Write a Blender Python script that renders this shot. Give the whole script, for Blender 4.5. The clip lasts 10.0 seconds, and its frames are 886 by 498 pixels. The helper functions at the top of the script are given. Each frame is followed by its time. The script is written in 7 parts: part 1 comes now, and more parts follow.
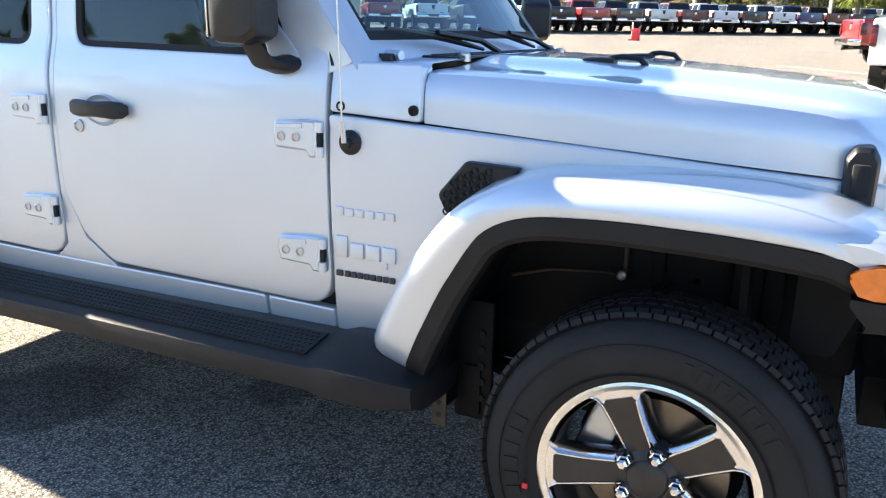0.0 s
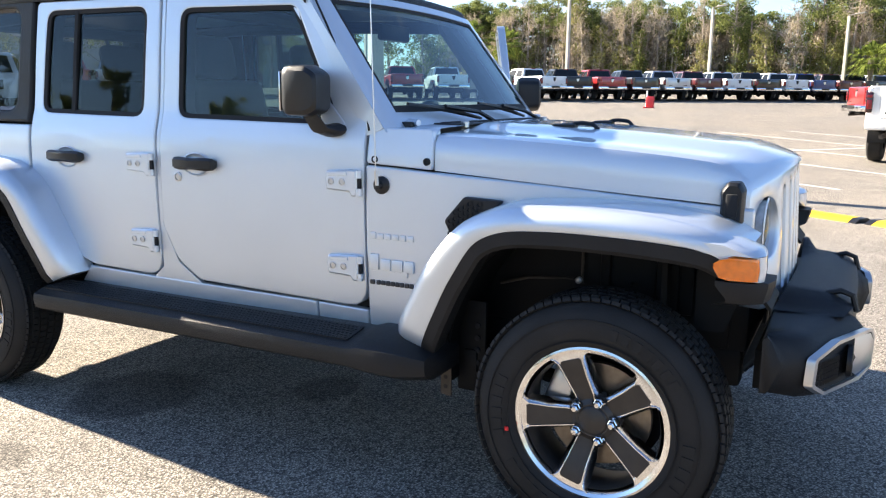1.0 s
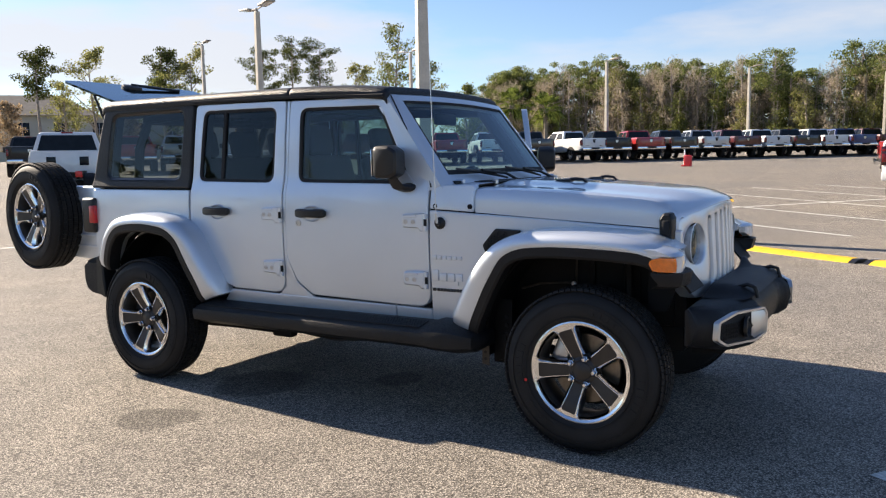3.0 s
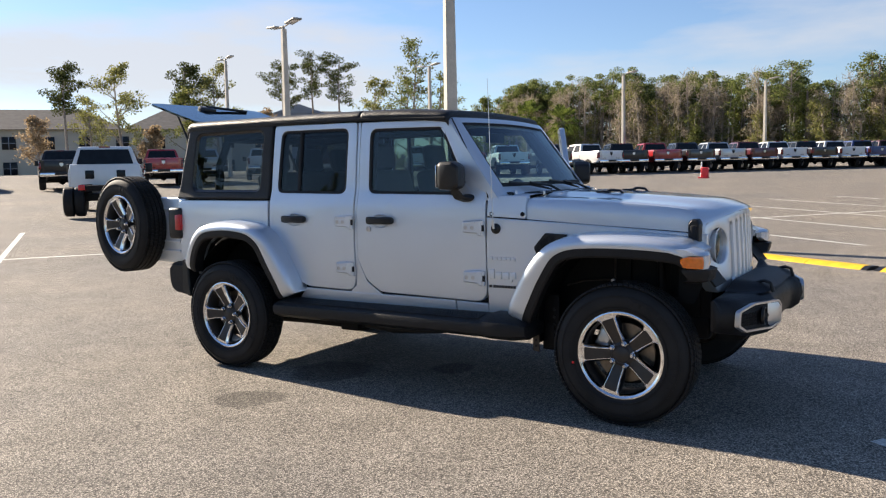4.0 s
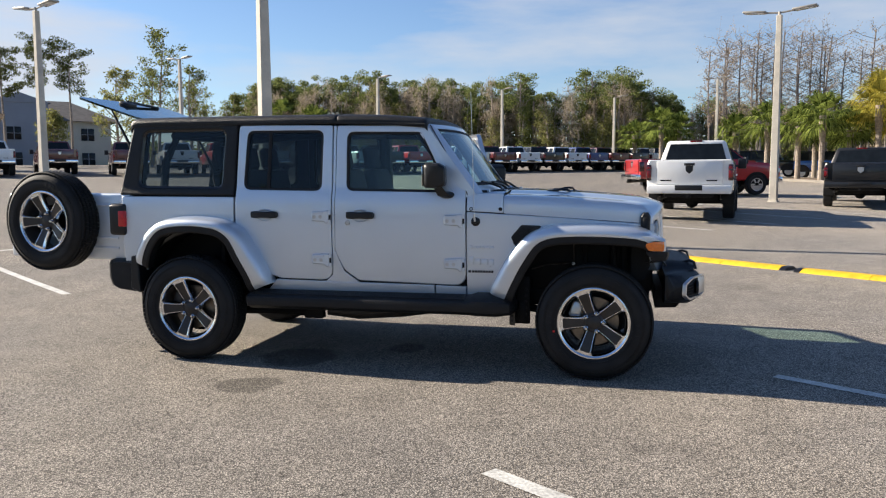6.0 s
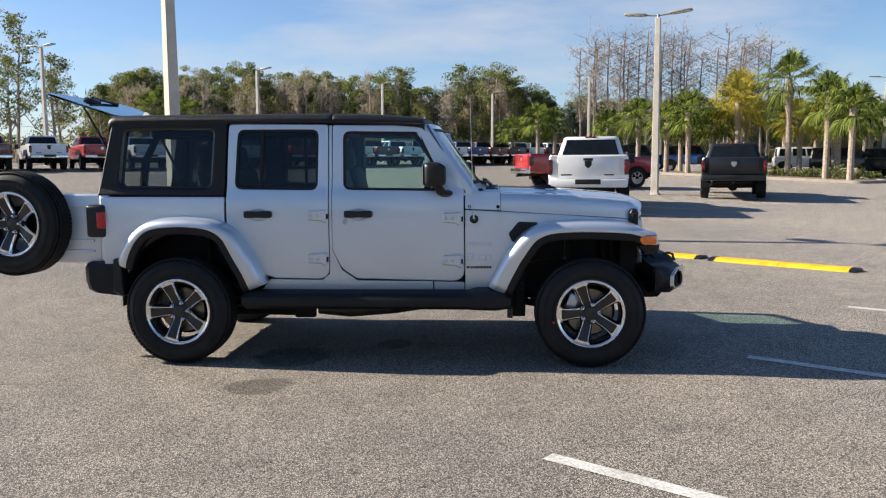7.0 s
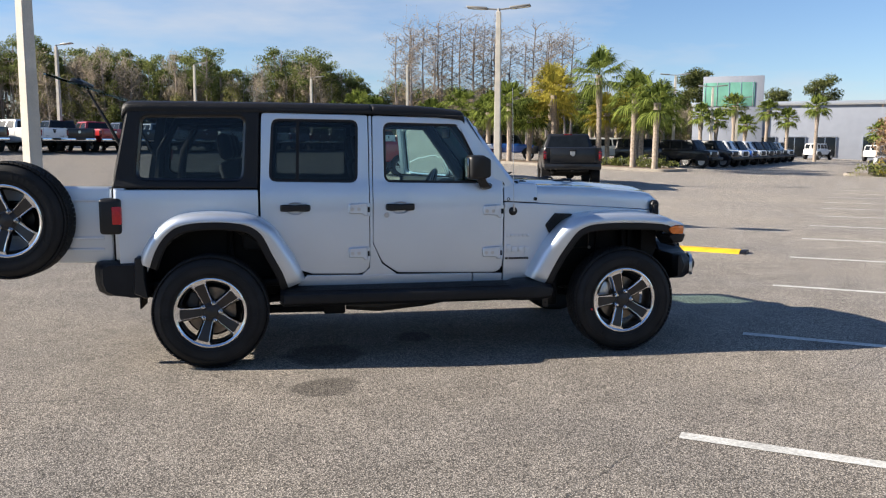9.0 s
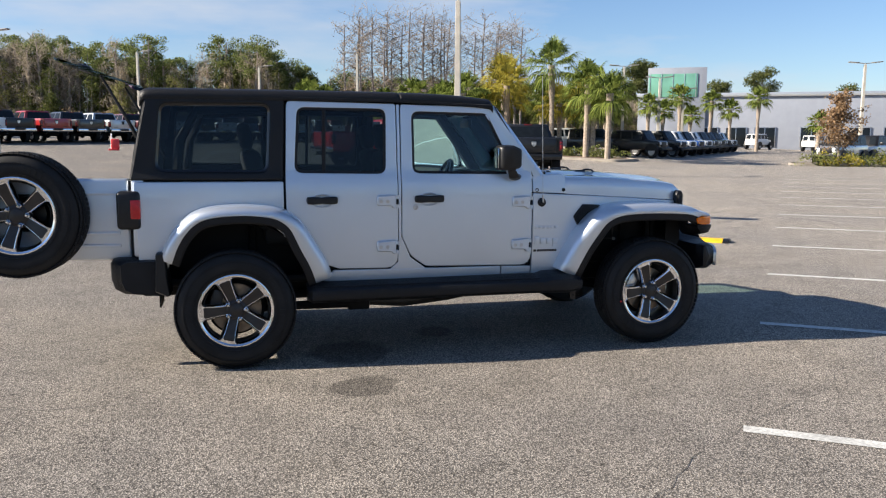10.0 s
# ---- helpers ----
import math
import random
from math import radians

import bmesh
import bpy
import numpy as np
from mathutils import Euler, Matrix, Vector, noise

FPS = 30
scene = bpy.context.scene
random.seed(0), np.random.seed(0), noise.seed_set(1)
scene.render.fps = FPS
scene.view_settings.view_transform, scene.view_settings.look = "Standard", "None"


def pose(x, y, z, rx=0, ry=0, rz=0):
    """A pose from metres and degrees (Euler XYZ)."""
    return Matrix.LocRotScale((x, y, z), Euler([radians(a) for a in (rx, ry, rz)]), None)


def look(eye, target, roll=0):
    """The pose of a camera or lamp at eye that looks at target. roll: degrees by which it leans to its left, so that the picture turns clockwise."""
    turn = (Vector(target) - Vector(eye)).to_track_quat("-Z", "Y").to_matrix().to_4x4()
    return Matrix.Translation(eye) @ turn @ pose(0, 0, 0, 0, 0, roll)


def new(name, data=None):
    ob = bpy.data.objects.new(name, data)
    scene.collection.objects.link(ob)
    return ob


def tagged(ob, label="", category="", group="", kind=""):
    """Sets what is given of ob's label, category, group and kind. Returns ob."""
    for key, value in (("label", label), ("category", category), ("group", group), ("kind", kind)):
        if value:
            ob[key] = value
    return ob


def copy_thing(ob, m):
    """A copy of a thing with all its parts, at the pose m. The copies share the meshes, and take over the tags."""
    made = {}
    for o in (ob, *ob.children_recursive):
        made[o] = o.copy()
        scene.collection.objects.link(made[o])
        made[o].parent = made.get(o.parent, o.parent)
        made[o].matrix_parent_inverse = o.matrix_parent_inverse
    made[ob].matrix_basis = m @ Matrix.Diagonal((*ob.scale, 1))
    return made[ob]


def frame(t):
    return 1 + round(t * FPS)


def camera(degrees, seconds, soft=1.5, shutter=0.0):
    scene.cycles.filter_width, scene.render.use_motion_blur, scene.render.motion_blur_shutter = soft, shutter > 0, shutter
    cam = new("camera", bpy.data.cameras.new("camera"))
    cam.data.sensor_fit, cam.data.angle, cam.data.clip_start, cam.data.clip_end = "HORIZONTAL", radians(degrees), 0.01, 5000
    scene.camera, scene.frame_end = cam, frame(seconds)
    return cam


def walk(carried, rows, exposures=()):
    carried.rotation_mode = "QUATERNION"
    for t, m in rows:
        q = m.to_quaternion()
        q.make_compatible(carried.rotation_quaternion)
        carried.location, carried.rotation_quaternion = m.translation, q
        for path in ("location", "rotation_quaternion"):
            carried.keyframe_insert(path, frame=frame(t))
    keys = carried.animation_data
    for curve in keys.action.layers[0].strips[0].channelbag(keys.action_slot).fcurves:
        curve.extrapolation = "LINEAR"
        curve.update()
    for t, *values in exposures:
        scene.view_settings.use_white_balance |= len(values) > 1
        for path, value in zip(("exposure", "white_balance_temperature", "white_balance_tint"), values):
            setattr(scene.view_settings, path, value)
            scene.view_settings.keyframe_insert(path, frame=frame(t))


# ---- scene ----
cam = camera(57.7, 10.0, soft=1.2)
PATH = [
    (0, (3.275, -2.480, 1.348), (2.443, -0.742, 0.817), 0.95),
    (0.5, (3.486, -2.798, 1.400), (2.622, -1.060, 0.922), 0.5),
    (1, (3.662, -3.152, 1.371), (2.763, -1.404, 0.998), 0.5),
    (1.5, (3.841, -3.457, 1.376), (2.875, -1.728, 1.091), 0.05),
    (2, (4.008, -3.760, 1.371), (3.014, -2.041, 1.142), -0.5),
    (2.5, (4.180, -4.038, 1.376), (3.168, -2.328, 1.157), -0.9),
    (2.7, (4.240, -4.163, 1.378), (3.236, -2.448, 1.158), -1.0),
    (3.8, (4.468, -4.925, 1.412), (3.427, -3.228, 1.218), -1.2),
    (4, (4.452, -5.061, 1.402), (3.409, -3.364, 1.215), -1.15),
    (4.5, (4.248, -5.404, 1.395), (3.284, -3.662, 1.205), -0.9),
    (5, (3.971, -5.805, 1.409), (3.208, -3.966, 1.223), -0.15),
    (5.5, (3.640, -6.102, 1.432), (3.012, -4.213, 1.240), -0.45),
    (5.7, (3.473, -6.187, 1.42), (2.919, -4.275, 1.231), -0.4),
    (6.8, (2.513, -6.553, 1.47), (2.323, -4.573, 1.255), -0.3),
    (7, (2.337, -6.588, 1.473), (2.205, -4.603, 1.259), -0.4),
    (7.5, (1.856, -6.649, 1.474), (1.866, -4.661, 1.256), -0.3),
    (8, (1.42, -6.639, 1.481), (1.522, -4.655, 1.251), -0.2),
    (8.5, (1.017, -6.573, 1.5), (1.252, -4.601, 1.26), 0.0),
    (9, (0.601, -6.517, 1.521), (0.955, -4.564, 1.273), 0.2),
    (9.5, (0.293, -6.365, 1.51), (0.717, -4.427, 1.254), 0.1),
    (10, (0.045, -6.236, 1.516), (0.531, -4.315, 1.245), 0.2),
]
EXPOSURES = [(0, 2.80, 6600, 7), (0.5, 2.78, 6600, 7), (1, 2.52, 6540, 9), (1.5, 2.02, 6540, 11), (2.5, 1.71, 6720, 12), (4, 1.50, 6560, 11), (5.5, 1.40, 6380, 10), (7, 1.40, 6240, 10), (10, 1.43, 6180, 10)]
walk(cam, [(t, look(eye, target, roll)) for t, eye, target, roll in PATH], EXPOSURES)

# ---- world and sun ----
SUN = Vector((-1.94, 0.196, 1.0)).normalized()
world = bpy.data.worlds.new("world")
scene.world = world
world.use_nodes = True
wn, wl = world.node_tree.nodes, world.node_tree.links
wn.clear()
sky = wn.new("ShaderNodeTexSky")
sky.sky_type, sky.sun_disc = "NISHITA", False
sky.sun_elevation = math.asin(SUN.z)
sky.sun_rotation = math.atan2(SUN.x, SUN.y)
sky.air_density, sky.dust_density, sky.ozone_density = 1.0, 0.2, 2.0
wtc = wn.new("ShaderNodeTexCoord")
wmap = wn.new("ShaderNodeMapping")
wmap.inputs["Scale"].default_value = (1.0, 1.0, 4.5)
wnoise = wn.new("ShaderNodeTexNoise")
wnoise.inputs["Scale"].default_value, wnoise.inputs["Detail"].default_value = 2.2, 7
wnoise.inputs["Roughness"].default_value = 0.55
wramp = wn.new("ShaderNodeValToRGB")
wramp.color_ramp.elements[0].position, wramp.color_ramp.elements[1].position = 0.48, 0.71
wmix = wn.new("ShaderNodeMixRGB")
wmix.inputs[2].default_value = (5.25, 5.35, 5.6, 1)
wmul = wn.new("ShaderNodeMath")
wmul.operation = "MULTIPLY"
wmul.inputs[1].default_value = 0.85
wbg = wn.new("ShaderNodeBackground")
wbg.inputs["Strength"].default_value = 0.051
wout = wn.new("ShaderNodeOutputWorld")
# thin cloud thickens towards the horizon
wsep = wn.new("ShaderNodeSeparateXYZ")
wl.new(wtc.outputs["Generated"], wsep.inputs[0])
wlow = wn.new("ShaderNodeMapRange")
wlow.inputs["From Min"].default_value, wlow.inputs["From Max"].default_value = 0.02, 0.36
wlow.inputs["To Min"].default_value, wlow.inputs["To Max"].default_value = 0.05, -0.085
wl.new(wsep.outputs["Z"], wlow.inputs["Value"])
wadd = wn.new("ShaderNodeMath")
wadd.operation = "ADD"
wtint = wn.new("ShaderNodeMixRGB")
wtint.blend_type = "MULTIPLY"
wtint.inputs[0].default_value = 1.0
wtint.inputs[2].default_value = (0.82, 0.89, 1.04, 1)
wl.new(sky.outputs["Color"], wtint.inputs[1])
wl.new(wtc.outputs["Generated"], wmap.inputs["Vector"])
wl.new(wmap.outputs["Vector"], wnoise.inputs["Vector"])
wl.new(wnoise.outputs["Fac"], wadd.inputs[0])
wl.new(wlow.outputs[0], wadd.inputs[1])
# a bank of white cloud low over the far corner of the lot
wflat = wn.new("ShaderNodeVectorMath")
wflat.operation = "MULTIPLY"
wflat.inputs[1].default_value = (1.0, 1.0, 4.0)
wdist = wn.new("ShaderNodeVectorMath")
wdist.operation = "DISTANCE"
wdist.inputs[1].default_value = (-0.74, 0.66, 0.53)
wbank = wn.new("ShaderNodeMapRange")
wbank.interpolation_type = "SMOOTHSTEP"
wbank.inputs["From Min"].default_value, wbank.inputs["From Max"].default_value = 0.16, 0.36
wbank.inputs["To Min"].default_value, wbank.inputs["To Max"].default_value = 0.24, 0.0
wsum = wn.new("ShaderNodeMath")
wsum.operation = "ADD"
wl.new(wtc.outputs["Generated"], wflat.inputs[0])
wl.new(wflat.outputs[0], wdist.inputs[0])
wl.new(wdist.outputs["Value"], wbank.inputs["Value"])
wl.new(wadd.outputs[0], wsum.inputs[0])
wl.new(wbank.outputs[0], wsum.inputs[1])
# the sky is clear over the near side of the lot
wclear = wn.new("ShaderNodeMapRange")
wclear.interpolation_type = "SMOOTHSTEP"
wclear.inputs["From Min"].default_value, wclear.inputs["From Max"].default_value = -0.45, 0.15
wclear.inputs["To Min"].default_value, wclear.inputs["To Max"].default_value = -0.3, 0.0
wopen = wn.new("ShaderNodeMath")
wopen.operation = "ADD"
wl.new(wsep.outputs["Y"], wclear.inputs["Value"])
wl.new(wsum.outputs[0], wopen.inputs[0])
wl.new(wclear.outputs[0], wopen.inputs[1])
wl.new(wopen.outputs[0], wramp.inputs["Fac"])
wl.new(wramp.outputs["Color"], wmul.inputs[0])
wl.new(wmul.outputs[0], wmix.inputs[0])
wl.new(wtint.outputs["Color"], wmix.inputs[1])
wl.new(wmix.outputs["Color"], wbg.inputs["Color"])
wl.new(wbg.outputs["Background"], wout.inputs["Surface"])

sun_data = bpy.data.lights.new("sun", "SUN")
sun_data.energy, sun_data.angle, sun_data.color = 4.35, radians(0.53), (1.0, 0.88, 0.72)
sun = new("sun", sun_data)
sun.matrix_world = look(SUN * 50, (0, 0, 0))


# ---- materials ----
def material(name, col, rough=0.5, metal=0.0, var=0.15, scale=6.0, bump=0.0, bscale=80.0, coat=0.0, fine=0.0, tint=None, spec=0.5, island=0.0):
    """A principled surface with broad and fine colour variation and a little relief."""
    m = bpy.data.materials.new(name)
    m.use_nodes = True
    n, l = m.node_tree.nodes, m.node_tree.links
    b = n["Principled BSDF"]
    b.inputs["Roughness"].default_value, b.inputs["Metallic"].default_value = rough, metal
    b.inputs["Coat Weight"].default_value, b.inputs["Coat Roughness"].default_value = coat, 0.04
    b.inputs["Specular IOR Level"].default_value = spec
    tc = n.new("ShaderNodeTexCoord")
    no = n.new("ShaderNodeTexNoise")
    no.inputs["Scale"].default_value, no.inputs["Detail"].default_value = scale, 5
    l.new(tc.outputs["Object"], no.inputs["Vector"])
    ramp = n.new("ShaderNodeValToRGB")
    lo = [c * (1 - var) for c in col]
    hi = [min(1, c * (1 + var)) for c in (tint or col)]
    ramp.color_ramp.elements[0].position, ramp.color_ramp.elements[1].position = 0.3, 0.7
    ramp.color_ramp.elements[0].color, ramp.color_ramp.elements[1].color = (*lo, 1), (*hi, 1)
    l.new(no.outputs["Fac"], ramp.inputs["Fac"])
    out = ramp.outputs["Color"]
    if fine or bump:
        nf = n.new("ShaderNodeTexNoise")
        nf.inputs["Scale"].default_value, nf.inputs["Detail"].default_value = bscale, 4
        l.new(tc.outputs["Object"], nf.inputs["Vector"])
    if fine:
        mr = n.new("ShaderNodeMapRange")
        mr.inputs["From Min"].default_value, mr.inputs["From Max"].default_value = 0.3, 0.7
        mr.inputs["To Min"].default_value, mr.inputs["To Max"].default_value = 1 - fine, 1 + fine
        l.new(nf.outputs["Fac"], mr.inputs["Value"])
        mx = n.new("ShaderNodeVectorMath")
        mx.operation = "SCALE"
        l.new(out, mx.inputs[0])
        l.new(mr.outputs[0], mx.inputs["Scale"])
        out = mx.outputs[0]
    if island:
        ge = n.new("ShaderNodeNewGeometry")
        hs = n.new("ShaderNodeMapRange")
        hs.inputs["To Min"].default_value, hs.inputs["To Max"].default_value = 1 - island, 1 + island
        l.new(ge.outputs["Random Per Island"], hs.inputs["Value"])
        mi = n.new("ShaderNodeVectorMath")
        mi.operation = "SCALE"
        l.new(out, mi.inputs[0])
        l.new(hs.outputs[0], mi.inputs["Scale"])
        out = mi.outputs[0]
    l.new(out, b.inputs["Base Color"])
    if bump:
        bp = n.new("ShaderNodeBump")
        bp.inputs["Strength"].default_value, bp.inputs["Distance"].default_value = bump, 0.004
        l.new(nf.outputs["Fac"], bp.inputs["Height"])
        l.new(bp.outputs["Normal"], b.inputs["Normal"])
    return m


def glass_material(name, tint, gloss_rough=0.0, ior=1.5):
    """A thin pane: tinted see-through with a mirror gloss that grows at a slant."""
    m = bpy.data.materials.new(name)
    m.use_nodes = True
    n, l = m.node_tree.nodes, m.node_tree.links
    n.clear()
    out, mix = n.new("ShaderNodeOutputMaterial"), n.new("ShaderNodeMixShader")
    tr, gl, fr = n.new("ShaderNodeBsdfTransparent"), n.new("ShaderNodeBsdfGlossy"), n.new("ShaderNodeFresnel")
    tr.inputs["Color"].default_value = (*tint, 1)
    gl.inputs["Color"].default_value = (0.86, 0.95, 1.0, 1)
    gl.inputs["Roughness"].default_value = gloss_rough
    fr.inputs["IOR"].default_value = ior
    l.new(fr.outputs[0], mix.inputs[0])
    l.new(tr.outputs[0], mix.inputs[1])
    l.new(gl.outputs[0], mix.inputs[2])
    l.new(mix.outputs[0], out.inputs["Surface"])
    return m


def leaf_material(name, a, b, through_light=0.45):
    m = bpy.data.materials.new(name)
    m.use_nodes = True
    n, l = m.node_tree.nodes, m.node_tree.links
    n.clear()
    out, mix = n.new("ShaderNodeOutputMaterial"), n.new("ShaderNodeMixShader")
    di, tr, ge, ramp = n.new("ShaderNodeBsdfDiffuse"), n.new("ShaderNodeBsdfTranslucent"), n.new("ShaderNodeNewGeometry"), n.new("ShaderNodeValToRGB")
    ramp.color_ramp.elements[0].color, ramp.color_ramp.elements[1].color = (*a, 1), (*b, 1)
    mix.inputs[0].default_value = through_light
    l.new(ge.outputs["Random Per Island"], ramp.inputs["Fac"])
    l.new(ramp.outputs["Color"], di.inputs["Color"])
    l.new(ramp.outputs["Color"], tr.inputs["Color"])
    l.new(di.outputs[0], mix.inputs[1])
    l.new(tr.outputs[0], mix.inputs[2])
    l.new(mix.outputs[0], out.inputs["Surface"])
    return m


def paving_material():
    """Worn asphalt with pale stones showing, broad patches, tyre scuffs and hairline cracks."""
    m = bpy.data.materials.new("worn_asphalt")
    m.use_nodes = True
    n, l = m.node_tree.nodes, m.node_tree.links
    b = n["Principled BSDF"]
    b.inputs["Roughness"].default_value, b.inputs["Specular IOR Level"].default_value = 0.85, 0.2
    tc = n.new("ShaderNodeTexCoord")

    def tex(kind, scale, detail=3):
        t = n.new(kind)
        t.inputs["Scale"].default_value = scale
        if kind == "ShaderNodeTexNoise":
            t.inputs["Detail"].default_value = detail
        l.new(tc.outputs["Object"], t.inputs["Vector"])
        return t

    def ramp(src, p0, c0, p1, c1):
        r = n.new("ShaderNodeValToRGB")
        r.color_ramp.elements[0].position, r.color_ramp.elements[1].position = p0, p1
        r.color_ramp.elements[0].color, r.color_ramp.elements[1].color = (*c0, 1), (*c1, 1)
        l.new(src, r.inputs["Fac"])
        return r.outputs["Color"]

    def mixed(kind, fac, a, c):
        x = n.new("ShaderNodeMixRGB")
        x.blend_type = kind
        x.inputs[0].default_value = fac
        l.new(a, x.inputs[1])
        l.new(c, x.inputs[2])
        return x.outputs["Color"]

    stones = tex("ShaderNodeTexVoronoi", 120)
    grain = tex("ShaderNodeTexNoise", 220, 2)
    broad = tex("ShaderNodeTexNoise", 0.35, 6)
    mid = tex("ShaderNodeTexNoise", 2.6, 5)
    base = ramp(stones.outputs["Color"], 0.06, (0.092, 0.084, 0.072), 0.74, (0.525, 0.476, 0.41))
    gr = ramp(grain.outputs["Fac"], 0.3, (0.62, 0.62, 0.62), 0.7, (1.18, 1.18, 1.18))
    br = ramp(broad.outputs["Fac"], 0.3, (0.84, 0.85, 0.88), 0.72, (1.10, 1.07, 1.02))
    md = ramp(mid.outputs["Fac"], 0.3, (0.82, 0.82, 0.82), 0.65, (1.04, 1.04, 1.04))
    gaps = ramp(stones.outputs["Distance"], 0.28, (1.08, 1.08, 1.08), 0.62, (0.40, 0.40, 0.41))
    col = mixed("MULTIPLY", 1.0, base, gr)
    col = mixed("MULTIPLY", 1.0, col, gaps)
    col = mixed("MULTIPLY", 1.0, col, br)
    col = mixed("MULTIPLY", 1.0, col, md)
    # up to 1.38 times brighter along +X: grazing brightness put into the colour
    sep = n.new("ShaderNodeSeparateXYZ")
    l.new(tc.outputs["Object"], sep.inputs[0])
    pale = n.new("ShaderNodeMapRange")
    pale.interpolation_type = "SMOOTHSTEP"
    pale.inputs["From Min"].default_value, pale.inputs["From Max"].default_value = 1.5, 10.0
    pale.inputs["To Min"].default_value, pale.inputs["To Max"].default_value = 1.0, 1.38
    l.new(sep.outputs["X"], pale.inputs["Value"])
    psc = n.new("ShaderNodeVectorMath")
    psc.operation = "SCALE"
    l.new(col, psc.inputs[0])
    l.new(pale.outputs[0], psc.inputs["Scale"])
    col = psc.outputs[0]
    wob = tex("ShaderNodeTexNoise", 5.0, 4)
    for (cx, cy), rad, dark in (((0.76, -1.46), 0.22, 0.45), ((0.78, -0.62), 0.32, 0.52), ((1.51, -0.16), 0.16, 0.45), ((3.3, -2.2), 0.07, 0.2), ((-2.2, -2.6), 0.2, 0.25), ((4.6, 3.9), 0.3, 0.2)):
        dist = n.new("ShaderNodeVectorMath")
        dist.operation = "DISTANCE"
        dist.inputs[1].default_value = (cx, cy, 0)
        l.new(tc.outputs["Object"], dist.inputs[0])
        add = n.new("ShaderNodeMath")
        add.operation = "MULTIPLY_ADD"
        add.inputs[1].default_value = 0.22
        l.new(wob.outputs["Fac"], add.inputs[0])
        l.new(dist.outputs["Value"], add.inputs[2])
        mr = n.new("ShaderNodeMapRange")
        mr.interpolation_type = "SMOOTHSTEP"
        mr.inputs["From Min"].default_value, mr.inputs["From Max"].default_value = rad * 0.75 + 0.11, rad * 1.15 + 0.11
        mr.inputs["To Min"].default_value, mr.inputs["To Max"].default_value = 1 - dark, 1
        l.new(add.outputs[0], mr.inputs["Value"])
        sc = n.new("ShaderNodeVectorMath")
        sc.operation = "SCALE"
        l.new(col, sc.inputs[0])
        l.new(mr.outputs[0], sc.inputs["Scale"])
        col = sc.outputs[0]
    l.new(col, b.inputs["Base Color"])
    bp = n.new("ShaderNodeBump")
    bp.inputs["Strength"].default_value, bp.inputs["Distance"].default_value = 0.5, 0.006
    l.new(stones.outputs["Distance"], bp.inputs["Height"])
    l.new(bp.outputs["Normal"], b.inputs["Normal"])
    return m


SILVER = material("silver_paint", (0.645, 0.69, 0.745), rough=0.46, metal=0.72, var=0.03, scale=2, coat=1.0, fine=0.03, bscale=900)
BLACK_PLASTIC = material("black_plastic", (0.010, 0.010, 0.011), rough=0.4, spec=0.4, var=0.25, scale=9, bump=0.15, bscale=420)
GREY_PLASTIC = material("dark_grey_plastic", (0.0115, 0.0115, 0.0128), rough=0.5, spec=0.26, var=0.2, scale=7, bump=0.4, bscale=380)
TOP_BLACK = material("grained_black_top", (0.0095, 0.0095, 0.0105), rough=0.48, spec=0.33, var=0.2, scale=5, bump=0.5, bscale=300)
RUBBER = material("tyre_rubber", (0.013, 0.0127, 0.013), rough=0.7, spec=0.3, var=0.3, scale=7, bump=0.2, bscale=160)
GAP = material("shadow_gap_rubber", (0.008, 0.008, 0.009), rough=0.8, var=0.1)
UNDER = material("underbody_black", (0.006, 0.006, 0.0065), rough=0.6, spec=0.2, var=0.4, scale=4)
ALLOY = material("machined_alloy", (0.80, 0.80, 0.81), rough=0.16, metal=1.0, var=0.05, scale=20)
ALLOY_GREY = material("grey_wheel_paint", (0.04, 0.036, 0.034), rough=0.4, metal=0.4, var=0.1, scale=30)
BRAKE = material("brake_disc_steel", (0.2, 0.165, 0.13), rough=0.4, metal=0.9, var=0.3, scale=20)
CHROME = material("bright_metal", (0.75, 0.75, 0.76), rough=0.12, metal=1.0, var=0.03)
SATIN = material("satin_silver_trim", (0.55, 0.55, 0.56), rough=0.3, metal=0.9, var=0.05)
AMBER = material("amber_lens", (0.8, 0.17, 0.004), rough=0.12, var=0.12, scale=60, coat=1.0)
CLEAR_LENS = material("clear_lens", (0.62, 0.63, 0.64), rough=0.12, var=0.15, scale=50, coat=1.0)
RED_LENS = material("red_lens", (0.52, 0.008, 0.012), rough=0.3, var=0.2, scale=40, coat=0.25)
GLOSS_BLACK = material("glossy_black_rim", (0.012, 0.012, 0.013), rough=0.16, var=0.2, scale=30)
SMOKED = material("smoked_red_lens", (0.045, 0.006, 0.007), rough=0.2, var=0.2, scale=40, coat=0.5)
DEEP_RED = material("deep_red_lens", (0.2, 0.006, 0.008), rough=0.25, var=0.2, scale=40, coat=0.4)
STEEL_DULL = material("dull_dark_steel", (0.06, 0.052, 0.045), rough=0.5, metal=0.6, var=0.3, scale=15)
SEAT = material("black_seat_cloth", (0.02, 0.02, 0.022), rough=0.85, var=0.2, bump=0.3, bscale=300)
RED_PAINT_DOT = material("red_paint_dot", (0.75, 0.03, 0.03), rough=0.6, var=0.1)
WHITE_CARD = material("white_paper", (0.8, 0.82, 0.83), rough=0.7, var=0.06)
DARK_LETTER = material("dark_badge", (0.03, 0.03, 0.035), rough=0.4, var=0.1)
GLASS_DARK = glass_material("privacy_glass", (0.235, 0.285, 0.305), ior=1.38)
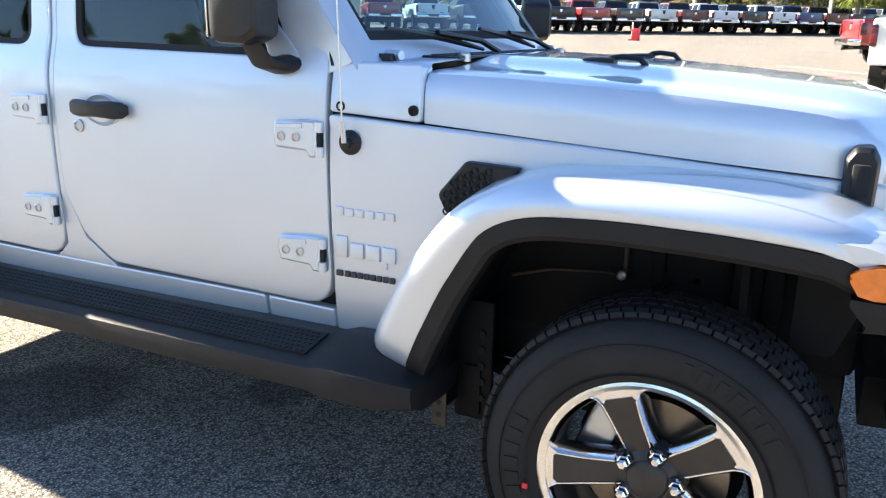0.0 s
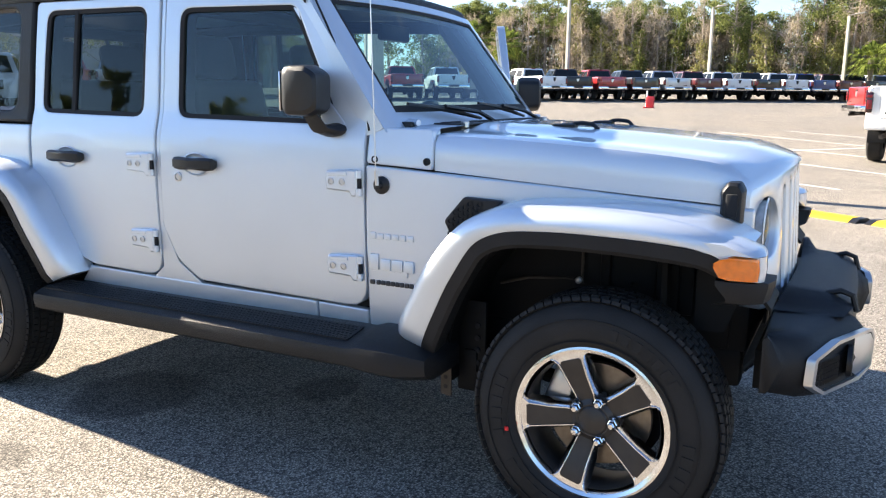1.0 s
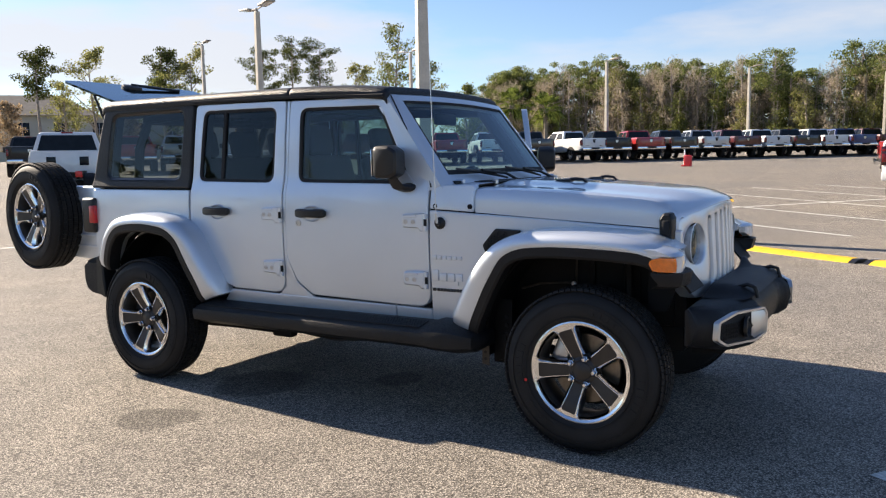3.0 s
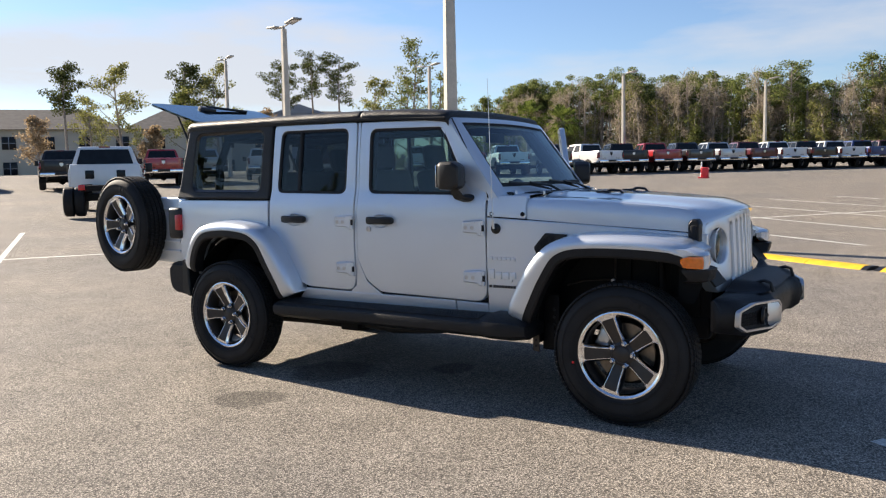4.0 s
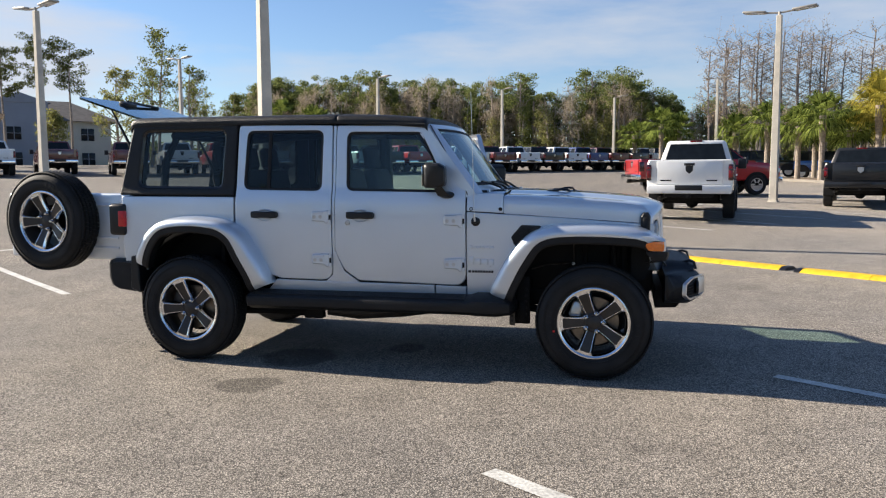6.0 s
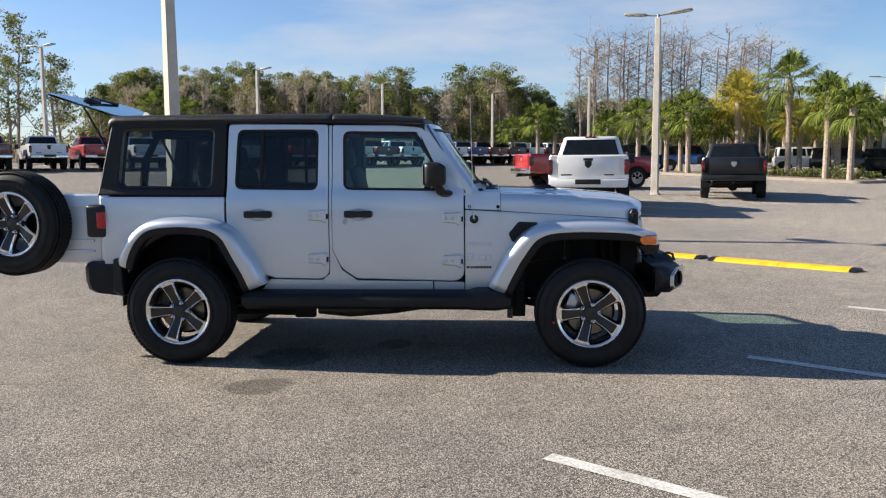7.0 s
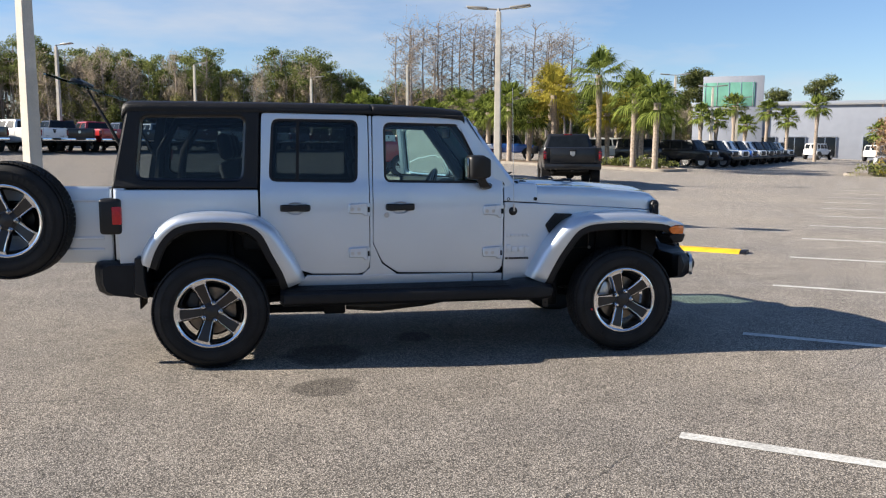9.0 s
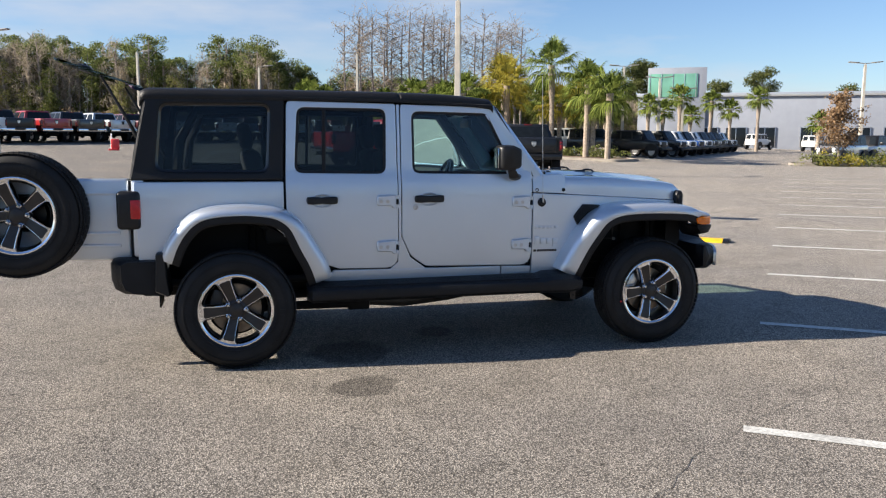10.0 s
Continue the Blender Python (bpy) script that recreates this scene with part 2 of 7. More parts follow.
GLASS_LIFT = glass_material("raised_glass", (0.28, 0.33, 0.38), ior=1.7)
GLASS_CLEAR = glass_material("green_tinted_glass", (0.46, 0.70, 0.66), ior=1.58)
GLASS_LAMP = glass_material("clear_lamp_glass", (0.92, 0.95, 0.96), ior=1.5)
GLASS_SCREEN = glass_material("windscreen_glass", (0.34, 0.56, 0.61), ior=1.62)
ASPHALT = paving_material()
LINE_PAINT = material("white_road_paint", (0.54, 0.53, 0.49), rough=0.7, var=0.2, scale=5, fine=0.3, bscale=60, bump=0.5)
YELLOW = material("yellow_rubber_hump", (0.7, 0.42, 0.01), rough=0.6, var=0.2, scale=8, fine=0.1, bscale=90)
KERB = material("old_kerb_concrete", (0.27, 0.24, 0.2), rough=0.9, var=0.2, scale=3, fine=0.15, bscale=50, bump=0.3)
CONCRETE = material("pole_concrete", (0.5, 0.46, 0.39), rough=0.85, var=0.12, scale=3, fine=0.12, bscale=50, bump=0.3)
LAMP_GREY = material("lamp_housing", (0.3, 0.28, 0.25), rough=0.5, metal=0.4, var=0.1)
BARK = material("grey_bark", (0.29, 0.24, 0.195), rough=0.9, var=0.35, scale=8, bump=0.5, bscale=30)
PALM_BARK = material("palm_bark", (0.30, 0.245, 0.195), rough=0.9, var=0.35, scale=10, bump=0.6, bscale=25)
TWIG = material("bare_twigs", (0.19, 0.165, 0.148), rough=0.9, var=0.3)
LEAF_PINE = leaf_material("pine_needles", (0.055, 0.072, 0.026), (0.27, 0.30, 0.105))
# darker copy of the pine needles: the backlit silhouette look is in the colour
LEAF_LONE = leaf_material("darkened_pine_needles", (0.032, 0.04, 0.016), (0.17, 0.185, 0.065), 0.2)
LEAF_OLIVE = leaf_material("olive_leaves", (0.12, 0.125, 0.045), (0.37, 0.36, 0.13), 0.35)
LEAF_GREEN = leaf_material("green_leaves", (0.075, 0.09, 0.028), (0.27, 0.285, 0.095), 0.35)
LEAF_BROWN = leaf_material("brown_leaves", (0.23, 0.17, 0.105), (0.48, 0.37, 0.24))
LEAF_RUST = leaf_material("rust_brown_leaves", (0.12, 0.075, 0.04), (0.36, 0.24, 0.14), 0.3)
LEAF_TWIG = leaf_material("grey_brown_twigs", (0.24, 0.20, 0.15), (0.50, 0.43, 0.33), 0.4)
LEAF_GOLD = leaf_material("yellowed_fronds", (0.18, 0.165, 0.03), (0.48, 0.40, 0.07))
FROND = leaf_material("palm_fronds", (0.016, 0.031, 0.008), (0.29, 0.345, 0.08), 0.33)
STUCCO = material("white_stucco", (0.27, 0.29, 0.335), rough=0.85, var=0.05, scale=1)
TAN_STUCCO = material("tan_stucco", (0.52, 0.47, 0.38), rough=0.9, var=0.06, scale=1)
ROOF_TILE = material("grey_brown_shingles", (0.14, 0.125, 0.11), rough=0.9, var=0.2, scale=2)
GREEN_GLASS = material("green_glazing", (0.16, 0.36, 0.27), rough=0.12, var=0.25, scale=0.3)
WINDOW_DARK = material("dark_window", (0.012, 0.015, 0.018), rough=0.12, var=0.2, spec=0.2)
CONE_RED = material("red_barrier_plastic", (0.72, 0.045, 0.05), rough=0.5, var=0.1)
PAINTS = {
    "white": material("white_paint", (0.70, 0.70, 0.69), rough=0.3, var=0.03, coat=1.0),
    "red": material("red_paint", (0.34, 0.01, 0.012), rough=0.3, var=0.05, coat=1.0),
    "dark red": material("dark_red_paint", (0.085, 0.008, 0.01), rough=0.3, var=0.05, coat=1.0),
    "black": material("black_paint", (0.012, 0.012, 0.013), rough=0.28, var=0.05, coat=1.0),
    "grey": material("grey_paint", (0.013, 0.0135, 0.015), rough=0.34, spec=0.3, var=0.05, coat=0.4),
    "silver": material("pale_silver_paint", (0.5, 0.51, 0.52), rough=0.3, metal=0.5, var=0.04, coat=1.0),
    "blue": material("dark_blue_paint", (0.015, 0.04, 0.16), rough=0.3, var=0.05, coat=1.0),
    "bright blue": material("bright_blue_paint", (0.02, 0.1, 0.42), rough=0.3, var=0.05, coat=1.0),
}


# ---- mesh tools ----
def thing(name, label, category, group="", kind="", at=(0, 0, 0), turn=0.0):
    ob = new(name)
    ob.empty_display_size = 0.2
    ob.location, ob.rotation_euler = at, (0, 0, radians(turn))
    return tagged(ob, label, category, group, kind)


def part(name, bm, mat, parent=None, label="", smooth=35):
    me = bpy.data.meshes.new(name)
    bm.normal_update()
    for fc in bm.faces:
        fc.smooth = bool(smooth)
    if smooth:
        lim = radians(smooth)
        for e in bm.edges:
            if e.smooth and len(e.link_faces) == 2 and e.calc_face_angle() > lim:
                e.smooth = False
    bm.to_mesh(me)
    bm.free()
    for mm in (mat if isinstance(mat, (list, tuple)) else [mat]):
        me.materials.append(mm)
    ob = new(name, me)
    ob.parent = parent
    if label:
        ob["label"] = label
    return ob


def raw(name, verts, faces, mat, parent=None, label="", smooth=False):
    me = bpy.data.meshes.new(name)
    me.from_pydata([tuple(v) for v in verts], [], [tuple(int(i) for i in f) for f in faces])
    for mm in (mat if isinstance(mat, (list, tuple)) else [mat]):
        me.materials.append(mm)
    if smooth:
        me.shade_smooth()
    ob = new(name, me)
    ob.parent = parent
    if label:
        ob["label"] = label
    return ob


def B():
    return bmesh.new()


def box(bm, c, s, bevel=0.0, rot=None, seg=2):
    m = Matrix.Translation(c) @ (rot if rot is not None else Matrix.Identity(4)) @ Matrix.Diagonal((*s, 1))
    vs = bmesh.ops.create_cube(bm, size=1, matrix=m)["verts"]
    if bevel:
        es = list({e for v in vs for e in v.link_edges})
        bmesh.ops.bevel(bm, geom=es, offset=bevel, segments=seg, affect="EDGES", profile=0.5)
    return bm


def rings(bm, loops, closed=True, cap0=True, cap1=True):
    """Skin a list of loops of equal length."""
    vs = [[bm.verts.new(p) for p in lp] for lp in loops]
    k = len(vs[0])
    for a, b in zip(vs, vs[1:]):
        for i in range(k if closed else k - 1):
            j = (i + 1) % k
            bm.faces.new((a[i], a[j], b[j], b[i]))
    if closed and cap0:
        bm.faces.new(vs[0][::-1])
    if closed and cap1:
        bm.faces.new(vs[-1])
    return vs


def fix(bm):
    bmesh.ops.recalc_face_normals(bm, faces=bm.faces[:])
    return bm


def tube(bm, pts, r, n=8, tidy=True):
    """A round bar through points; r is one radius or one for each point."""
    pts = [Vector(p) for p in pts]
    rs = r if isinstance(r, (list, tuple)) else [r] * len(pts)
    loops, up = [], None
    for i, p in enumerate(pts):
        d = (pts[min(i + 1, len(pts) - 1)] - pts[max(i - 1, 0)]).normalized()
        if up is None:
            up = d.orthogonal().normalized()
        side = d.cross(up).normalized()
        up = side.cross(d).normalized()
        loops.append([p + (up * math.cos(a) + side * math.sin(a)) * rs[i] for a in (2 * math.pi * k / n for k in range(n))])
    rings(bm, loops)
    return fix(bm) if tidy else bm


def lathe(bm, profile, n=48, axis="y", centre=(0, 0, 0)):
    """Turn (radius, offset) pairs round an axis through centre."""
    loops = []
    for r, o in profile:
        lp = []
        for k in range(n):
            a = 2 * math.pi * k / n
            u, v = r * math.cos(a), r * math.sin(a)
            p = {"y": (u, o, v), "x": (o, u, v), "z": (u, v, o)}[axis]
            lp.append(Vector(p) + Vector(centre))
        loops.append(lp)
    rings(bm, loops, cap0=False, cap1=False)
    return fix(bm)


def disc(bm, r, o, n=32, axis="y", centre=(0, 0, 0)):
    vs = []
    for k in range(n):
        a = 2 * math.pi * k / n
        u, v = r * math.cos(a), r * math.sin(a)
        p = {"y": (u, o, v), "x": (o, u, v), "z": (u, v, o)}[axis]
        vs.append(bm.verts.new(Vector(p) + Vector(centre)))
    return bm.faces.new(vs)


def rounded(pts, r, n=4):
    """A polygon with its corners rounded; r is one radius or one for each corner."""
    out, k = [], len(pts)
    for i in range(k):
        p, a, b = Vector(pts[i]), Vector(pts[i - 1]), Vector(pts[(i + 1) % k])
        rr = r[i] if isinstance(r, (list, tuple)) else r
        da, db = (a - p), (b - p)
        la, lb = da.length, db.length
        da, db = da / la, db / lb
        cosv = max(-1, min(1, da.dot(db)))
        half = math.acos(cosv) / 2
        if rr <= 0 or half > 1.52:
            out.append(p)
            continue
        t = min(rr / math.tan(half), la * 0.48, lb * 0.48)
        p0, p1 = p + da * t, p + db * t
        for j in range(n + 1):
            s = j / n
            out.append(p0 * (1 - s) ** 2 + p * 2 * s * (1 - s) + p1 * s * s)
    return out


def dense(pts, step):
    out, k = [], len(pts)
    for i in range(k):
        a, b = Vector(pts[i]), Vector(pts[(i + 1) % k])
        m = max(1, int((b - a).length / step))
        out += [a.lerp(b, j / m) for j in range(m)]
    return out


def inset(pts, d):
    """Move a polygon's points inwards by d."""
    k = len(pts)
    area = sum(pts[i].x * pts[(i + 1) % k].y - pts[(i + 1) % k].x * pts[i].y for i in range(k))
    s = 1 if area > 0 else -1
    out = []
    for i in range(k):
        a, p, b = pts[i - 1], pts[i], pts[(i + 1) % k]
        e = (b - a)
        e = e.normalized() if e.length > 1e-9 else Vector((1, 0))
        out.append(p + Vector((-e.y, e.x)) * d * s)
    return out


def smoothstep(a, b, x):
    t = max(0.0, min(1.0, (x - a) / (b - a)))
    return t * t * (3 - 2 * t)


def interp(x, pts):
    """Smooth curve through (x, y) pairs."""
    if x <= pts[0][0]:
        return pts[0][1]
    for i in range(len(pts) - 1):
        (x0, y0), (x1, y1) = pts[i], pts[i + 1]
        if x <= x1:
            m0 = (y1 - pts[i - 1][1]) / (x1 - pts[i - 1][0]) if i else (y1 - y0) / (x1 - x0)
            m1 = (pts[i + 2][1] - y0) / (pts[i + 2][0] - x0) if i + 2 < len(pts) else (y1 - y0) / (x1 - x0)
            h, t = x1 - x0, (x - x0) / (x1 - x0)
            return (2 * t**3 - 3 * t**2 + 1) * y0 + (t**3 - 2 * t**2 + t) * h * m0 + (-2 * t**3 + 3 * t**2) * y1 + (t**3 - t**2) * h * m1
    return pts[-1][1]


# ---- ground ----
def ground_height(x, y):
    """The lot is level round the car and rises gently to the far side."""
    s = min(y - 0.9 * x, 95.0)
    u = (s - 6.5) / 2.0
    return 0.0224 * 2.0 * (u if u > 30 else math.log1p(math.exp(u)))


def on_ground(x, y, dz=0.0):
    return Vector((x, y, ground_height(x, y) + dz))


def axis_steps():
    near = list(np.arange(-12, 20.01, 1.0))
    far = [24, 28, 33, 38, 44, 50, 57, 65, 75, 90, 110, 140, 200, 320, 600, 1200, 2500]
    return sorted([-v - 0.0 for v in far if v > 12] + near + far)


gx, gy = axis_steps(), axis_steps()
gv = [on_ground(x, y) for y in gy for x in gx]
gf = [(j * len(gx) + i, j * len(gx) + i + 1, (j + 1) * len(gx) + i + 1, (j + 1) * len(gx) + i) for j in range(len(gy) - 1) for i in range(len(gx) - 1)]
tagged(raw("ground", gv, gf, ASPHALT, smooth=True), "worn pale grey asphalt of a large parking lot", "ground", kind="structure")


# ---- the silver off-road car ----
def half_width(x, z):
    """Half the width of the body side at a station."""
    w = interp(z, [(0.40, 0.725), (0.6, 0.752), (0.8, 0.765), (1.0, 0.769), (1.14, 0.766), (1.21, 0.760), (1.25, 0.750), (1.31, 0.735), (1.55, 0.711), (1.78, 0.683), (1.9, 0.669)])
    return w - 0.03 * smoothstep(0.9, 2.3, x)


def side_panel(bm, s, outline, holes=(), r=0.03, hole_r=0.05, depth=0.0, thick=0.028, edge=0.006, width=half_width):
    """A pressed panel on side s, from an outline in (x, z): rounded rim, holes, and the body's curve."""
    ol = dense(rounded([Vector(p) for p in outline], r), 0.06)
    hl = [dense(rounded([Vector(p) for p in h], hole_r), 0.06) for h in holes]

    def loop(pts, d):
        return [bm.verts.new((p.x, d, p.y)) for p in pts]

    fill = []
    for k, pts in enumerate([ol] + hl):
        inn = inset(pts, edge if k == 0 else -edge)
        a, b, c, d = loop(inn, depth), loop(inset(pts, (edge if k == 0 else -edge) * 0.3), depth + edge * 0.3), loop(pts, depth + edge), loop(pts, depth + thick)
        for p, q in ((a, b), (b, c), (c, d)):
            for i in range(len(pts)):
                j = (i + 1) % len(pts)
                bm.faces.new((p[i], p[j], q[j], q[i]))
        fill += [bm.edges.get((a[i], a[(i + 1) % len(a)])) for i in range(len(a))]
    for e in fill:
        e.smooth = False
    bmesh.ops.triangle_fill(bm, use_beauty=True, use_dissolve=False, edges=fill)
    zs, xs = [p[1] for p in outline], [p[0] for p in outline]
    for z in np.arange(0.45, 1.95, 0.045):
        if min(zs) < z < max(zs):
            bmesh.ops.bisect_plane(bm, geom=bm.verts[:] + bm.edges[:] + bm.faces[:], plane_co=(0, 0, z), plane_no=(0, 0, 1))
    for x in np.arange(-0.6, 3.6, 0.2):
        if min(xs) < x < max(xs):
            bmesh.ops.bisect_plane(bm, geom=bm.verts[:] + bm.edges[:] + bm.faces[:], plane_co=(x, 0, 0), plane_no=(1, 0, 0))
    for v in bm.verts:
        v.co.y = s * (width(v.co.x, v.co.z) - v.co.y)
    return fix(bm)


def pane(bm, s, outline, r, depth, width=half_width):
    ol = dense(rounded([Vector(p) for p in outline], r), 0.08)
    vs = [bm.verts.new((p.x, s * (width(p.x, p.y) - depth), p.y)) for p in ol]
    es = [bm.edges.new((vs[i], vs[(i + 1) % len(vs)])) for i in range(len(vs))]
    bmesh.ops.triangle_fill(bm, use_beauty=True, edges=es)
    return fix(bm)


def hood_half(x):
    return interp(x, [(2.36, 0.708), (2.7, 0.693), (3.1, 0.658), (3.28, 0.630), (3.384, 0.605)])


def hood_base(x):
    return interp(x, [(2.36, 1.1205), (3.24, 1.062), (3.384, 1.048)])


car = thing("off_road_car", "silver four-door off-road car with black hardtop and open tailgate", "car")

REAR_DOOR = [(0.345, 0.86), (0.345, 1.24), (0.362, 1.768), (1.104, 1.758), (1.108, 0.618), (0.70, 0.626), (0.60, 0.66)]
REAR_DOOR_R = [0.06, 0.2, 0.035, 0.02, 0.09, 0.05, 0.08]
REAR_WIN = [(0.405, 1.288), (0.432, 1.724), (1.035, 1.720), (1.026, 1.278)]
FRONT_DOOR = [(1.134, 0.84), (1.139, 1.755), (1.822, 1.745), (2.100, 1.285), (2.1045, 0.600), (1.31, 0.622), (1.20, 0.70)]
FRONT_DOOR_R = [0.1, 0.02, 0.05, 0.15, 0.09, 0.08, 0.12]
FRONT_WIN = [(1.218, 1.280), (1.216, 1.706), (1.770, 1.697), (1.985, 1.268)]
QUARTER_WIN = [(-0.482, 1.302), (-0.440, 1.738), (0.258, 1.742), (0.232, 1.294)]
HARDTOP = [(-0.640, 1.246), (0.330, 1.240), (0.350, 1.782), (-0.530, 1.795)]
TUB_REAR = [(-0.60, 0.66), (-0.618, 1.236), (0.330, 1.232), (0.330, 0.87), (0.585, 0.65), (0.56, 0.56), (0.36, 0.84), (0.22, 0.97), (-0.16, 0.98), (-0.30, 0.90), (-0.40, 0.74), (-0.44, 0.62)]
COWL_SIDE = [(2.110, 0.52), (2.110, 1.130), (2.40, 1.114), (2.80, 1.090), (3.40, 1.046), (3.40, 0.97), (2.62, 0.97), (2.45, 0.86), (2.30, 0.52)]
COWL_TOP = [(2.110, 1.1355), (2.110, 1.262), (2.366, 1.262), (2.366, 1.1215)]


def handle(s, x, z, parent):
    """A strap-like door handle over a scooped recess."""
    w = half_width(x, z)
    bm = B()
    n = 20
    loops = []
    for rr, d in ((0.066, 0.001), (0.061, 0.005), (0.052, 0.001), (0.02, -0.006)):
        loops.append([(x + rr * 1.15 * math.cos(a), s * (w + d), z - 0.004 + rr * 0.72 * math.sin(a)) for a in (2 * math.pi * k / n for k in range(n))])
    rings(bm, loops, cap0=False)
    h = part("handle_recess", fix(bm), SILVER, parent)
    bm = B()
    loops = []
    for t, hh, d in ((-0.106, 0.012, 0.012), (-0.10, 0.023, 0.03), (-0.066, 0.026, 0.038), (0.0, 0.022, 0.043), (0.066, 0.026, 0.038), (0.099, 0.023, 0.03), (0.106, 0.012, 0.012)):
        loops.append([(x + t, s * (w + d - 0.012), z + hh), (x + t, s * (w + d), z + hh * 0.6), (x + t, s * (w + d), z - hh * 0.6), (x + t, s * (w + d - 0.012), z - hh)])
    rings(bm, loops)
    return part("handle", fix(bm), BLACK_PLASTIC, parent, "black strap handle")


def hinge(s, x, z, parent, flip=1):
    """An exposed body hinge: a leaf with two bolts and a barrel."""
    w = half_width(x, z)
    bm = B()
    prof = [(-0.104, -0.030), (-0.110, 0.006), (-0.104, 0.040), (-0.012, 0.046), (0.026, 0.046), (0.026, -0.050), (0.002, -0.050), (-0.006, -0.034)]
    pts = rounded([Vector((x + a * flip, z + b)) for a, b in prof], 0.008, 2)
    ins = inset(pts, 0.006)
    rings(bm, [[(p.x, s * (w - 0.004), p.y) for p in pts], [(p.x, s * (w + 0.014), p.y) for p in pts], [(p.x, s * (w + 0.019), p.y) for p in ins]])
    hg = part("hinge", fix(bm), SILVER, parent)
    for z0, z1 in ((-0.048, -0.02), (0.016, 0.044)):
        bm = B()
        lathe(bm, [(0.001, z0), (0.012, z0 + 0.001), (0.012, z1 - 0.001), (0.001, z1)], 12, "z", (x + 0.034 * flip, s * (w + 0.012), z))
        part("hinge_pin", fix(bm), SILVER, hg)
    bm = B()
    box(bm, (x + 0.034 * flip, s * (w + 0.009), z - 0.002), (0.012, 0.012, 0.04), 0.002)
    part("hinge_gap", bm, GAP, hg, "dark gap in the hinge barrel")
    bm = B()
    rib = rounded([Vector((x + a * flip, z + b)) for a, b in ((-0.098, 0.020), (-0.096, 0.034), (-0.014, 0.039), (-0.012, 0.024))], 0.004, 2)
    rings(bm, [[(p.x, s * (w + 0.017), p.y) for p in rib], [(p.x, s * (w + 0.023), p.y) for p in inset(rib, 0.002)]])
    part("hinge_rib", fix(bm), SILVER, hg)
    for dx in (-0.082, -0.035):
        bm = B()
        lathe(bm, [(0.0125, 0), (0.0135, s * 0.003), (0.010, s * 0.004), (0.009, s * 0.001), (0.0005, s * 0.001)], 14, "y", (x + dx * flip, s * (w + 0.019), z + 0.001))
        part("hinge_bolt", bm, SATIN, hg)
    return hg


def ring_seal(bm, s, outline, r, w, depth):
    """A flat black rubber seal round a window."""
    pts = dense(rounded([Vector(p) for p in outline], r), 0.06)
    out, inn = inset(pts, -0.004), inset(pts, w)
    rows = [[bm.verts.new((p.x, s * (half_width(p.x, p.y) - d), p.y)) for p in q] for q, d in ((out, depth + 0.01), (out, depth - 0.006), (inn, depth - 0.002), (inn, depth + 0.012))]
    for a, b in zip(rows, rows[1:]):
        for i in range(len(pts)):
            j = (i + 1) % len(pts)
            bm.faces.new((a[i], a[j], b[j], b[i]))
    return fix(bm)


def rim_ring(bm, s, outline, r, w):
    """A sloping glossy rim that leads from the panel down to the recessed glass."""
    pts = dense(rounded([Vector(p) for p in outline], r), 0.06)
    rows = [[bm.verts.new((p.x, s * (half_width(p.x, p.y) - d), p.y)) for p in q] for q, d in ((inset(pts, -0.002), -0.0035), (inset(pts, w * 0.4), 0.001), (inset(pts, w), 0.009))]
    for a, b in zip(rows, rows[1:]):
        for i in range(len(pts)):
            j = (i + 1) % len(pts)
            bm.faces.new((a[i], a[j], b[j], b[i]))
    return fix(bm)


def build_door(name, s, outline, radii, win, glass, hx, hinges, label):
    d = part(name, side_panel(B(), s, outline, [win], r=radii, hole_r=0.055, thick=0.04), SILVER, car, label)
    part("window_seal", ring_seal(B(), s, win, 0.055, 0.016, 0.008), GAP, d)
    part("window_glass", pane(B(), s, win, 0.055, 0.014), glass, d, "tinted side window")
    inner = [(p[0] * 0.97 + 0.03 * (outline[0][0] + outline[2][0]) / 2, min(p[1], 1.27) + (0.02 if p[1] < 0.9 else 0)) for p in outline]
    part("door_trim", side_panel(B(), s, inner, r=0.05, depth=0.05, thick=0.03), SEAT, d, "black inner door card")
    handle(s, hx, 1.102, d)
    for x, z in hinges:
        hinge(s, x, z, d)
    return d


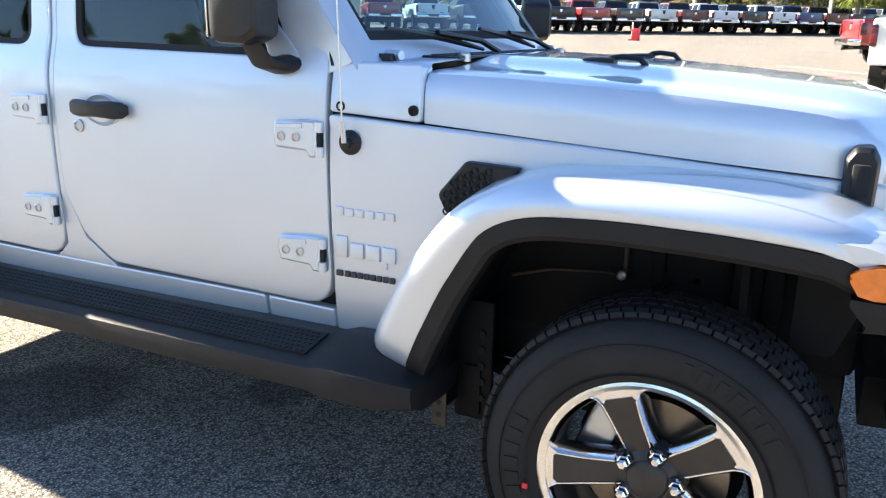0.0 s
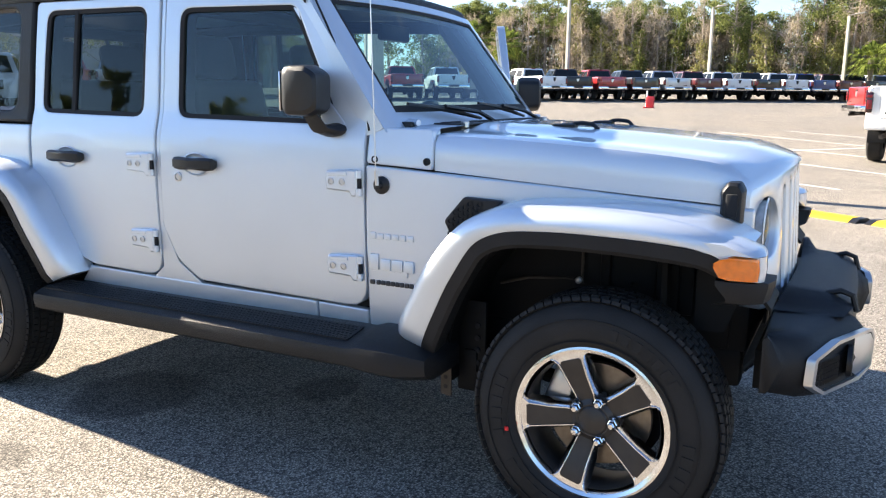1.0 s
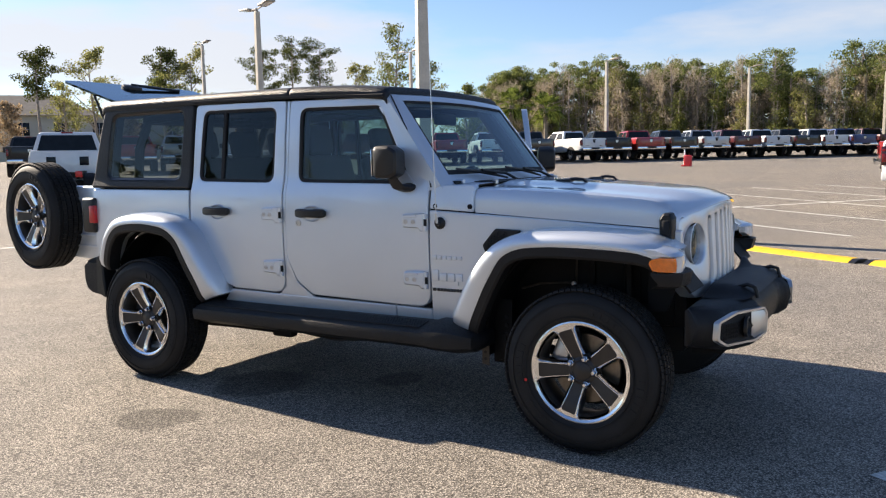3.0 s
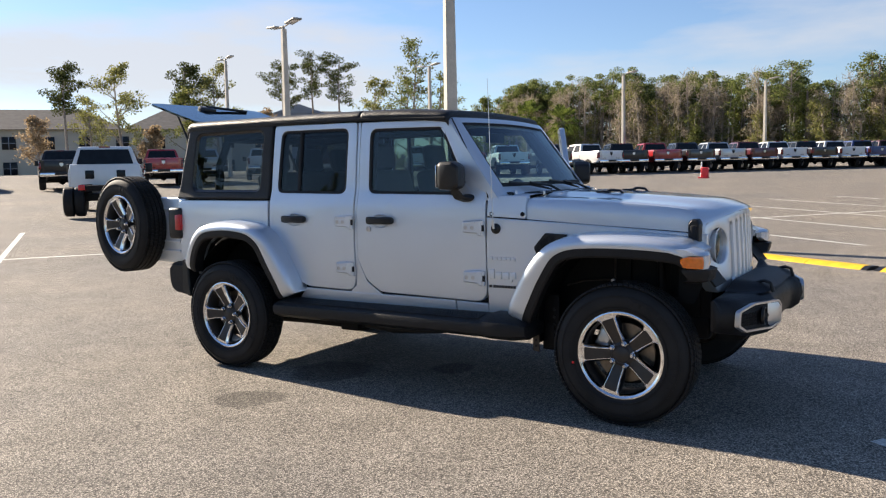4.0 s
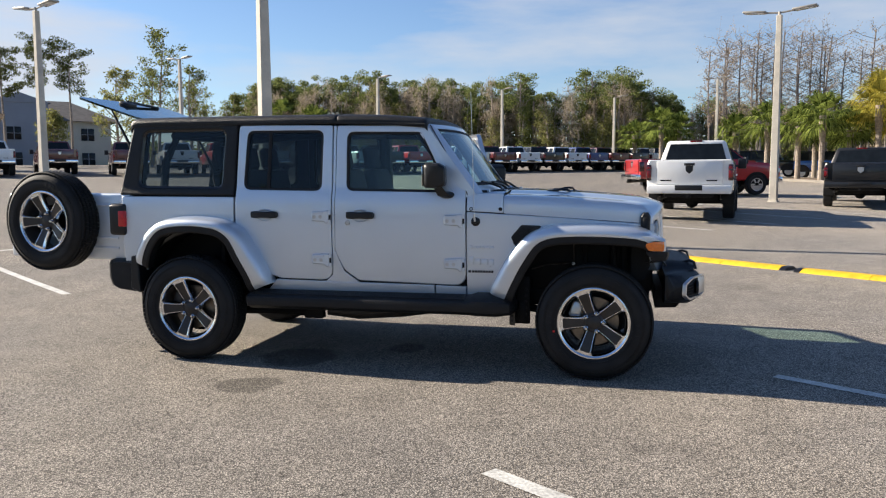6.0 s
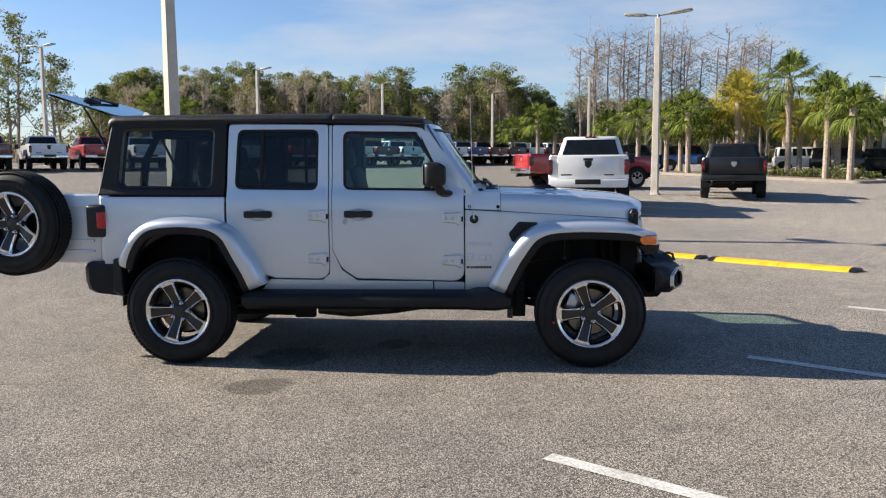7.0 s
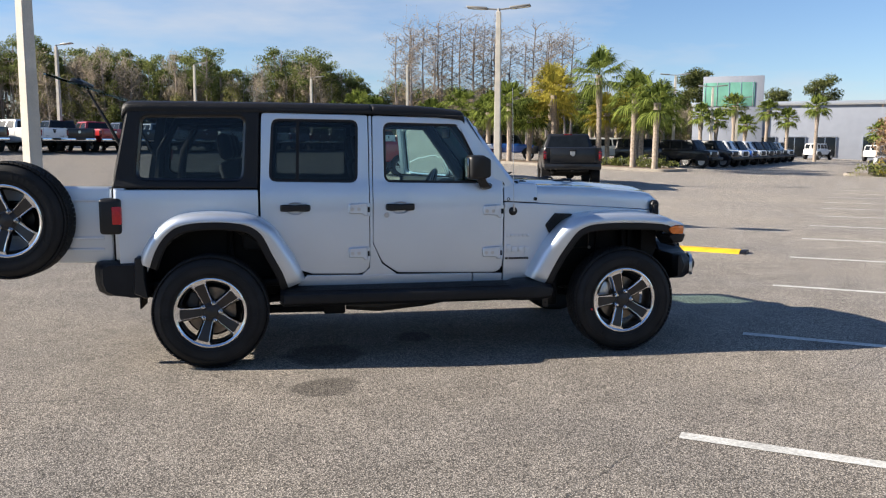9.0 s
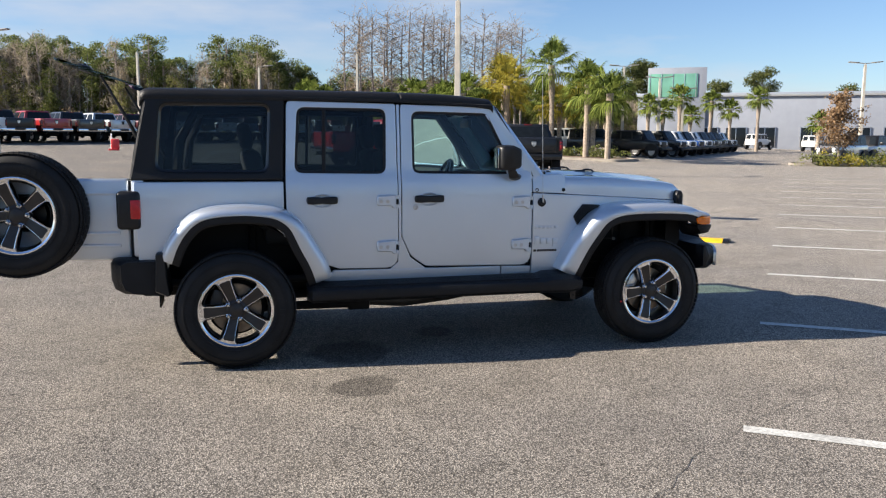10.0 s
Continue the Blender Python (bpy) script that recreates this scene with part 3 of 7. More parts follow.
def mirror(s, parent):
    bm = B()
    loops = []
    for y, k, dx in ((0.735, 0.55, 0.0), (0.742, 0.86, 0.0), (0.76, 0.93, 0.0), (0.82, 0.92, 0.006), (0.846, 0.86, 0.014), (0.857, 0.70, 0.018)):
        pts = rounded([Vector(p) for p in ((-0.085 * k, -0.095 * k), (-0.085 * k, 0.098 * k), (0.03 * k, 0.1 * k), (0.088 * k, 0.07 * k), (0.088 * k, -0.075 * k), (0.03 * k, -0.098 * k))], 0.03, 3)
        loops.append([(1.89 + dx + p.x, s * y, 1.385 + p.y * 0.98) for p in pts])
    rings(bm, loops)
    m = part("mirror", fix(bm), BLACK_PLASTIC, parent, "black door mirror")
    bm = B()
    box(bm, (1.812, s * 0.79, 1.385), (0.006, 0.09, 0.14), 0.002)
    part("mirror_glass", bm, CHROME, m)
    bm = B()
    loops = []
    for y, x, z, a, b in ((0.715, 1.975, 1.25, 0.05, 0.026), (0.75, 1.965, 1.246, 0.046, 0.022), (0.785, 1.945, 1.256, 0.038, 0.018), (0.80, 1.92, 1.30, 0.03, 0.018)):
        loops.append([(x + a * math.cos(t), s * y, z + b * math.sin(t)) for t in (2 * math.pi * k / 14 for k in range(14))])
    rings(bm, loops)
    part("mirror_arm", fix(bm), BLACK_PLASTIC, m)
    bm = B()
    side_panel(bm, s, [(1.92, 1.262), (1.868, 1.37), (1.905, 1.38), (2.02, 1.265)], r=0.01, depth=-0.004, thick=0.02, edge=0.003)
    part("mirror_corner", bm, SILVER, m, "silver window corner panel")


for s in (-1, 1):
    fd_hinges = [(2.056, 1.066), (2.054, 0.755)]
    rd_hinges = [(1.066, 1.089), (1.064, 0.772)]
    rd = build_door("rear_door", s, REAR_DOOR, REAR_DOOR_R, REAR_WIN, GLASS_DARK, 0.585, rd_hinges, "")
    bm = B()
    side_panel(bm, s, [(0.590, 1.285), (0.602, 1.722), (0.624, 1.722), (0.614, 1.285)], r=0.002, depth=0.003, thick=0.03, edge=0.003)
    part("window_post", bm, GAP, rd)
    fd = build_door("front_door", s, FRONT_DOOR, FRONT_DOOR_R, FRONT_WIN, GLASS_CLEAR, 1.33, fd_hinges, "open front door" if s > 0 else "")
    if s < 0:
        bm = B()
        lathe(bm, [(0.02, 0), (0.02, -0.004), (0.014, -0.006), (0.012, -0.002), (0.0005, -0.002)], 18, "y", (1.232, -half_width(1.232, 1.045), 1.045))
        part("keyhole", bm, SATIN, fd)
    mirror(s, fd)
    if s > 0:
        fd.matrix_basis = Matrix.Translation((2.1, 0.745, 0)) @ Matrix.Rotation(radians(-64), 4, "Z") @ Matrix.Translation((-2.1, -0.745, 0))
    part("rear_quarter", side_panel(B(), s, TUB_REAR, r=0.012, thick=0.03), SILVER, car)
    part("cowl_side", side_panel(B(), s, COWL_SIDE, r=[0.01, 0.012, 0, 0, 0.01, 0.01, 0.05, 0.05, 0.01], thick=0.03, width=lambda x, z: half_width(x, z) if x < 2.36 else min(half_width(x, z), half_width(2.36, z) - (half_width(2.36, 1.1) - hood_half(x) - 0.008) * smoothstep(2.36, 2.75, x))), SILVER, car)
    part("cowl_corner", side_panel(B(), s, COWL_TOP, r=[0.01, 0.03, 0.02, 0.01], thick=0.05, width=lambda x, z: half_width(2.118, 1.12) - 0.006 - 0.16 * max(0, z - 1.16) ** 0.9 - 0.03 * (x - 2.118)), SILVER, car)
    part("sill", side_panel(B(), s, [(0.52, 0.46), (0.66, 0.618), (1.872, 0.601), (1.872, 0.46)], r=0.01, thick=0.03, depth=0.004), SILVER, car)
    part("sill_front", side_panel(B(), s, [(1.880, 0.46), (1.880, 0.6005), (2.103, 0.594), (2.103, 0.46)], r=0.006, thick=0.03, depth=0.004), SILVER, car)
    part("door_pillar", side_panel(B(), s, [(1.0, 0.56), (1.05, 0.611), (1.108, 0.66), (1.1115, 0.75), (1.1115, 1.752), (1.1315, 1.752), (1.1315, 0.84), (1.197, 0.69), (1.30, 0.616), (1.36, 0.56)], r=0.004, depth=0.006, thick=0.02, edge=0.003), SILVER, car)
    ht = part("hardtop_side", side_panel(B(), s, HARDTOP, [QUARTER_WIN], r=[0.012, 0.012, 0.03, 0.06], hole_r=0.06, thick=0.03, depth=-0.006, edge=0.013), TOP_BLACK, car, "black grained hardtop side")
    part("quarter_rim", rim_ring(B(), s, QUARTER_WIN, 0.06, 0.014), GLOSS_BLACK, ht, "glossy black window rim")
    part("quarter_glass", pane(B(), s, QUARTER_WIN, 0.06, 0.010), GLASS_DARK, ht, "dark privacy glass")
    # the dark inner shell behind the panel gaps
    holes = [[(a * 0.985 + 0.015 * sum(p[0] for p in w) / 4, b * 0.985 + 0.015 * sum(p[1] for p in w) / 4) for a, b in w] for w in (QUARTER_WIN, REAR_WIN)]
    shell = [(-0.58, 0.70), (-0.59, 1.24), (-0.455, 1.78), (1.13, 1.76), (1.13, 0.50), (0.60, 0.50), (0.36, 0.84), (0.22, 0.97), (-0.16, 0.98), (-0.30, 0.90), (-0.40, 0.74)]
    if s < 0:
        shell = shell[:3] + [(1.80, 1.752), (2.10, 1.26), (2.34, 1.08), (2.32, 0.50)] + shell[5:]
        holes.append([(a * 0.985 + 0.015 * sum(p[0] for p in FRONT_WIN) / 4, b * 0.985 + 0.015 * sum(p[1] for p in FRONT_WIN) / 4) for a, b in FRONT_WIN])
    part("inner_shell", side_panel(B(), s, shell, holes, r=0.02, depth=0.034, thick=0.05), UNDER, car)

# roof panels
ROOF = [(-0.694, 1.768), (-0.698, 1.785), (-0.697, 1.802), (-0.689, 1.817), (-0.673, 1.829), (-0.648, 1.837), (-0.59, 1.843), (-0.4, 1.850), (-0.2, 1.855), (0.0, 1.857)]


def roof_loop(x, drop, dy=0.0):
    top = [(x, (y + dy if y < -0.05 else y), z - drop) for y, z in ROOF]
    top += [(x, -y, z) for _, y, z in top[-2::-1]]
    under = [(x, 0.62 - dy, 1.765 - drop), (x, 0, 1.80 - drop), (x, -0.62 + dy, 1.765 - drop)]
    return top + under


for name, stations in (("roof_rear", [(-0.566, 0.045, 0.02), (-0.556, 0.018, 0.008), (-0.53, 0.004, 0.002), (-0.50, 0.001, 0), (-0.36, 0.0, 0), (0.0, 0.0, 0), (0.4, 0.0, 0), (0.8, 0.001, 0), (1.09, 0.003, 0), (1.115, 0.0035, 0), (1.125, 0.0045, 0.001), (1.131, 0.009, 0.004)]),
                       ("roof_front", [(1.137, 0.009, 0.004), (1.143, 0.005, 0.001), (1.153, 0.004, 0), (1.18, 0.0045, 0), (1.3, 0.007, 0.001), (1.45, 0.012, 0.002), (1.6, 0.021, 0.004), (1.74, 0.034, 0.008), (1.785, 0.040, 0.010), (1.80, 0.046, 0.012), (1.815, 0.066, 0.014)])):
    bm = B()
    rings(bm, [roof_loop(*st) for st in stations])
    part(name, fix(bm), TOP_BLACK, car, "black grained hardtop roof panel", smooth=60)
for s in (-1, 1):
    bm = B()
    loops = [[(x, s * 0.692, z - 0.003), (x, s * 0.702, z), (x, s * 0.702, z + 0.012), (x, s * 0.692, z + 0.016)] for x, z in ((0.34, 1.778), (1.12, 1.768), (1.80, 1.742))]
    rings(bm, loops)
    part("drip_rail", fix(bm), GAP, car)

# windscreen frame, glass and wipers
SCR_TOP, SCR_BOT = (1.822, 1.772), (2.205, 1.262)


def screen_point(u, v, lift=0.0):
    """u across from -1 to 1, v from the base to the top of the windscreen."""
    x = SCR_BOT[0] + (SCR_TOP[0] - SCR_BOT[0]) * v + 0.05 * (1 - u * u)
    z = SCR_BOT[1] + (SCR_TOP[1] - SCR_BOT[1]) * v + 0.012 * (1 - u * u) * v
    w = 0.716 + (0.665 - 0.716) * v
    return Vector((x + lift * 0.8, u * w, z + lift * 0.6))


def screen_frame():
    bm = B()
    us = [-1.0, -0.985, -0.955, -0.9] + list(np.linspace(-0.85, 0.85, 13)) + [0.9, 0.955, 0.985, 1.0]
    vs = [0.0, 0.04, 0.1] + list(np.linspace(0.14, 0.86, 9)) + [0.9, 0.955, 0.985, 1.0]
    grid = [[bm.verts.new(screen_point(u, v, -0.03 * (max(0, abs(u) - 0.95) / 0.05) ** 2 - 0.03 * (max(0, v - 0.95) / 0.05) ** 2)) for u in us] for v in vs]
    for j in range(len(vs) - 1):
        for i in range(len(us) - 1):
            u, v = (us[i] + us[i + 1]) / 2, (vs[j] + vs[j + 1]) / 2
            if abs(u) > 0.9 or v > 0.9 or v < 0.1:
                bm.faces.new((grid[j][i], grid[j][i + 1], grid[j + 1][i + 1], grid[j + 1][i]))
    fix(bm)
    bmesh.ops.solidify(bm, geom=bm.faces[:], thickness=0.05)
    return fix(bm)


wf = part("windscreen_frame", screen_frame(), SILVER, car)
bm = B()
us, vs = list(np.linspace(-0.905, 0.905, 17)), list(np.linspace(0.09, 0.91, 9))
grid = [[bm.verts.new(screen_point(u, v, -0.006)) for u in us] for v in vs]
for j in range(len(vs) - 1):
    for i in range(len(us) - 1):
        bm.faces.new((grid[j][i], grid[j][i + 1], grid[j + 1][i + 1], grid[j + 1][i]))
part("windscreen_glass", fix(bm), GLASS_SCREEN, wf, "windscreen glass")
bm = B()
for u0, u1, v0, v1 in ((-0.905, -0.875, 0.09, 0.91), (0.875, 0.905, 0.09, 0.91), (-0.905, 0.905, 0.87, 0.91), (-0.905, 0.905, 0.09, 0.15)):
    k = 12
    a = [[bm.verts.new(screen_point(u0 + (u1 - u0) * i / k, v0 + (v1 - v0) * j / 4, -0.003)) for i in range(k + 1)] for j in range(5)]
    for j in range(4):
        for i in range(k):
            bm.faces.new((a[j][i], a[j][i + 1], a[j + 1][i + 1], a[j + 1][i]))
part("windscreen_border", fix(bm), GAP, wf)
for s in (-1, 1):
    bm = B()
    loops = []
    for v in np.linspace(0.03, 1.0, 8):
        p = screen_point(s * 1.0, v, -0.028)
        loops.append([p + Vector((-0.07, s * 0.002, -0.03)), p + Vector((0.0, s * 0.004, 0)), p + Vector((0.0, -s * 0.03, 0)), p + Vector((-0.07, -s * 0.03, -0.03))])
    rings(bm, loops)
    part("windscreen_pillar", fix(bm), SILVER, car)
for y0, y1 in ((-0.10, -0.60), (0.42, -0.06)):
    bm = B()
    a, b = screen_point(y0 / 0.72, 0.02, 0.02), screen_point(y1 / 0.72, 0.125, 0.03)
    arm = Vector((2.31, y0 + 0.05, 1.268))
    tube(bm, [arm, a.lerp(b, 0.1) + Vector((0.02, 0, 0.02)), a.lerp(b, 0.55) + Vector((0.01, 0, 0.016))], 0.009, 6)
    tube(bm, [a, a.lerp(b, 0.5) + Vector((0.0, 0, 0.008)), b], [0.006, 0.012, 0.006], 6)
    part("wiper", bm, BLACK_PLASTIC, wf, "black wiper")

# hood with its centre bulge
def hood_top(x, u):
    """u from 0 on the centre line to 1 at the edge."""
    c = interp(x, [(2.36, 1.260), (2.6, 1.254), (2.9, 1.238), (3.15, 1.217), (3.28, 1.200), (3.34, 1.188), (3.366, 1.180), (3.378, 1.172), (3.384, 1.160)])
    bulge = 0.020 * (1 - smoothstep(0.34, 0.70, u)) * smoothstep(3.40, 3.25, x)
    return c + bulge - 0.012 * u * u - 0.048 * u * u * smoothstep(3.29, 3.384, x)


bm = B()
loops = []
for x in [2.374, 2.38, 2.395, 2.5, 2.65, 2.8, 2.95, 3.05, 3.13, 3.2, 3.26, 3.31, 3.345, 3.366, 3.378, 3.384]:
    hw, zb = hood_half(x), hood_base(x)
    top = hood_top(x, 0.9)
    side = [(1.0, zb), (1.0, zb + (top - zb) * 0.45), (0.992, zb + (top - zb) * 0.72), (0.965, zb + (top - zb) * 0.92)]
    prof = side + [(u, hood_top(x, u) - 0.003) for u in (0.92, 0.84, 0.76, 0.70, 0.64, 0.58, 0.52, 0.46, 0.40, 0.34, 0.2, 0.0)]
    curve = 0.095 * max(0, (x - 3.0) / 0.384) ** 1.5
    lp = [(x + curve * (1 - u * u) - (0.004 if x < 2.376 else 0), -u * hw, z) for u, z in prof]
    lp += [(xx, -yy, zz) for xx, yy, zz in lp[-2::-1]]
    loops.append(lp)
rings(bm, loops, closed=False)
fix(bm)
bmesh.ops.solidify(bm, geom=bm.faces[:], thickness=0.02)
hood = part("hood", fix(bm), SILVER, car, smooth=40)
bm = B()
loops = []
for x in (2.11, 2.2, 2.3, 2.368):
    lp = [(x, -0.712, 1.14), (x, -0.705, 1.20), (x, -0.69, 1.242), (x, -0.66, 1.262), (x, -0.4, 1.27), (x, 0, 1.275)]
    lp += [(a, -b, c) for a, b, c in lp[-2::-1]]
    loops.append(lp)
rings(bm, loops, closed=False)
part("cowl", fix(bm), SILVER, car)
bm = B()
box(bm, (2.295, 0, 1.268), (0.115, 0.94, 0.012), 0.004)
for k in range(24):
    box(bm, (2.295, -0.44 + k * 0.038, 1.275), (0.08, 0.012, 0.004), 0.0015)
part("cowl_vent", bm, BLACK_PLASTIC, car, "black slatted vent under the windscreen")
for s in (-1, 1):
    bm = B()
    box(bm, (2.215, s * 0.625, 1.268), (0.05, 0.035, 0.026), 0.005)
    hg = part("windscreen_hinge", bm, BLACK_PLASTIC, car, "black windscreen hinge base")
    bm = B()
    tube(bm, [(2.205, s * 0.60, 1.279), (2.255, s * 0.615, 1.277)], 0.012, 12)
    part("hinge_barrel", bm, SILVER, hg)
    bm = B()
    lathe(bm, [(0.016, -0.02), (0.016, 0.0), (0.012, 0.004), (0.006, 0.001), (0.0005, 0.001)], 14, "z", (2.345, s * 0.42, 1.279))
    part("cowl_fastener", bm, SATIN, car, "silver cowl fastener")
for y in (-0.25, 0.25):
    bm = B()
    loops = []
    zb = hood_top(2.72, abs(y) / 0.69)
    for x, hw, h0, h1 in ((2.63, 0.012, -0.014, 0.004), (2.645, 0.021, -0.014, 0.008), (2.69, 0.023, -0.014, 0.010), (2.72, 0.022, -0.014, 0.009)):
        loops.append([(x, y - hw, zb + h0), (x, y - hw, zb + h1 * 0.6), (x, y - hw * 0.7, zb + h1), (x, y + hw * 0.7, zb + h1), (x, y + hw, zb + h1 * 0.6), (x, y + hw, zb + h0)])
    rings(bm, loops)
    fix(bm)
    tube(bm, [(2.70, y, zb + 0.0), (2.715, y, zb + 0.010), (2.74, y, zb + 0.013), (2.785, y, zb + 0.008), (2.805, y, zb - 0.012)], 0.008, 8)
    part("hood_bumper", bm, BLACK_PLASTIC, hood, "black rubber hood bumper")
for s in (-1, 1):
    bm = B()
    w = hood_half(3.34) + 0.004
    pts = rounded([Vector(p) for p in ((-0.031, -0.10), (-0.034, 0.055), (-0.016, 0.08), (0.018, 0.08), (0.033, 0.055), (0.031, -0.10))], 0.015, 3)
    rings(bm, [[(3.34 + p.x, s * (w - 0.02), 1.05 + p.y) for p in pts], [(3.34 + p.x, s * (w + 0.03), 1.048 + p.y) for p in pts], [(3.34 + p.x * 0.8, s * (w + 0.042), 1.048 + p.y * 0.88) for p in pts]])
    la = part("hood_latch", fix(bm), BLACK_PLASTIC, hood, "black hood latch")
    bm = B()
    box(bm, (3.34, s * (w + 0.045), 1.06), (0.035, 0.012, 0.07), 0.005)
    box(bm, (3.34, s * (w + 0.048), 1.0), (0.05, 0.02, 0.022), 0.005)
    part("latch_hook", bm, GAP, la)


# flares
def flare(name, s, crest, drops, inner_y, outers):
    """A wheel arch flare swept along its crest line: painted top with a black lip below."""
    n = 44
    par = [0.0]
    for a, b in zip(crest, crest[1:]):
        par.append(par[-1] + (Vector(b) - Vector(a)).length)
    cx, cz = [(t, p[0]) for t, p in zip(par, crest)], [(t, p[1]) for t, p in zip(par, crest)]
    dr = [(t * par[-1], v) for t, v in drops]
    paint, lip = [], []
    for k in range(n + 1):
        t = par[-1] * k / n
        p = Vector((interp(t, cx), interp(t, cz)))
        q = Vector((interp(t + 0.01, cx), interp(t + 0.01, cz))) if k < n else p * 2 - Vector((interp(t - 0.01, cx), interp(t - 0.01, cz)))
        tang = (q - p).normalized()
        nor = Vector((-tang.y, tang.x))
        if nor.y < 0 and abs(tang.x) > 0.3:
            nor = -nor
        d = interp(t, dr)
        e = 1 - smoothstep(0.0, 0.03, k / n) * smoothstep(1.0, 0.97, k / n)
        oy = interp(t / par[-1], outers) - 0.02 * e

        def at(y, dn):
            v = p + nor * dn
            return (v.x, s * y, v.y)

        paint.append([at(inner_y, 0.012), at(inner_y + (oy - inner_y) * 0.55, 0.008), at(oy - 0.05, 0.0), at(oy - 0.022, -0.008), at(oy - 0.006, -0.026), at(oy, -0.045), at(oy - 0.001, -0.035 - d * 0.55), at(oy - 0.004, -0.02 - d), at(oy - 0.02, -0.022 - d), at(inner_y, -0.03)])
        lip.append([at(oy - 0.012, -0.018 - d), at(oy - 0.001, -0.022 - d), at(oy - 0.002, -0.06 - d), at(oy - 0.012, -0.072 - d), at(oy - 0.1, -0.066 - d), at(oy - 0.1, -0.03 - d)])
    bm = B()
    rings(bm, paint)
    f = part(name, fix(bm), SILVER, car)
    bm = B()
    rings(bm, lip)
    part("flare_lip", fix(bm), GREY_PLASTIC, f, "black plastic arch lip")
    return f


F_CREST = [(2.285, 0.575), (2.341, 0.69), (2.433, 0.844), (2.554, 0.974), (2.68, 1.028), (2.85, 1.045), (3.05, 1.047), (3.20, 1.038), (3.33, 1.014), (3.42, 0.968)]
R_CREST = [(-0.465, 0.745), (-0.415, 0.855), (-0.345, 0.955), (-0.25, 1.034), (-0.15, 1.066), (0.0, 1.078), (0.14, 1.074), (0.295, 1.050), (0.422, 0.974), (0.530, 0.812), (0.594, 0.697), (0.636, 0.59)]
for s in (-1, 1):
    ff = flare("front_flare", s, F_CREST, [(0, 0.10), (0.25, 0.085), (0.45, 0.05), (0.8, 0.045), (1.0, 0.03)], 0.62, [(0, 0.868), (0.15, 0.89), (0.35, 0.925), (0.5, 0.932), (0.85, 0.932), (1.0, 0.915)])
    flare("rear_flare", s, R_CREST, [(0, 0.06), (0.25, 0.042), (0.6, 0.042), (0.8, 0.08), (1.0, 0.095)], 0.72, [(0, 0.89), (0.25, 0.925), (0.6, 0.93), (0.85, 0.90), (1.0, 0.87)])
    bm = B()
    lens = [(3.338, 0.927, 0.938, 0.918), (3.355, 0.932, 0.950, 0.893), (3.38, 0.932, 0.956, 0.888), (3.438, 0.924, 0.957, 0.888), (3.452, 0.912, 0.957, 0.888)]
    rings(bm, [[(x, s * (y - 0.05), hi), (x, s * y, hi - 0.004), (x + 0.004, s * (y + 0.003), (hi + lo) / 2), (x, s * y, lo + 0.004), (x, s * (y - 0.05), lo)] for x, y, hi, lo in lens])
    part("turn_signal", fix(bm), AMBER, ff, "amber side turn signal")
    bm = B()
    lens = [(3.454, 0.910, 0.06, 0.889), (3.466, 0.885, 0.06, 0.889), (3.466, 0.84, 0.05, 0.889), (3.460, 0.79, 0.04, 0.9), (3.44, 0.74, 0.03, 0.925)]
    rings(bm, [[(x, s * y, 0.957), (x + 0.003, s * y, (0.957 + lo) / 2), (x, s * y, lo), (x - d, s * (y - 0.01), lo), (x - d, s * (y - 0.01), 0.957)] for x, y, d, lo in lens])
    part("front_lamp", fix(bm), CLEAR_LENS, ff, "clear front marker lamp")
    bm = B()
    nose = [(0.922, 3.438, 0.968), (0.910, 3.454, 0.972), (0.885, 3.466, 0.976), (0.84, 3.467, 0.978), (0.79, 3.461, 0.978), (0.70, 3.425, 0.977), (0.60, 3.375, 0.975)]
    rings(bm, [[(3.28, s * y, 1.024 - 0.034 * smoothstep(0.83, 0.91, y)), (x - 0.075, s * y, zt + 0.016), (x - 0.03, s * y, zt), (x - 0.008, s * y, zt - 0.008), (x, s * y, 0.9585), (3.28, s * y, 0.9585)] for y, x, zt in nose])
    part("flare_nose", fix(bm), SILVER, ff)
    bm = B()
    top = [(3.345, 0.92), (3.385, 0.926), (3.44, 0.918), (3.478, 0.89), (3.492, 0.83), (3.488, 0.76), (3.345, 0.73)]
    rings(bm, [[(x, s * y, 0.886) for x, y in top], [(x, s * (y + 0.002), 0.872) for x, y in top], [(x - 0.012 + (0.05 if x < 3.36 else 0), s * (y - 0.01), 0.826) for x, y in top], [(x - 0.05 + (0.09 if x < 3.36 else 0), s * (y - 0.05), 0.810) for x, y in top]])
    part("flare_front", fix(bm), GREY_PLASTIC, ff, "black plastic flare end")
    bm = B()
    side_panel(bm, s, [(2.425, 0.955), (2.50, 1.042), (2.64, 1.036), (2.60, 0.99), (2.47, 0.87)], r=[0.02, 0.02, 0.005, 0.01, 0.005], depth=-0.007, thick=0.02, edge=0.006)
    v = part("fender_vent", bm, BLACK_PLASTIC, car, "black mesh fender vent")
    bm = B()
    for i in range(8):
        for j in range(6):
            cx, cz = 2.452 + 0.018 * i, 0.915 + 0.021 * j + (0.009 if i % 2 else 0)
            if cz < 1.024 and cz > 0.905 + 0.62 * (cx - 2.47) and cz < 0.975 + 1.05 * (cx - 2.452) and cx < 2.575:
                w = half_width(cx, cz)
                lathe(bm, [(0.010, s * 0.011), (0.0075, s * 0.011), (0.0065, s * 0.007)], 6, "y", (cx, s * w, cz))
    part("vent_mesh", bm, GAP, v)


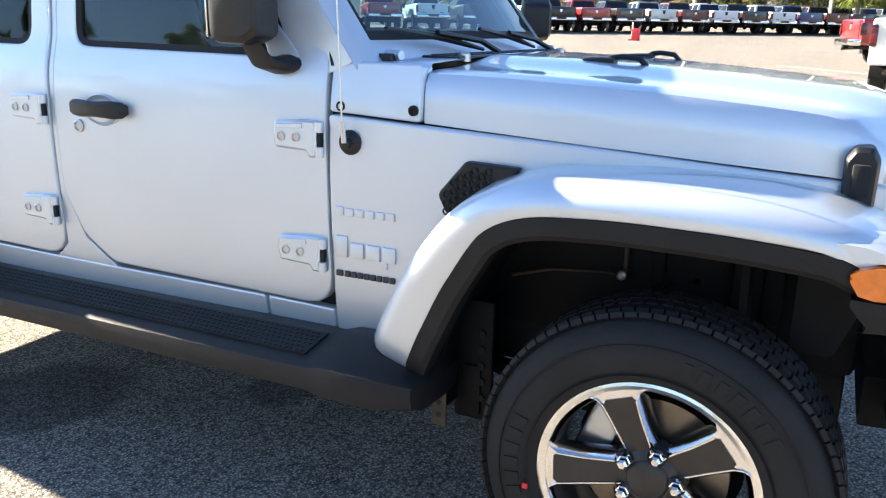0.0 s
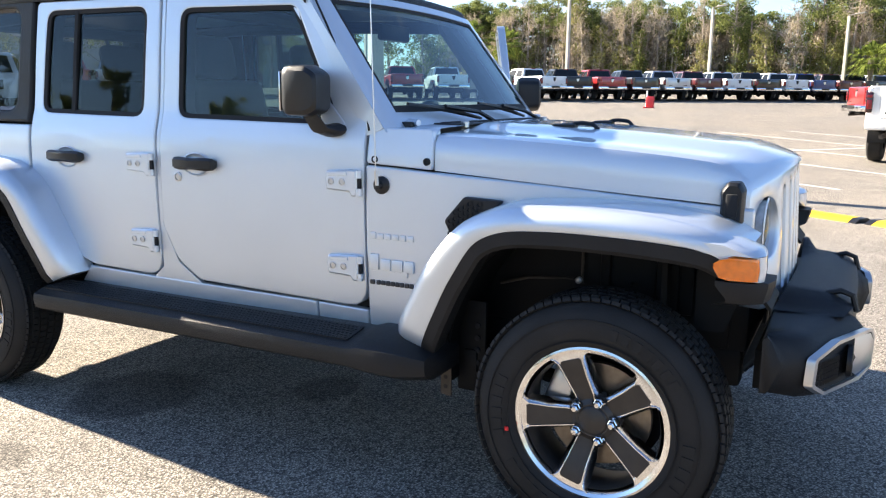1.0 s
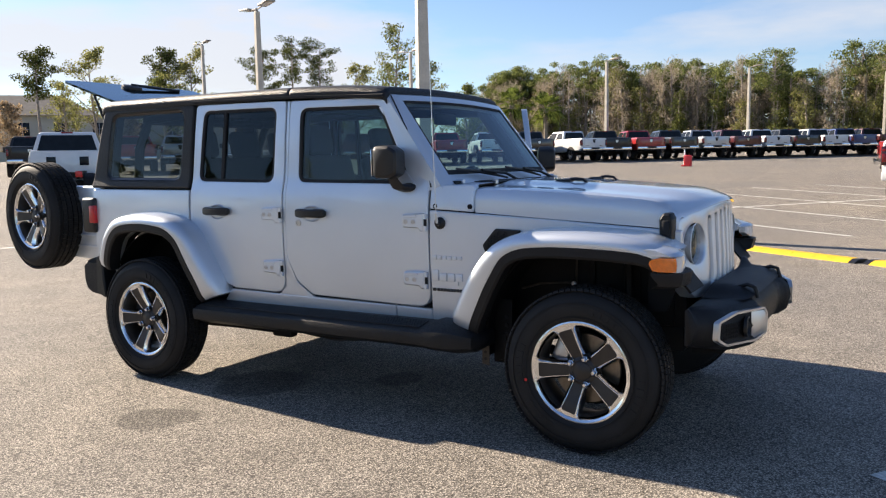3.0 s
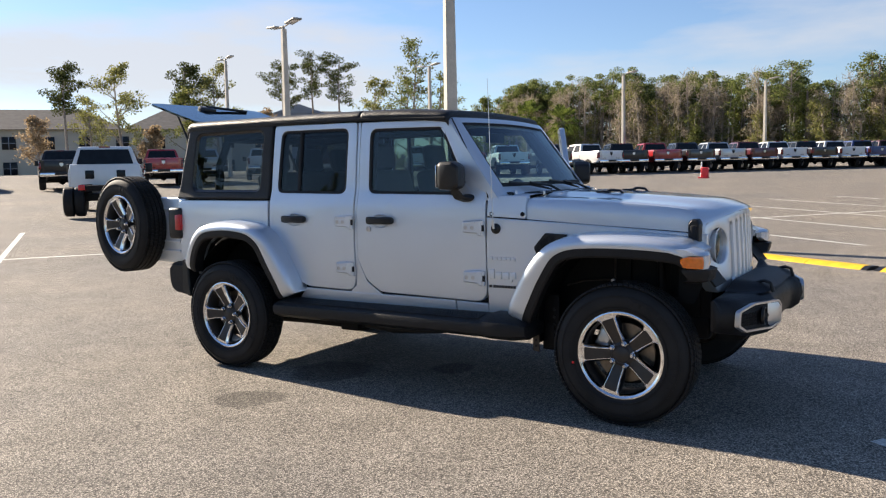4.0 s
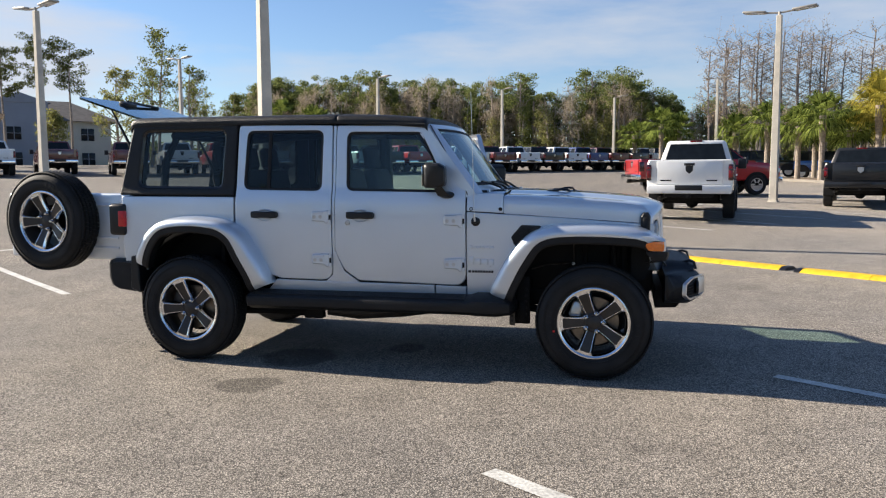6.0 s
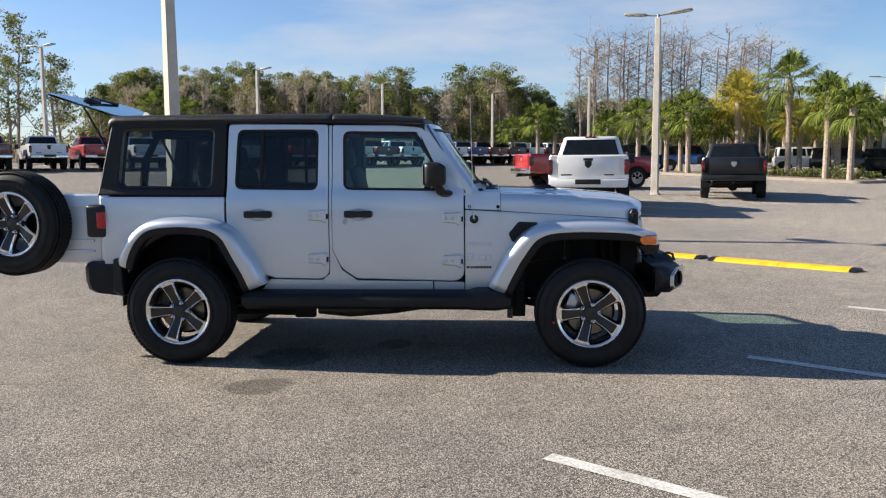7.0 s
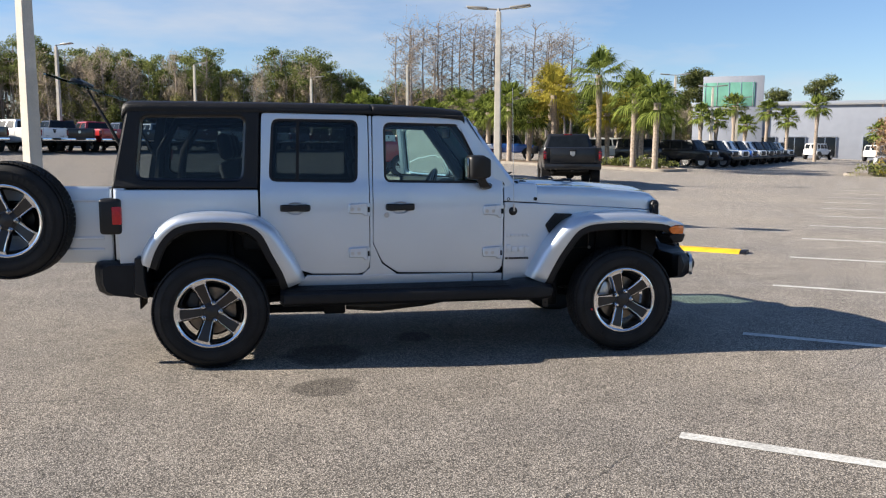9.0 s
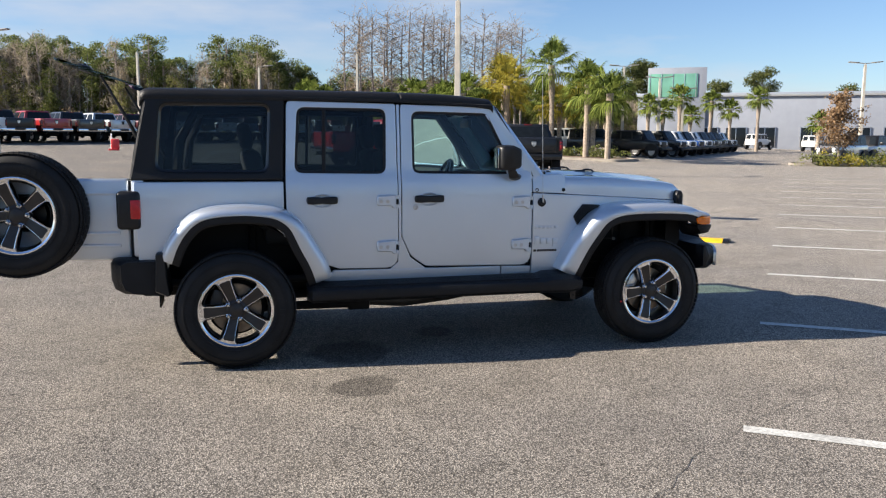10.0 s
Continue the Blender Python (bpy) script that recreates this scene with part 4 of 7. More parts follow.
# black inner fender plates between the flare and the grille
for s in (-1, 1):
    bm = B()
    pl = rounded([Vector(p) for p in ((3.25, 0.66), (3.25, 0.90), (3.365, 0.90), (3.375, 0.76), (3.34, 0.66))], 0.02, 3)
    rings(bm, [[(p.x, s * 0.613, p.y) for p in pl], [(p.x, s * 0.625, p.y) for p in pl]])
    part("inner_fender", fix(bm), UNDER, car, "black inner fender plate")


# grille, headlights
def grille_x(y, z):
    return 3.497 - 0.11 * (abs(y) / 0.6) ** 2.2 - 0.06 * (z - 0.7) * (z > 0.7) * 1.0


def round_hole(c, r, n=20):
    return [(c[0] + r * math.cos(2 * math.pi * k / n), c[1] + r * math.sin(2 * math.pi * k / n)) for k in range(n)]


HEAD = (0.432, 0.968)
slots = [[(y - 0.021, 0.735 + abs(y) * 0.06), (y - 0.021, 1.120 - abs(y) * 0.10), (y + 0.021, 1.120 - abs(y) * 0.10), (y + 0.021, 0.735 + abs(y) * 0.06)] for y in [(k - 3) * 0.0905 for k in range(7)]]
bm = B()
outline = dense(rounded([Vector(p) for p in ((-0.46, 0.705), (-0.565, 0.79), (-0.60, 0.92), (-0.605, 1.075), (-0.5, 1.118), (-0.25, 1.148), (0.0, 1.156), (0.25, 1.148), (0.5, 1.118), (0.605, 1.075), (0.60, 0.92), (0.565, 0.79), (0.46, 0.705))], 0.05), 0.05)
fill = []
cut = [dense(rounded([Vector(p) for p in sl], 0.02, 3), 0.05) for sl in slots] + [[Vector(p) for p in round_hole((sg * HEAD[0], HEAD[1]), 0.098)] for sg in (-1, 1)]
for k, pts in enumerate([outline] + cut):
    sg = 1 if k == 0 else -1
    rows = []
    for ins_d, dep in ((0.012 * sg, 0.0), (0.004 * sg, 0.004), (0.0, 0.014), (0.0, 0.07)):
        rows.append([bm.verts.new((dep, p.x, p.y)) for p in (inset(pts, ins_d) if ins_d else pts)])
    for a, b in zip(rows, rows[1:]):
        for i in range(len(pts)):
            j = (i + 1) % len(pts)
            bm.faces.new((a[i], a[j], b[j], b[i]))
    fill += [bm.edges.get((rows[0][i], rows[0][(i + 1) % len(pts)])) for i in range(len(pts))]
bmesh.ops.triangle_fill(bm, use_beauty=True, edges=fill)
for y in np.arange(-0.55, 0.56, 0.11):
    bmesh.ops.bisect_plane(bm, geom=bm.verts[:] + bm.edges[:] + bm.faces[:], plane_co=(0, y + 0.004, 0), plane_no=(0, 1, 0))
for v in bm.verts:
    v.co.x = grille_x(v.co.y, v.co.z) - v.co.x
grille = part("grille", fix(bm), SILVER, car, "silver grille with seven upright slots")
bm = B()
box(bm, (3.36, 0, 0.86), (0.04, 0.9, 0.42), 0.01)
part("grille_backing", bm, GAP, grille)
for s in (-1, 1):
    xh = grille_x(HEAD[0], HEAD[1])
    bm = B()
    lathe(bm, [(0.1, 0.0), (0.094, 0.004), (0.088, -0.03), (0.06, -0.055), (0.03, -0.06), (0.001, -0.055)], 32, "x", (xh - 0.008, s * HEAD[1] * 0 + s * HEAD[0], HEAD[1]))
    hl = part("headlight", bm, CLEAR_LENS, grille, "round headlight bowl")
    bm = B()
    lathe(bm, [(0.09, -0.012), (0.07, 0.0), (0.04, 0.006), (0.001, 0.008)], 32, "x", (xh - 0.008, s * HEAD[0], HEAD[1]))
    part("headlight_lens", bm, GLASS_LAMP, hl)

# front bumper
def bumper_x(y):
    a = abs(y)
    return 3.70 + 0.043 * smoothstep(0.36, 0.42, a) - 0.40 * max(0, a - 0.43) - 0.25 * max(0, a - 0.74)


bm = B()
loops = []
for y in [-0.82, -0.815, -0.80, -0.775, -0.74, -0.69, -0.63, -0.56, -0.50, -0.44, -0.42, -0.39, -0.36, -0.2, 0, 0.2, 0.36, 0.39, 0.42, 0.44, 0.50, 0.56, 0.63, 0.69, 0.74, 0.775, 0.80, 0.815, 0.82]:
    a = abs(y)
    e = smoothstep(0.72, 0.82, a)
    f = bumper_x(y) - 0.05 * e * e
    lo = 0.50 + 0.035 * smoothstep(0.55, 0.8, a) + 0.02 * e
    hi = 0.735 - 0.01 * smoothstep(0.36, 0.42, a) - 0.005 * e
    b = 3.47
    loops.append([(b, y, hi - 0.01), (max(b + 0.012, f - 0.10), y, hi), (max(b + 0.024, f - 0.045), y, hi - 0.016), (max(b + 0.03, f - 0.005), y, hi - 0.06), (f + 0.005, y, (hi + lo) / 2), (f - 0.014, y, lo + 0.035), (max(b + 0.02, f - 0.06), y, lo), (b, y, lo)])
rings(bm, loops)
bumper = part("front_bumper", fix(bm), GREY_PLASTIC, car, "dark grey plastic front bumper", smooth=75)
for s in (-1, 1):
    bm = B()
    tube(bm, [(3.60, s * 0.36, 0.735), (3.612, s * 0.36, 0.762), (3.65, s * 0.36, 0.775), (3.685, s * 0.36, 0.764), (3.70, s * 0.36, 0.715)], 0.010, 8)
    part("tow_loop", fix(bm), BLACK_PLASTIC, bumper)
bm = B()
prof = [(3.53, 0.73), (3.53, 0.815), (3.55, 0.815), (3.58, 0.782), (3.66, 0.768), (3.705, 0.752), (3.73, 0.73)]
loops = []
for y in (-0.50, -0.48, -0.45, -0.42, -0.38, -0.34, -0.25, -0.12, 0, 0.12, 0.25, 0.32, 0.36, 0.40, 0.43, 0.46):
    k = smoothstep(-0.50, -0.36, y) if y < 0 else smoothstep(0.47, 0.42, y)
    loops.append([(x - 0.03 - 0.012 * (abs(y) / 0.45) ** 2 - 0.02 * (1 - k), y, 0.722 + (min(z, 0.776) + (0.045 * smoothstep(0.26, 0.38, y) if z > 0.8 else 0) - 0.722) * k) for x, z in prof])
rings(bm, loops)
part("bumper_shelf", fix(bm), GREY_PLASTIC, bumper, smooth=60)
bm = B()
rings(bm, [[(3.42, y, 0.48 - 0.05 * (1 - (y / 0.66) ** 4)), (3.56, y, 0.48 - 0.04 * (1 - (y / 0.66) ** 4)), (3.63, y, 0.53), (3.63, y, 0.57), (3.42, y, 0.57)] for y in (-0.46, -0.4, -0.3, 0, 0.3, 0.4, 0.46)])
part("front_valance", fix(bm), UNDER, bumper, "black under-bumper shield")
for s in (-1, 1):
    base = [(-0.178, -0.036), (-0.172, 0.048), (-0.06, 0.078), (0.15, 0.074), (0.178, 0.04), (0.172, -0.052), (0.09, -0.076), (-0.13, -0.068)]
    pts = rounded([Vector(p) for p in base], 0.02, 3)

    def bp(p, d):
        y = s * (0.605 - p.x)
        return (bumper_x(y) + d, y, 0.616 + p.y)

    ins = inset(pts, 0.0105)
    bm = B()
    rings(bm, [[bp(p, -0.01) for p in pts], [bp(p, 0.013) for p in pts], [bp(p, 0.013) for p in ins], [bp(p, -0.005) for p in ins]], cap0=False, cap1=False)
    bz = part("fog_bezel", fix(bm), SATIN, bumper, "silver fog lamp surround")
    bm = B()
    bm.faces.new([bm.verts.new(bp(p, 0.0)) for p in ins])
    part("fog_panel", fix(bm), GAP, bz)
    bm = B()
    rings(bm, [[bp(Vector((0.065, 0.062)), 0.002), bp(Vector((0.145, 0.060)), 0.012), bp(Vector((0.166, 0.034)), 0.013), bp(Vector((0.160, -0.044)), 0.013), bp(Vector((0.09, -0.062)), 0.004), bp(Vector((0.07, -0.05)), 0.002)], [bp(Vector((0.07, 0.058)), 0.0045), bp(Vector((0.142, 0.056)), 0.0145), bp(Vector((0.161, 0.032)), 0.0155), bp(Vector((0.155, -0.041)), 0.0155), bp(Vector((0.092, -0.057)), 0.0065), bp(Vector((0.075, -0.047)), 0.0045)]])
    part("fog_insert", fix(bm), SATIN, bz, "satin silver insert")
    bm = B()
    lathe(bm, [(0.048, 0.0), (0.048, 0.014), (0.042, 0.016), (0.038, 0.006), (0.001, 0.008)], 24, "x", (bumper_x(0.59) + 0.006, s * 0.59, 0.618))
    part("fog_lamp", bm, BLACK_PLASTIC, bz)
    bm = B()
    for k in range(9):
        for m in range(4):
            q = bp(Vector((-0.155 + k * 0.013, -0.03 + m * 0.018)), 0.010)
            if abs(q[1]) > 0.655:
                box(bm, q, (0.006, 0.003, 0.014), 0)
    part("fog_mesh", bm, GREY_PLASTIC, bz)

# rear bumper and tail lamps
bm = B()
loops = []
for y in [-0.80, -0.797, -0.785, -0.765, -0.735, -0.69, -0.55, 0, 0.55, 0.69, 0.735, 0.765, 0.785, 0.797, 0.80]:
    e = smoothstep(0.68, 0.80, abs(y)) ** 2
    bx = -0.80 + 0.07 * e + 0.02 * (abs(y) / 0.8) ** 2
    loops.append([(-0.46 if abs(y) > 0.6 else -0.62, y, 0.745 - 0.02 * e), (bx + 0.045, y, 0.743 - 0.02 * e), (bx + 0.016, y, 0.732 - 0.02 * e), (bx, y, 0.705 - 0.01 * e), (bx + 0.002, y, 0.60), (bx + 0.022, y, 0.535 + 0.01 * e), (bx + 0.075, y, 0.505 + 0.01 * e), (-0.46 if abs(y) > 0.6 else -0.62, y, 0.485 + 0.01 * e)])
rings(bm, loops)
part("rear_bumper", fix(bm), GREY_PLASTIC, car, "dark grey plastic rear bumper")
for s in (-1, 1):
    bm = B()
    pts = rounded([Vector(p) for p in ((-0.50, 0.535), (-0.43, 0.50), (-0.405, 0.505), (-0.425, 0.62), (-0.43, 0.79), (-0.49, 0.78))], 0.012, 2)
    ins = inset(pts, 0.008)
    rings(bm, [[(p.x, s * 0.62, p.y) for p in pts], [(p.x, s * 0.855, p.y) for p in pts], [(p.x, s * 0.866, p.y) for p in ins]])
    part("splash_guard", fix(bm), BLACK_PLASTIC, car, "black plastic splash guard")
for s in (-1, 1):
    bm = B()
    box(bm, (-0.648, s * 0.705, 1.055), (0.145, 0.17, 0.245), 0.025, seg=3)
    tl = part("tail_lamp", bm, BLACK_PLASTIC, car, "black framed tail lamp")
    bm = B()
    box(bm, (-0.606, s * 0.744, 1.062), (0.062, 0.1, 0.125), 0.01)
    box(bm, (-0.70, s * 0.705, 1.055), (0.03, 0.12, 0.17), 0.012)
    part("tail_lens", bm, RED_LENS, tl, "red tail lens")
    bm = B()
    box(bm, (-0.59, s * 0.69, 1.0), (0.08, 0.12, 0.5), 0.015)
    part("rear_post", bm, SILVER, car)
    bm = B()
    rings(bm, [[(-0.632, s * 0.60, 1.246), (-0.642, s * 0.725, 1.246), (-0.56, s * 0.728, 1.246), (-0.56, s * 0.60, 1.246)], [(-0.532, s * 0.58, 1.80), (-0.54, s * 0.668, 1.80), (-0.46, s * 0.672, 1.80), (-0.46, s * 0.58, 1.80)]])
    part("hardtop_post", fix(bm), TOP_BLACK, car)

# swing gate, standing open
gate = part("tailgate", box(B(), (0, 0, 0), (0.075, 1.17, 0.53), 0.02, seg=3), SILVER, car, "silver tailgate standing open")
gate.matrix_basis = Matrix.Translation((-0.635, -0.645, 0.99)) @ Matrix.Rotation(radians(84), 4, "Z") @ Matrix.Translation((0.0, 0.60, 0))
bm = B()
for z in (-0.17, -0.09, 0.17):
    box(bm, (-0.041, 0.0, z), (0.012, 1.05, 0.02), 0.004)
part("gate_rib", bm, SILVER, gate)
bm = B()
box(bm, (0.0, -0.60, 0), (0.05, 0.07, 0.5), 0.008)
part("gate_seal", bm, GAP, gate)
bm = B()
box(bm, (0.042, 0, 0), (0.012, 1.05, 0.44), 0.004)
part("gate_lining", bm, BLACK_PLASTIC, gate)
bm = B()
box(bm, (-0.06, 0, 0.05), (0.06, 0.3, 0.24), 0.02)
lathe(bm, [(0.11, -0.14), (0.12, -0.03)], 20, "x", (0, 0, 0.05))
part("spare_carrier", fix(bm), BLACK_PLASTIC, gate)

# raised rear glass
bm = B()
tilt = math.atan2(0.19, -0.64)
pts = rounded([Vector(p) for p in ((0.0, -0.60), (0.64, -0.62), (0.67, -0.5), (0.67, 0.5), (0.64, 0.62), (0.0, 0.60))], 0.05, 4)
def lift(p, d):
    return (-0.545 - p.x * 0.815, p.y, 1.832 + p.x * 0.27 + d)
rings(bm, [[lift(p, 0) for p in pts], [lift(p, 0.016) for p in pts]])
rg = part("rear_glass", fix(bm), GLASS_LIFT, car, "raised rear window glass")
bm = B()
box(bm, (-0.97, -0.10, 1.992), (0.10, 0.14, 0.045), 0.02, Matrix.Rotation(radians(18), 4, "Y"))
tube(bm, [(-0.97, -0.10, 2.018), (-0.985, 0.15, 2.012), (-0.985, 0.38, 2.002)], 0.012, 6)
part("rear_wiper", bm, BLACK_PLASTIC, rg, "black rear wiper")
for s in (-1, 1):
    bm = B()
    tube(bm, [(-0.52, s * 0.57, 1.36), (-0.66, s * 0.57, 1.65), (-0.80, s * 0.57, 1.912)], [0.013, 0.012, 0.007], 8)
    part("gas_strut", bm, BLACK_PLASTIC, rg)


# wheels
TYRE_R, RIM_R = 0.394, 0.240


def build_wheel(name, parent):
    """A wheel whose outer face looks along -y, hub at the origin."""
    w = new(name)
    w.parent = parent
    prof = [(RIM_R - 0.004, -0.052), (RIM_R + 0.012, -0.068), (0.280, -0.076), (0.312, -0.078), (0.338, -0.073), (0.358, -0.062), (0.372, -0.048), (0.380, -0.034)]
    prof += [(0.381, -0.024), (0.382, 0.0), (0.382, 0.1), (0.378, 0.14), (0.362, 0.16), (0.31, 0.172), (RIM_R, 0.16)]
    bm = B()
    lathe(bm, prof, 72)
    ty = part("tyre", bm, RUBBER, w, "black all-terrain tyre", smooth=30)
    bm = B()
    for k in range(80):
        a = 2 * math.pi * k / 80
        for y, wd, off, r, tip in ((-0.036, 0.03, 0.0, 0.3805, 30), (-0.006, 0.026, 0.4, 0.3885, 0), (0.03, 0.028, 0.0, 0.3895, 0), (0.068, 0.028, 0.4, 0.3895, 0), (0.106, 0.028, 0.0, 0.3885, 0)):
            m = Matrix.Rotation(-(a + off * 2 * math.pi / 80), 4, "Y") @ Matrix.Rotation(radians(tip), 4, "Z")
            c = Matrix.Rotation(-(a + off * 2 * math.pi / 80), 4, "Y") @ Vector((r, y, 0))
            box(bm, c, (0.011, wd, 0.0258), 0, m)
    tagged(part("tread", bm, RUBBER, ty, "blocky tyre tread", smooth=30), kind="stuff")
    bm = B()
    for r0, r1 in ((0.262, 0.264), (0.330, 0.332)):
        lathe(bm, [(r0, -0.073), (r0, -0.0785), (r1, -0.0785), (r1, -0.073)], 64)
    # raised sidewall marks, as plain bars
    for a0, cnt in ((35, 7), (160, 6), (215, 5), (330, 5)):
        for k in range(cnt):
            a = radians(a0 + k * 7.0)
            m = Matrix.Rotation(-a, 4, "Y")
            for dr, hh, ww in ((0.0, 0.034, 0.02),):
                box(bm, m @ Vector((0.300 + dr, -0.0785, 0.008 if hh < 0.01 else 0)), (hh, 0.0035, ww), 0, m)
    part("sidewall_relief", bm, RUBBER, ty)
    bm = B()
    lathe(bm, [(RIM_R - 0.004, 0.15), (RIM_R - 0.02, 0.10), (0.205, 0.02), (0.208, -0.03), (0.214, -0.048)], 64)
    part("rim_barrel", bm, ALLOY_GREY, w)
    bm = B()
    lathe(bm, [(0.212, -0.018), (0.217, -0.040), (0.225, -0.058), (0.236, -0.064), (0.243, -0.062), (0.245, -0.054), (0.243, -0.045)], 72)
    rim = part("rim", bm, ALLOY, w, "machined alloy rim")
    for k in range(5):
        a = radians(110 + 72 * k)
        ux, uz = Vector((math.cos(a), 0, math.sin(a))), Vector((-math.sin(a), 0, math.cos(a)))

        def sp(r, t, y):
            return ux * r + uz * t + Vector((0, y, 0))

        bm = B()
        out = [(0.050, 0.026), (0.075, 0.031), (0.14, 0.035), (0.195, 0.041), (0.211, 0.052), (0.224, 0.082)]
        loops = []
        for r, hw in out:
            y = -0.022 - 0.038 * smoothstep(0.06, 0.2, r)
            loops.append([sp(r, -hw - 0.015, y + 0.04), sp(r, -hw - 0.011, y + 0.02), sp(r, -hw - 0.001, y + 0.003), sp(r, -hw + 0.002, y), sp(r, -hw + 0.005, y), sp(r, -hw + 0.007, y + 0.005), sp(r, hw - 0.007, y + 0.005), sp(r, hw - 0.005, y), sp(r, hw - 0.002, y), sp(r, hw + 0.001, y + 0.003), sp(r, hw + 0.011, y + 0.02), sp(r, hw + 0.015, y + 0.04)])
        rings(bm, loops)
        sk = part("spoke", fix(bm), ALLOY, rim)
        bm = B()
        loops = []
        for r, hw in ((0.060, 0.0205), (0.075, 0.0245), (0.14, 0.0288), (0.196, 0.0345), (0.205, 0.030)):
            y = -0.022 - 0.038 * smoothstep(0.06, 0.2, r)
            loops.append([sp(r, -hw, y + 0.005), sp(r, -hw, y + 0.0025), sp(r, hw, y + 0.0025), sp(r, hw, y + 0.005)])
        rings(bm, loops)
        part("spoke_inlay", fix(bm), ALLOY_GREY, rim, "dark grey spoke inlay")
        am = a + radians(36)
        c = Vector((math.cos(am) * 0.0635, -0.03, math.sin(am) * 0.0635))
        bm = B()
        lathe(bm, [(0.0155, 0.02), (0.0155, -0.005), (0.0125, -0.007), (0.0125, -0.02), (0.008, -0.025), (0.0005, -0.026)], 6, "y", c)
        part("wheel_nut", bm, CHROME, rim)
        bm = B()
        lathe(bm, [(0.021, 0.0), (0.021, 0.012)], 14, "y", c)
        part("nut_recess", bm, GAP, rim)
    bm = B()
    lathe(bm, [(0.085, 0.02), (0.082, -0.012), (0.060, -0.024), (0.052, -0.028), (0.047, -0.027), (0.045, -0.03), (0.04, -0.033), (0.0005, -0.036)], 36)
    part("hub_cap", bm, ALLOY_GREY, rim, "dark grey centre cap")
    return w


def brake(parent, c, s):
    bm = B()
    lathe(bm, [(0.165, 0.0), (0.165, s * 0.024), (0.05, s * 0.024), (0.05, 0), (0.165, 0.0)], 40, "y", c)
    part("brake_disc", bm, BRAKE, parent, "worn steel brake disc")
    bm = B()
    box(bm, Vector(c) + Vector((-0.13, s * 0.012, 0.05)), (0.08, 0.06, 0.17), 0.015, Matrix.Rotation(radians(20), 4, "Y"))
    part("brake_caliper", bm, SATIN if c[0] > 1 else ALLOY_GREY, parent)
    bm = B()
    lathe(bm, [(0.192, 0.07 * 1.0), (0.001, 0.075)], 30, "y", Vector(c))
    part("brake_shield", bm, UNDER, parent)


HUB_Y = 0.838
first = build_wheel("wheel", car)
first.matrix_basis = Matrix.Translation((0, -HUB_Y, 0.395))


def more_wheel(m):
    w = copy_thing(first, m)
    return w


more_wheel(Matrix.Translation((3.008, -HUB_Y, 0.395)))
more_wheel(Matrix.Translation((0, HUB_Y, 0.395)) @ Matrix.Rotation(math.pi, 4, "Z"))
more_wheel(Matrix.Translation((3.008, HUB_Y, 0.395)) @ Matrix.Rotation(math.pi, 4, "Z"))
spare = more_wheel(Matrix.Translation((-1.300, -0.735, 1.035)) @ Matrix.Rotation(radians(-6), 4, "Z"))
for x in (0, 3.008):
    for s in (-1, 1):
        brake(car, (x, s * 0.80, 0.395), -s)
bm = B()
box(bm, (3.008 - 0.263, -HUB_Y - 0.0795, 0.335), (0.014, 0.003, 0.014), 0.003)
part("paint_mark", bm, RED_PAINT_DOT, car, "red paint dot on the tyre")

# side steps
for s in (-1, 1):
    bm = B()
    loops = []
    for x, k, dz in ((0.47, 0.8, 0.0), (0.50, 1.0, 0.0), (2.14, 1.0, 0.0), (2.19, 1.06, 0.012), (2.34, 1.08, 0.012), (2.44, 0.9, 0.0), (2.47, 0.55, -0.01)):
        loops.append([(x, s * (0.70 + a * k), 0.475 + (b + (dz if b > 0 else 0)) * k) for a, b in ((0.0, 0.065), (0.07, 0.068), (0.18, 0.05), (0.225, 0.032), (0.232, 0.008), (0.222, -0.03), (0.16, -0.06), (0.0, -0.055))])
    rings(bm, loops)
    st = part("side_step", fix(bm), GREY_PLASTIC, car, "black plastic side step")
    bm = B()
    loops = [[(x, s * 0.775, 0.541), (x, s * 0.775, 0.546), (x, s * 0.885, 0.5285), (x, s * 0.885, 0.524)] for x in (0.52, 2.12)]
    rings(bm, loops)
    fix(bm)
    for i in range(92):
        for j in range(6):
            x, y = 0.53 + i * 0.0172 + (0.0086 if j % 2 else 0), 0.785 + j * 0.0182
            z = 0.5455 - (y - 0.775) * 0.16
            d = [(x - 0.0065, y), (x, y - 0.0075), (x + 0.0065, y), (x, y + 0.0075)]
            lo = [bm.verts.new((a, s * b, z)) for a, b in d]
            hi = [bm.verts.new((x + (a - x) * 0.7, s * (y + (b - y) * 0.7), z + 0.003)) for a, b in d]
            bm.faces.new(hi)
            for q in range(4):
                bm.faces.new((lo[q], lo[(q + 1) % 4], hi[(q + 1) % 4], hi[q]))
    part("step_tread", bm, GREY_PLASTIC, st, "fine studded step tread")
    for x in (0.62, 1.3, 1.62, 2.2):
        bm = B()
        box(bm, (x, s * 0.62, 0.44), (0.06, 0.26, 0.04), 0.006)
        part("step_bracket", bm, UNDER, st)

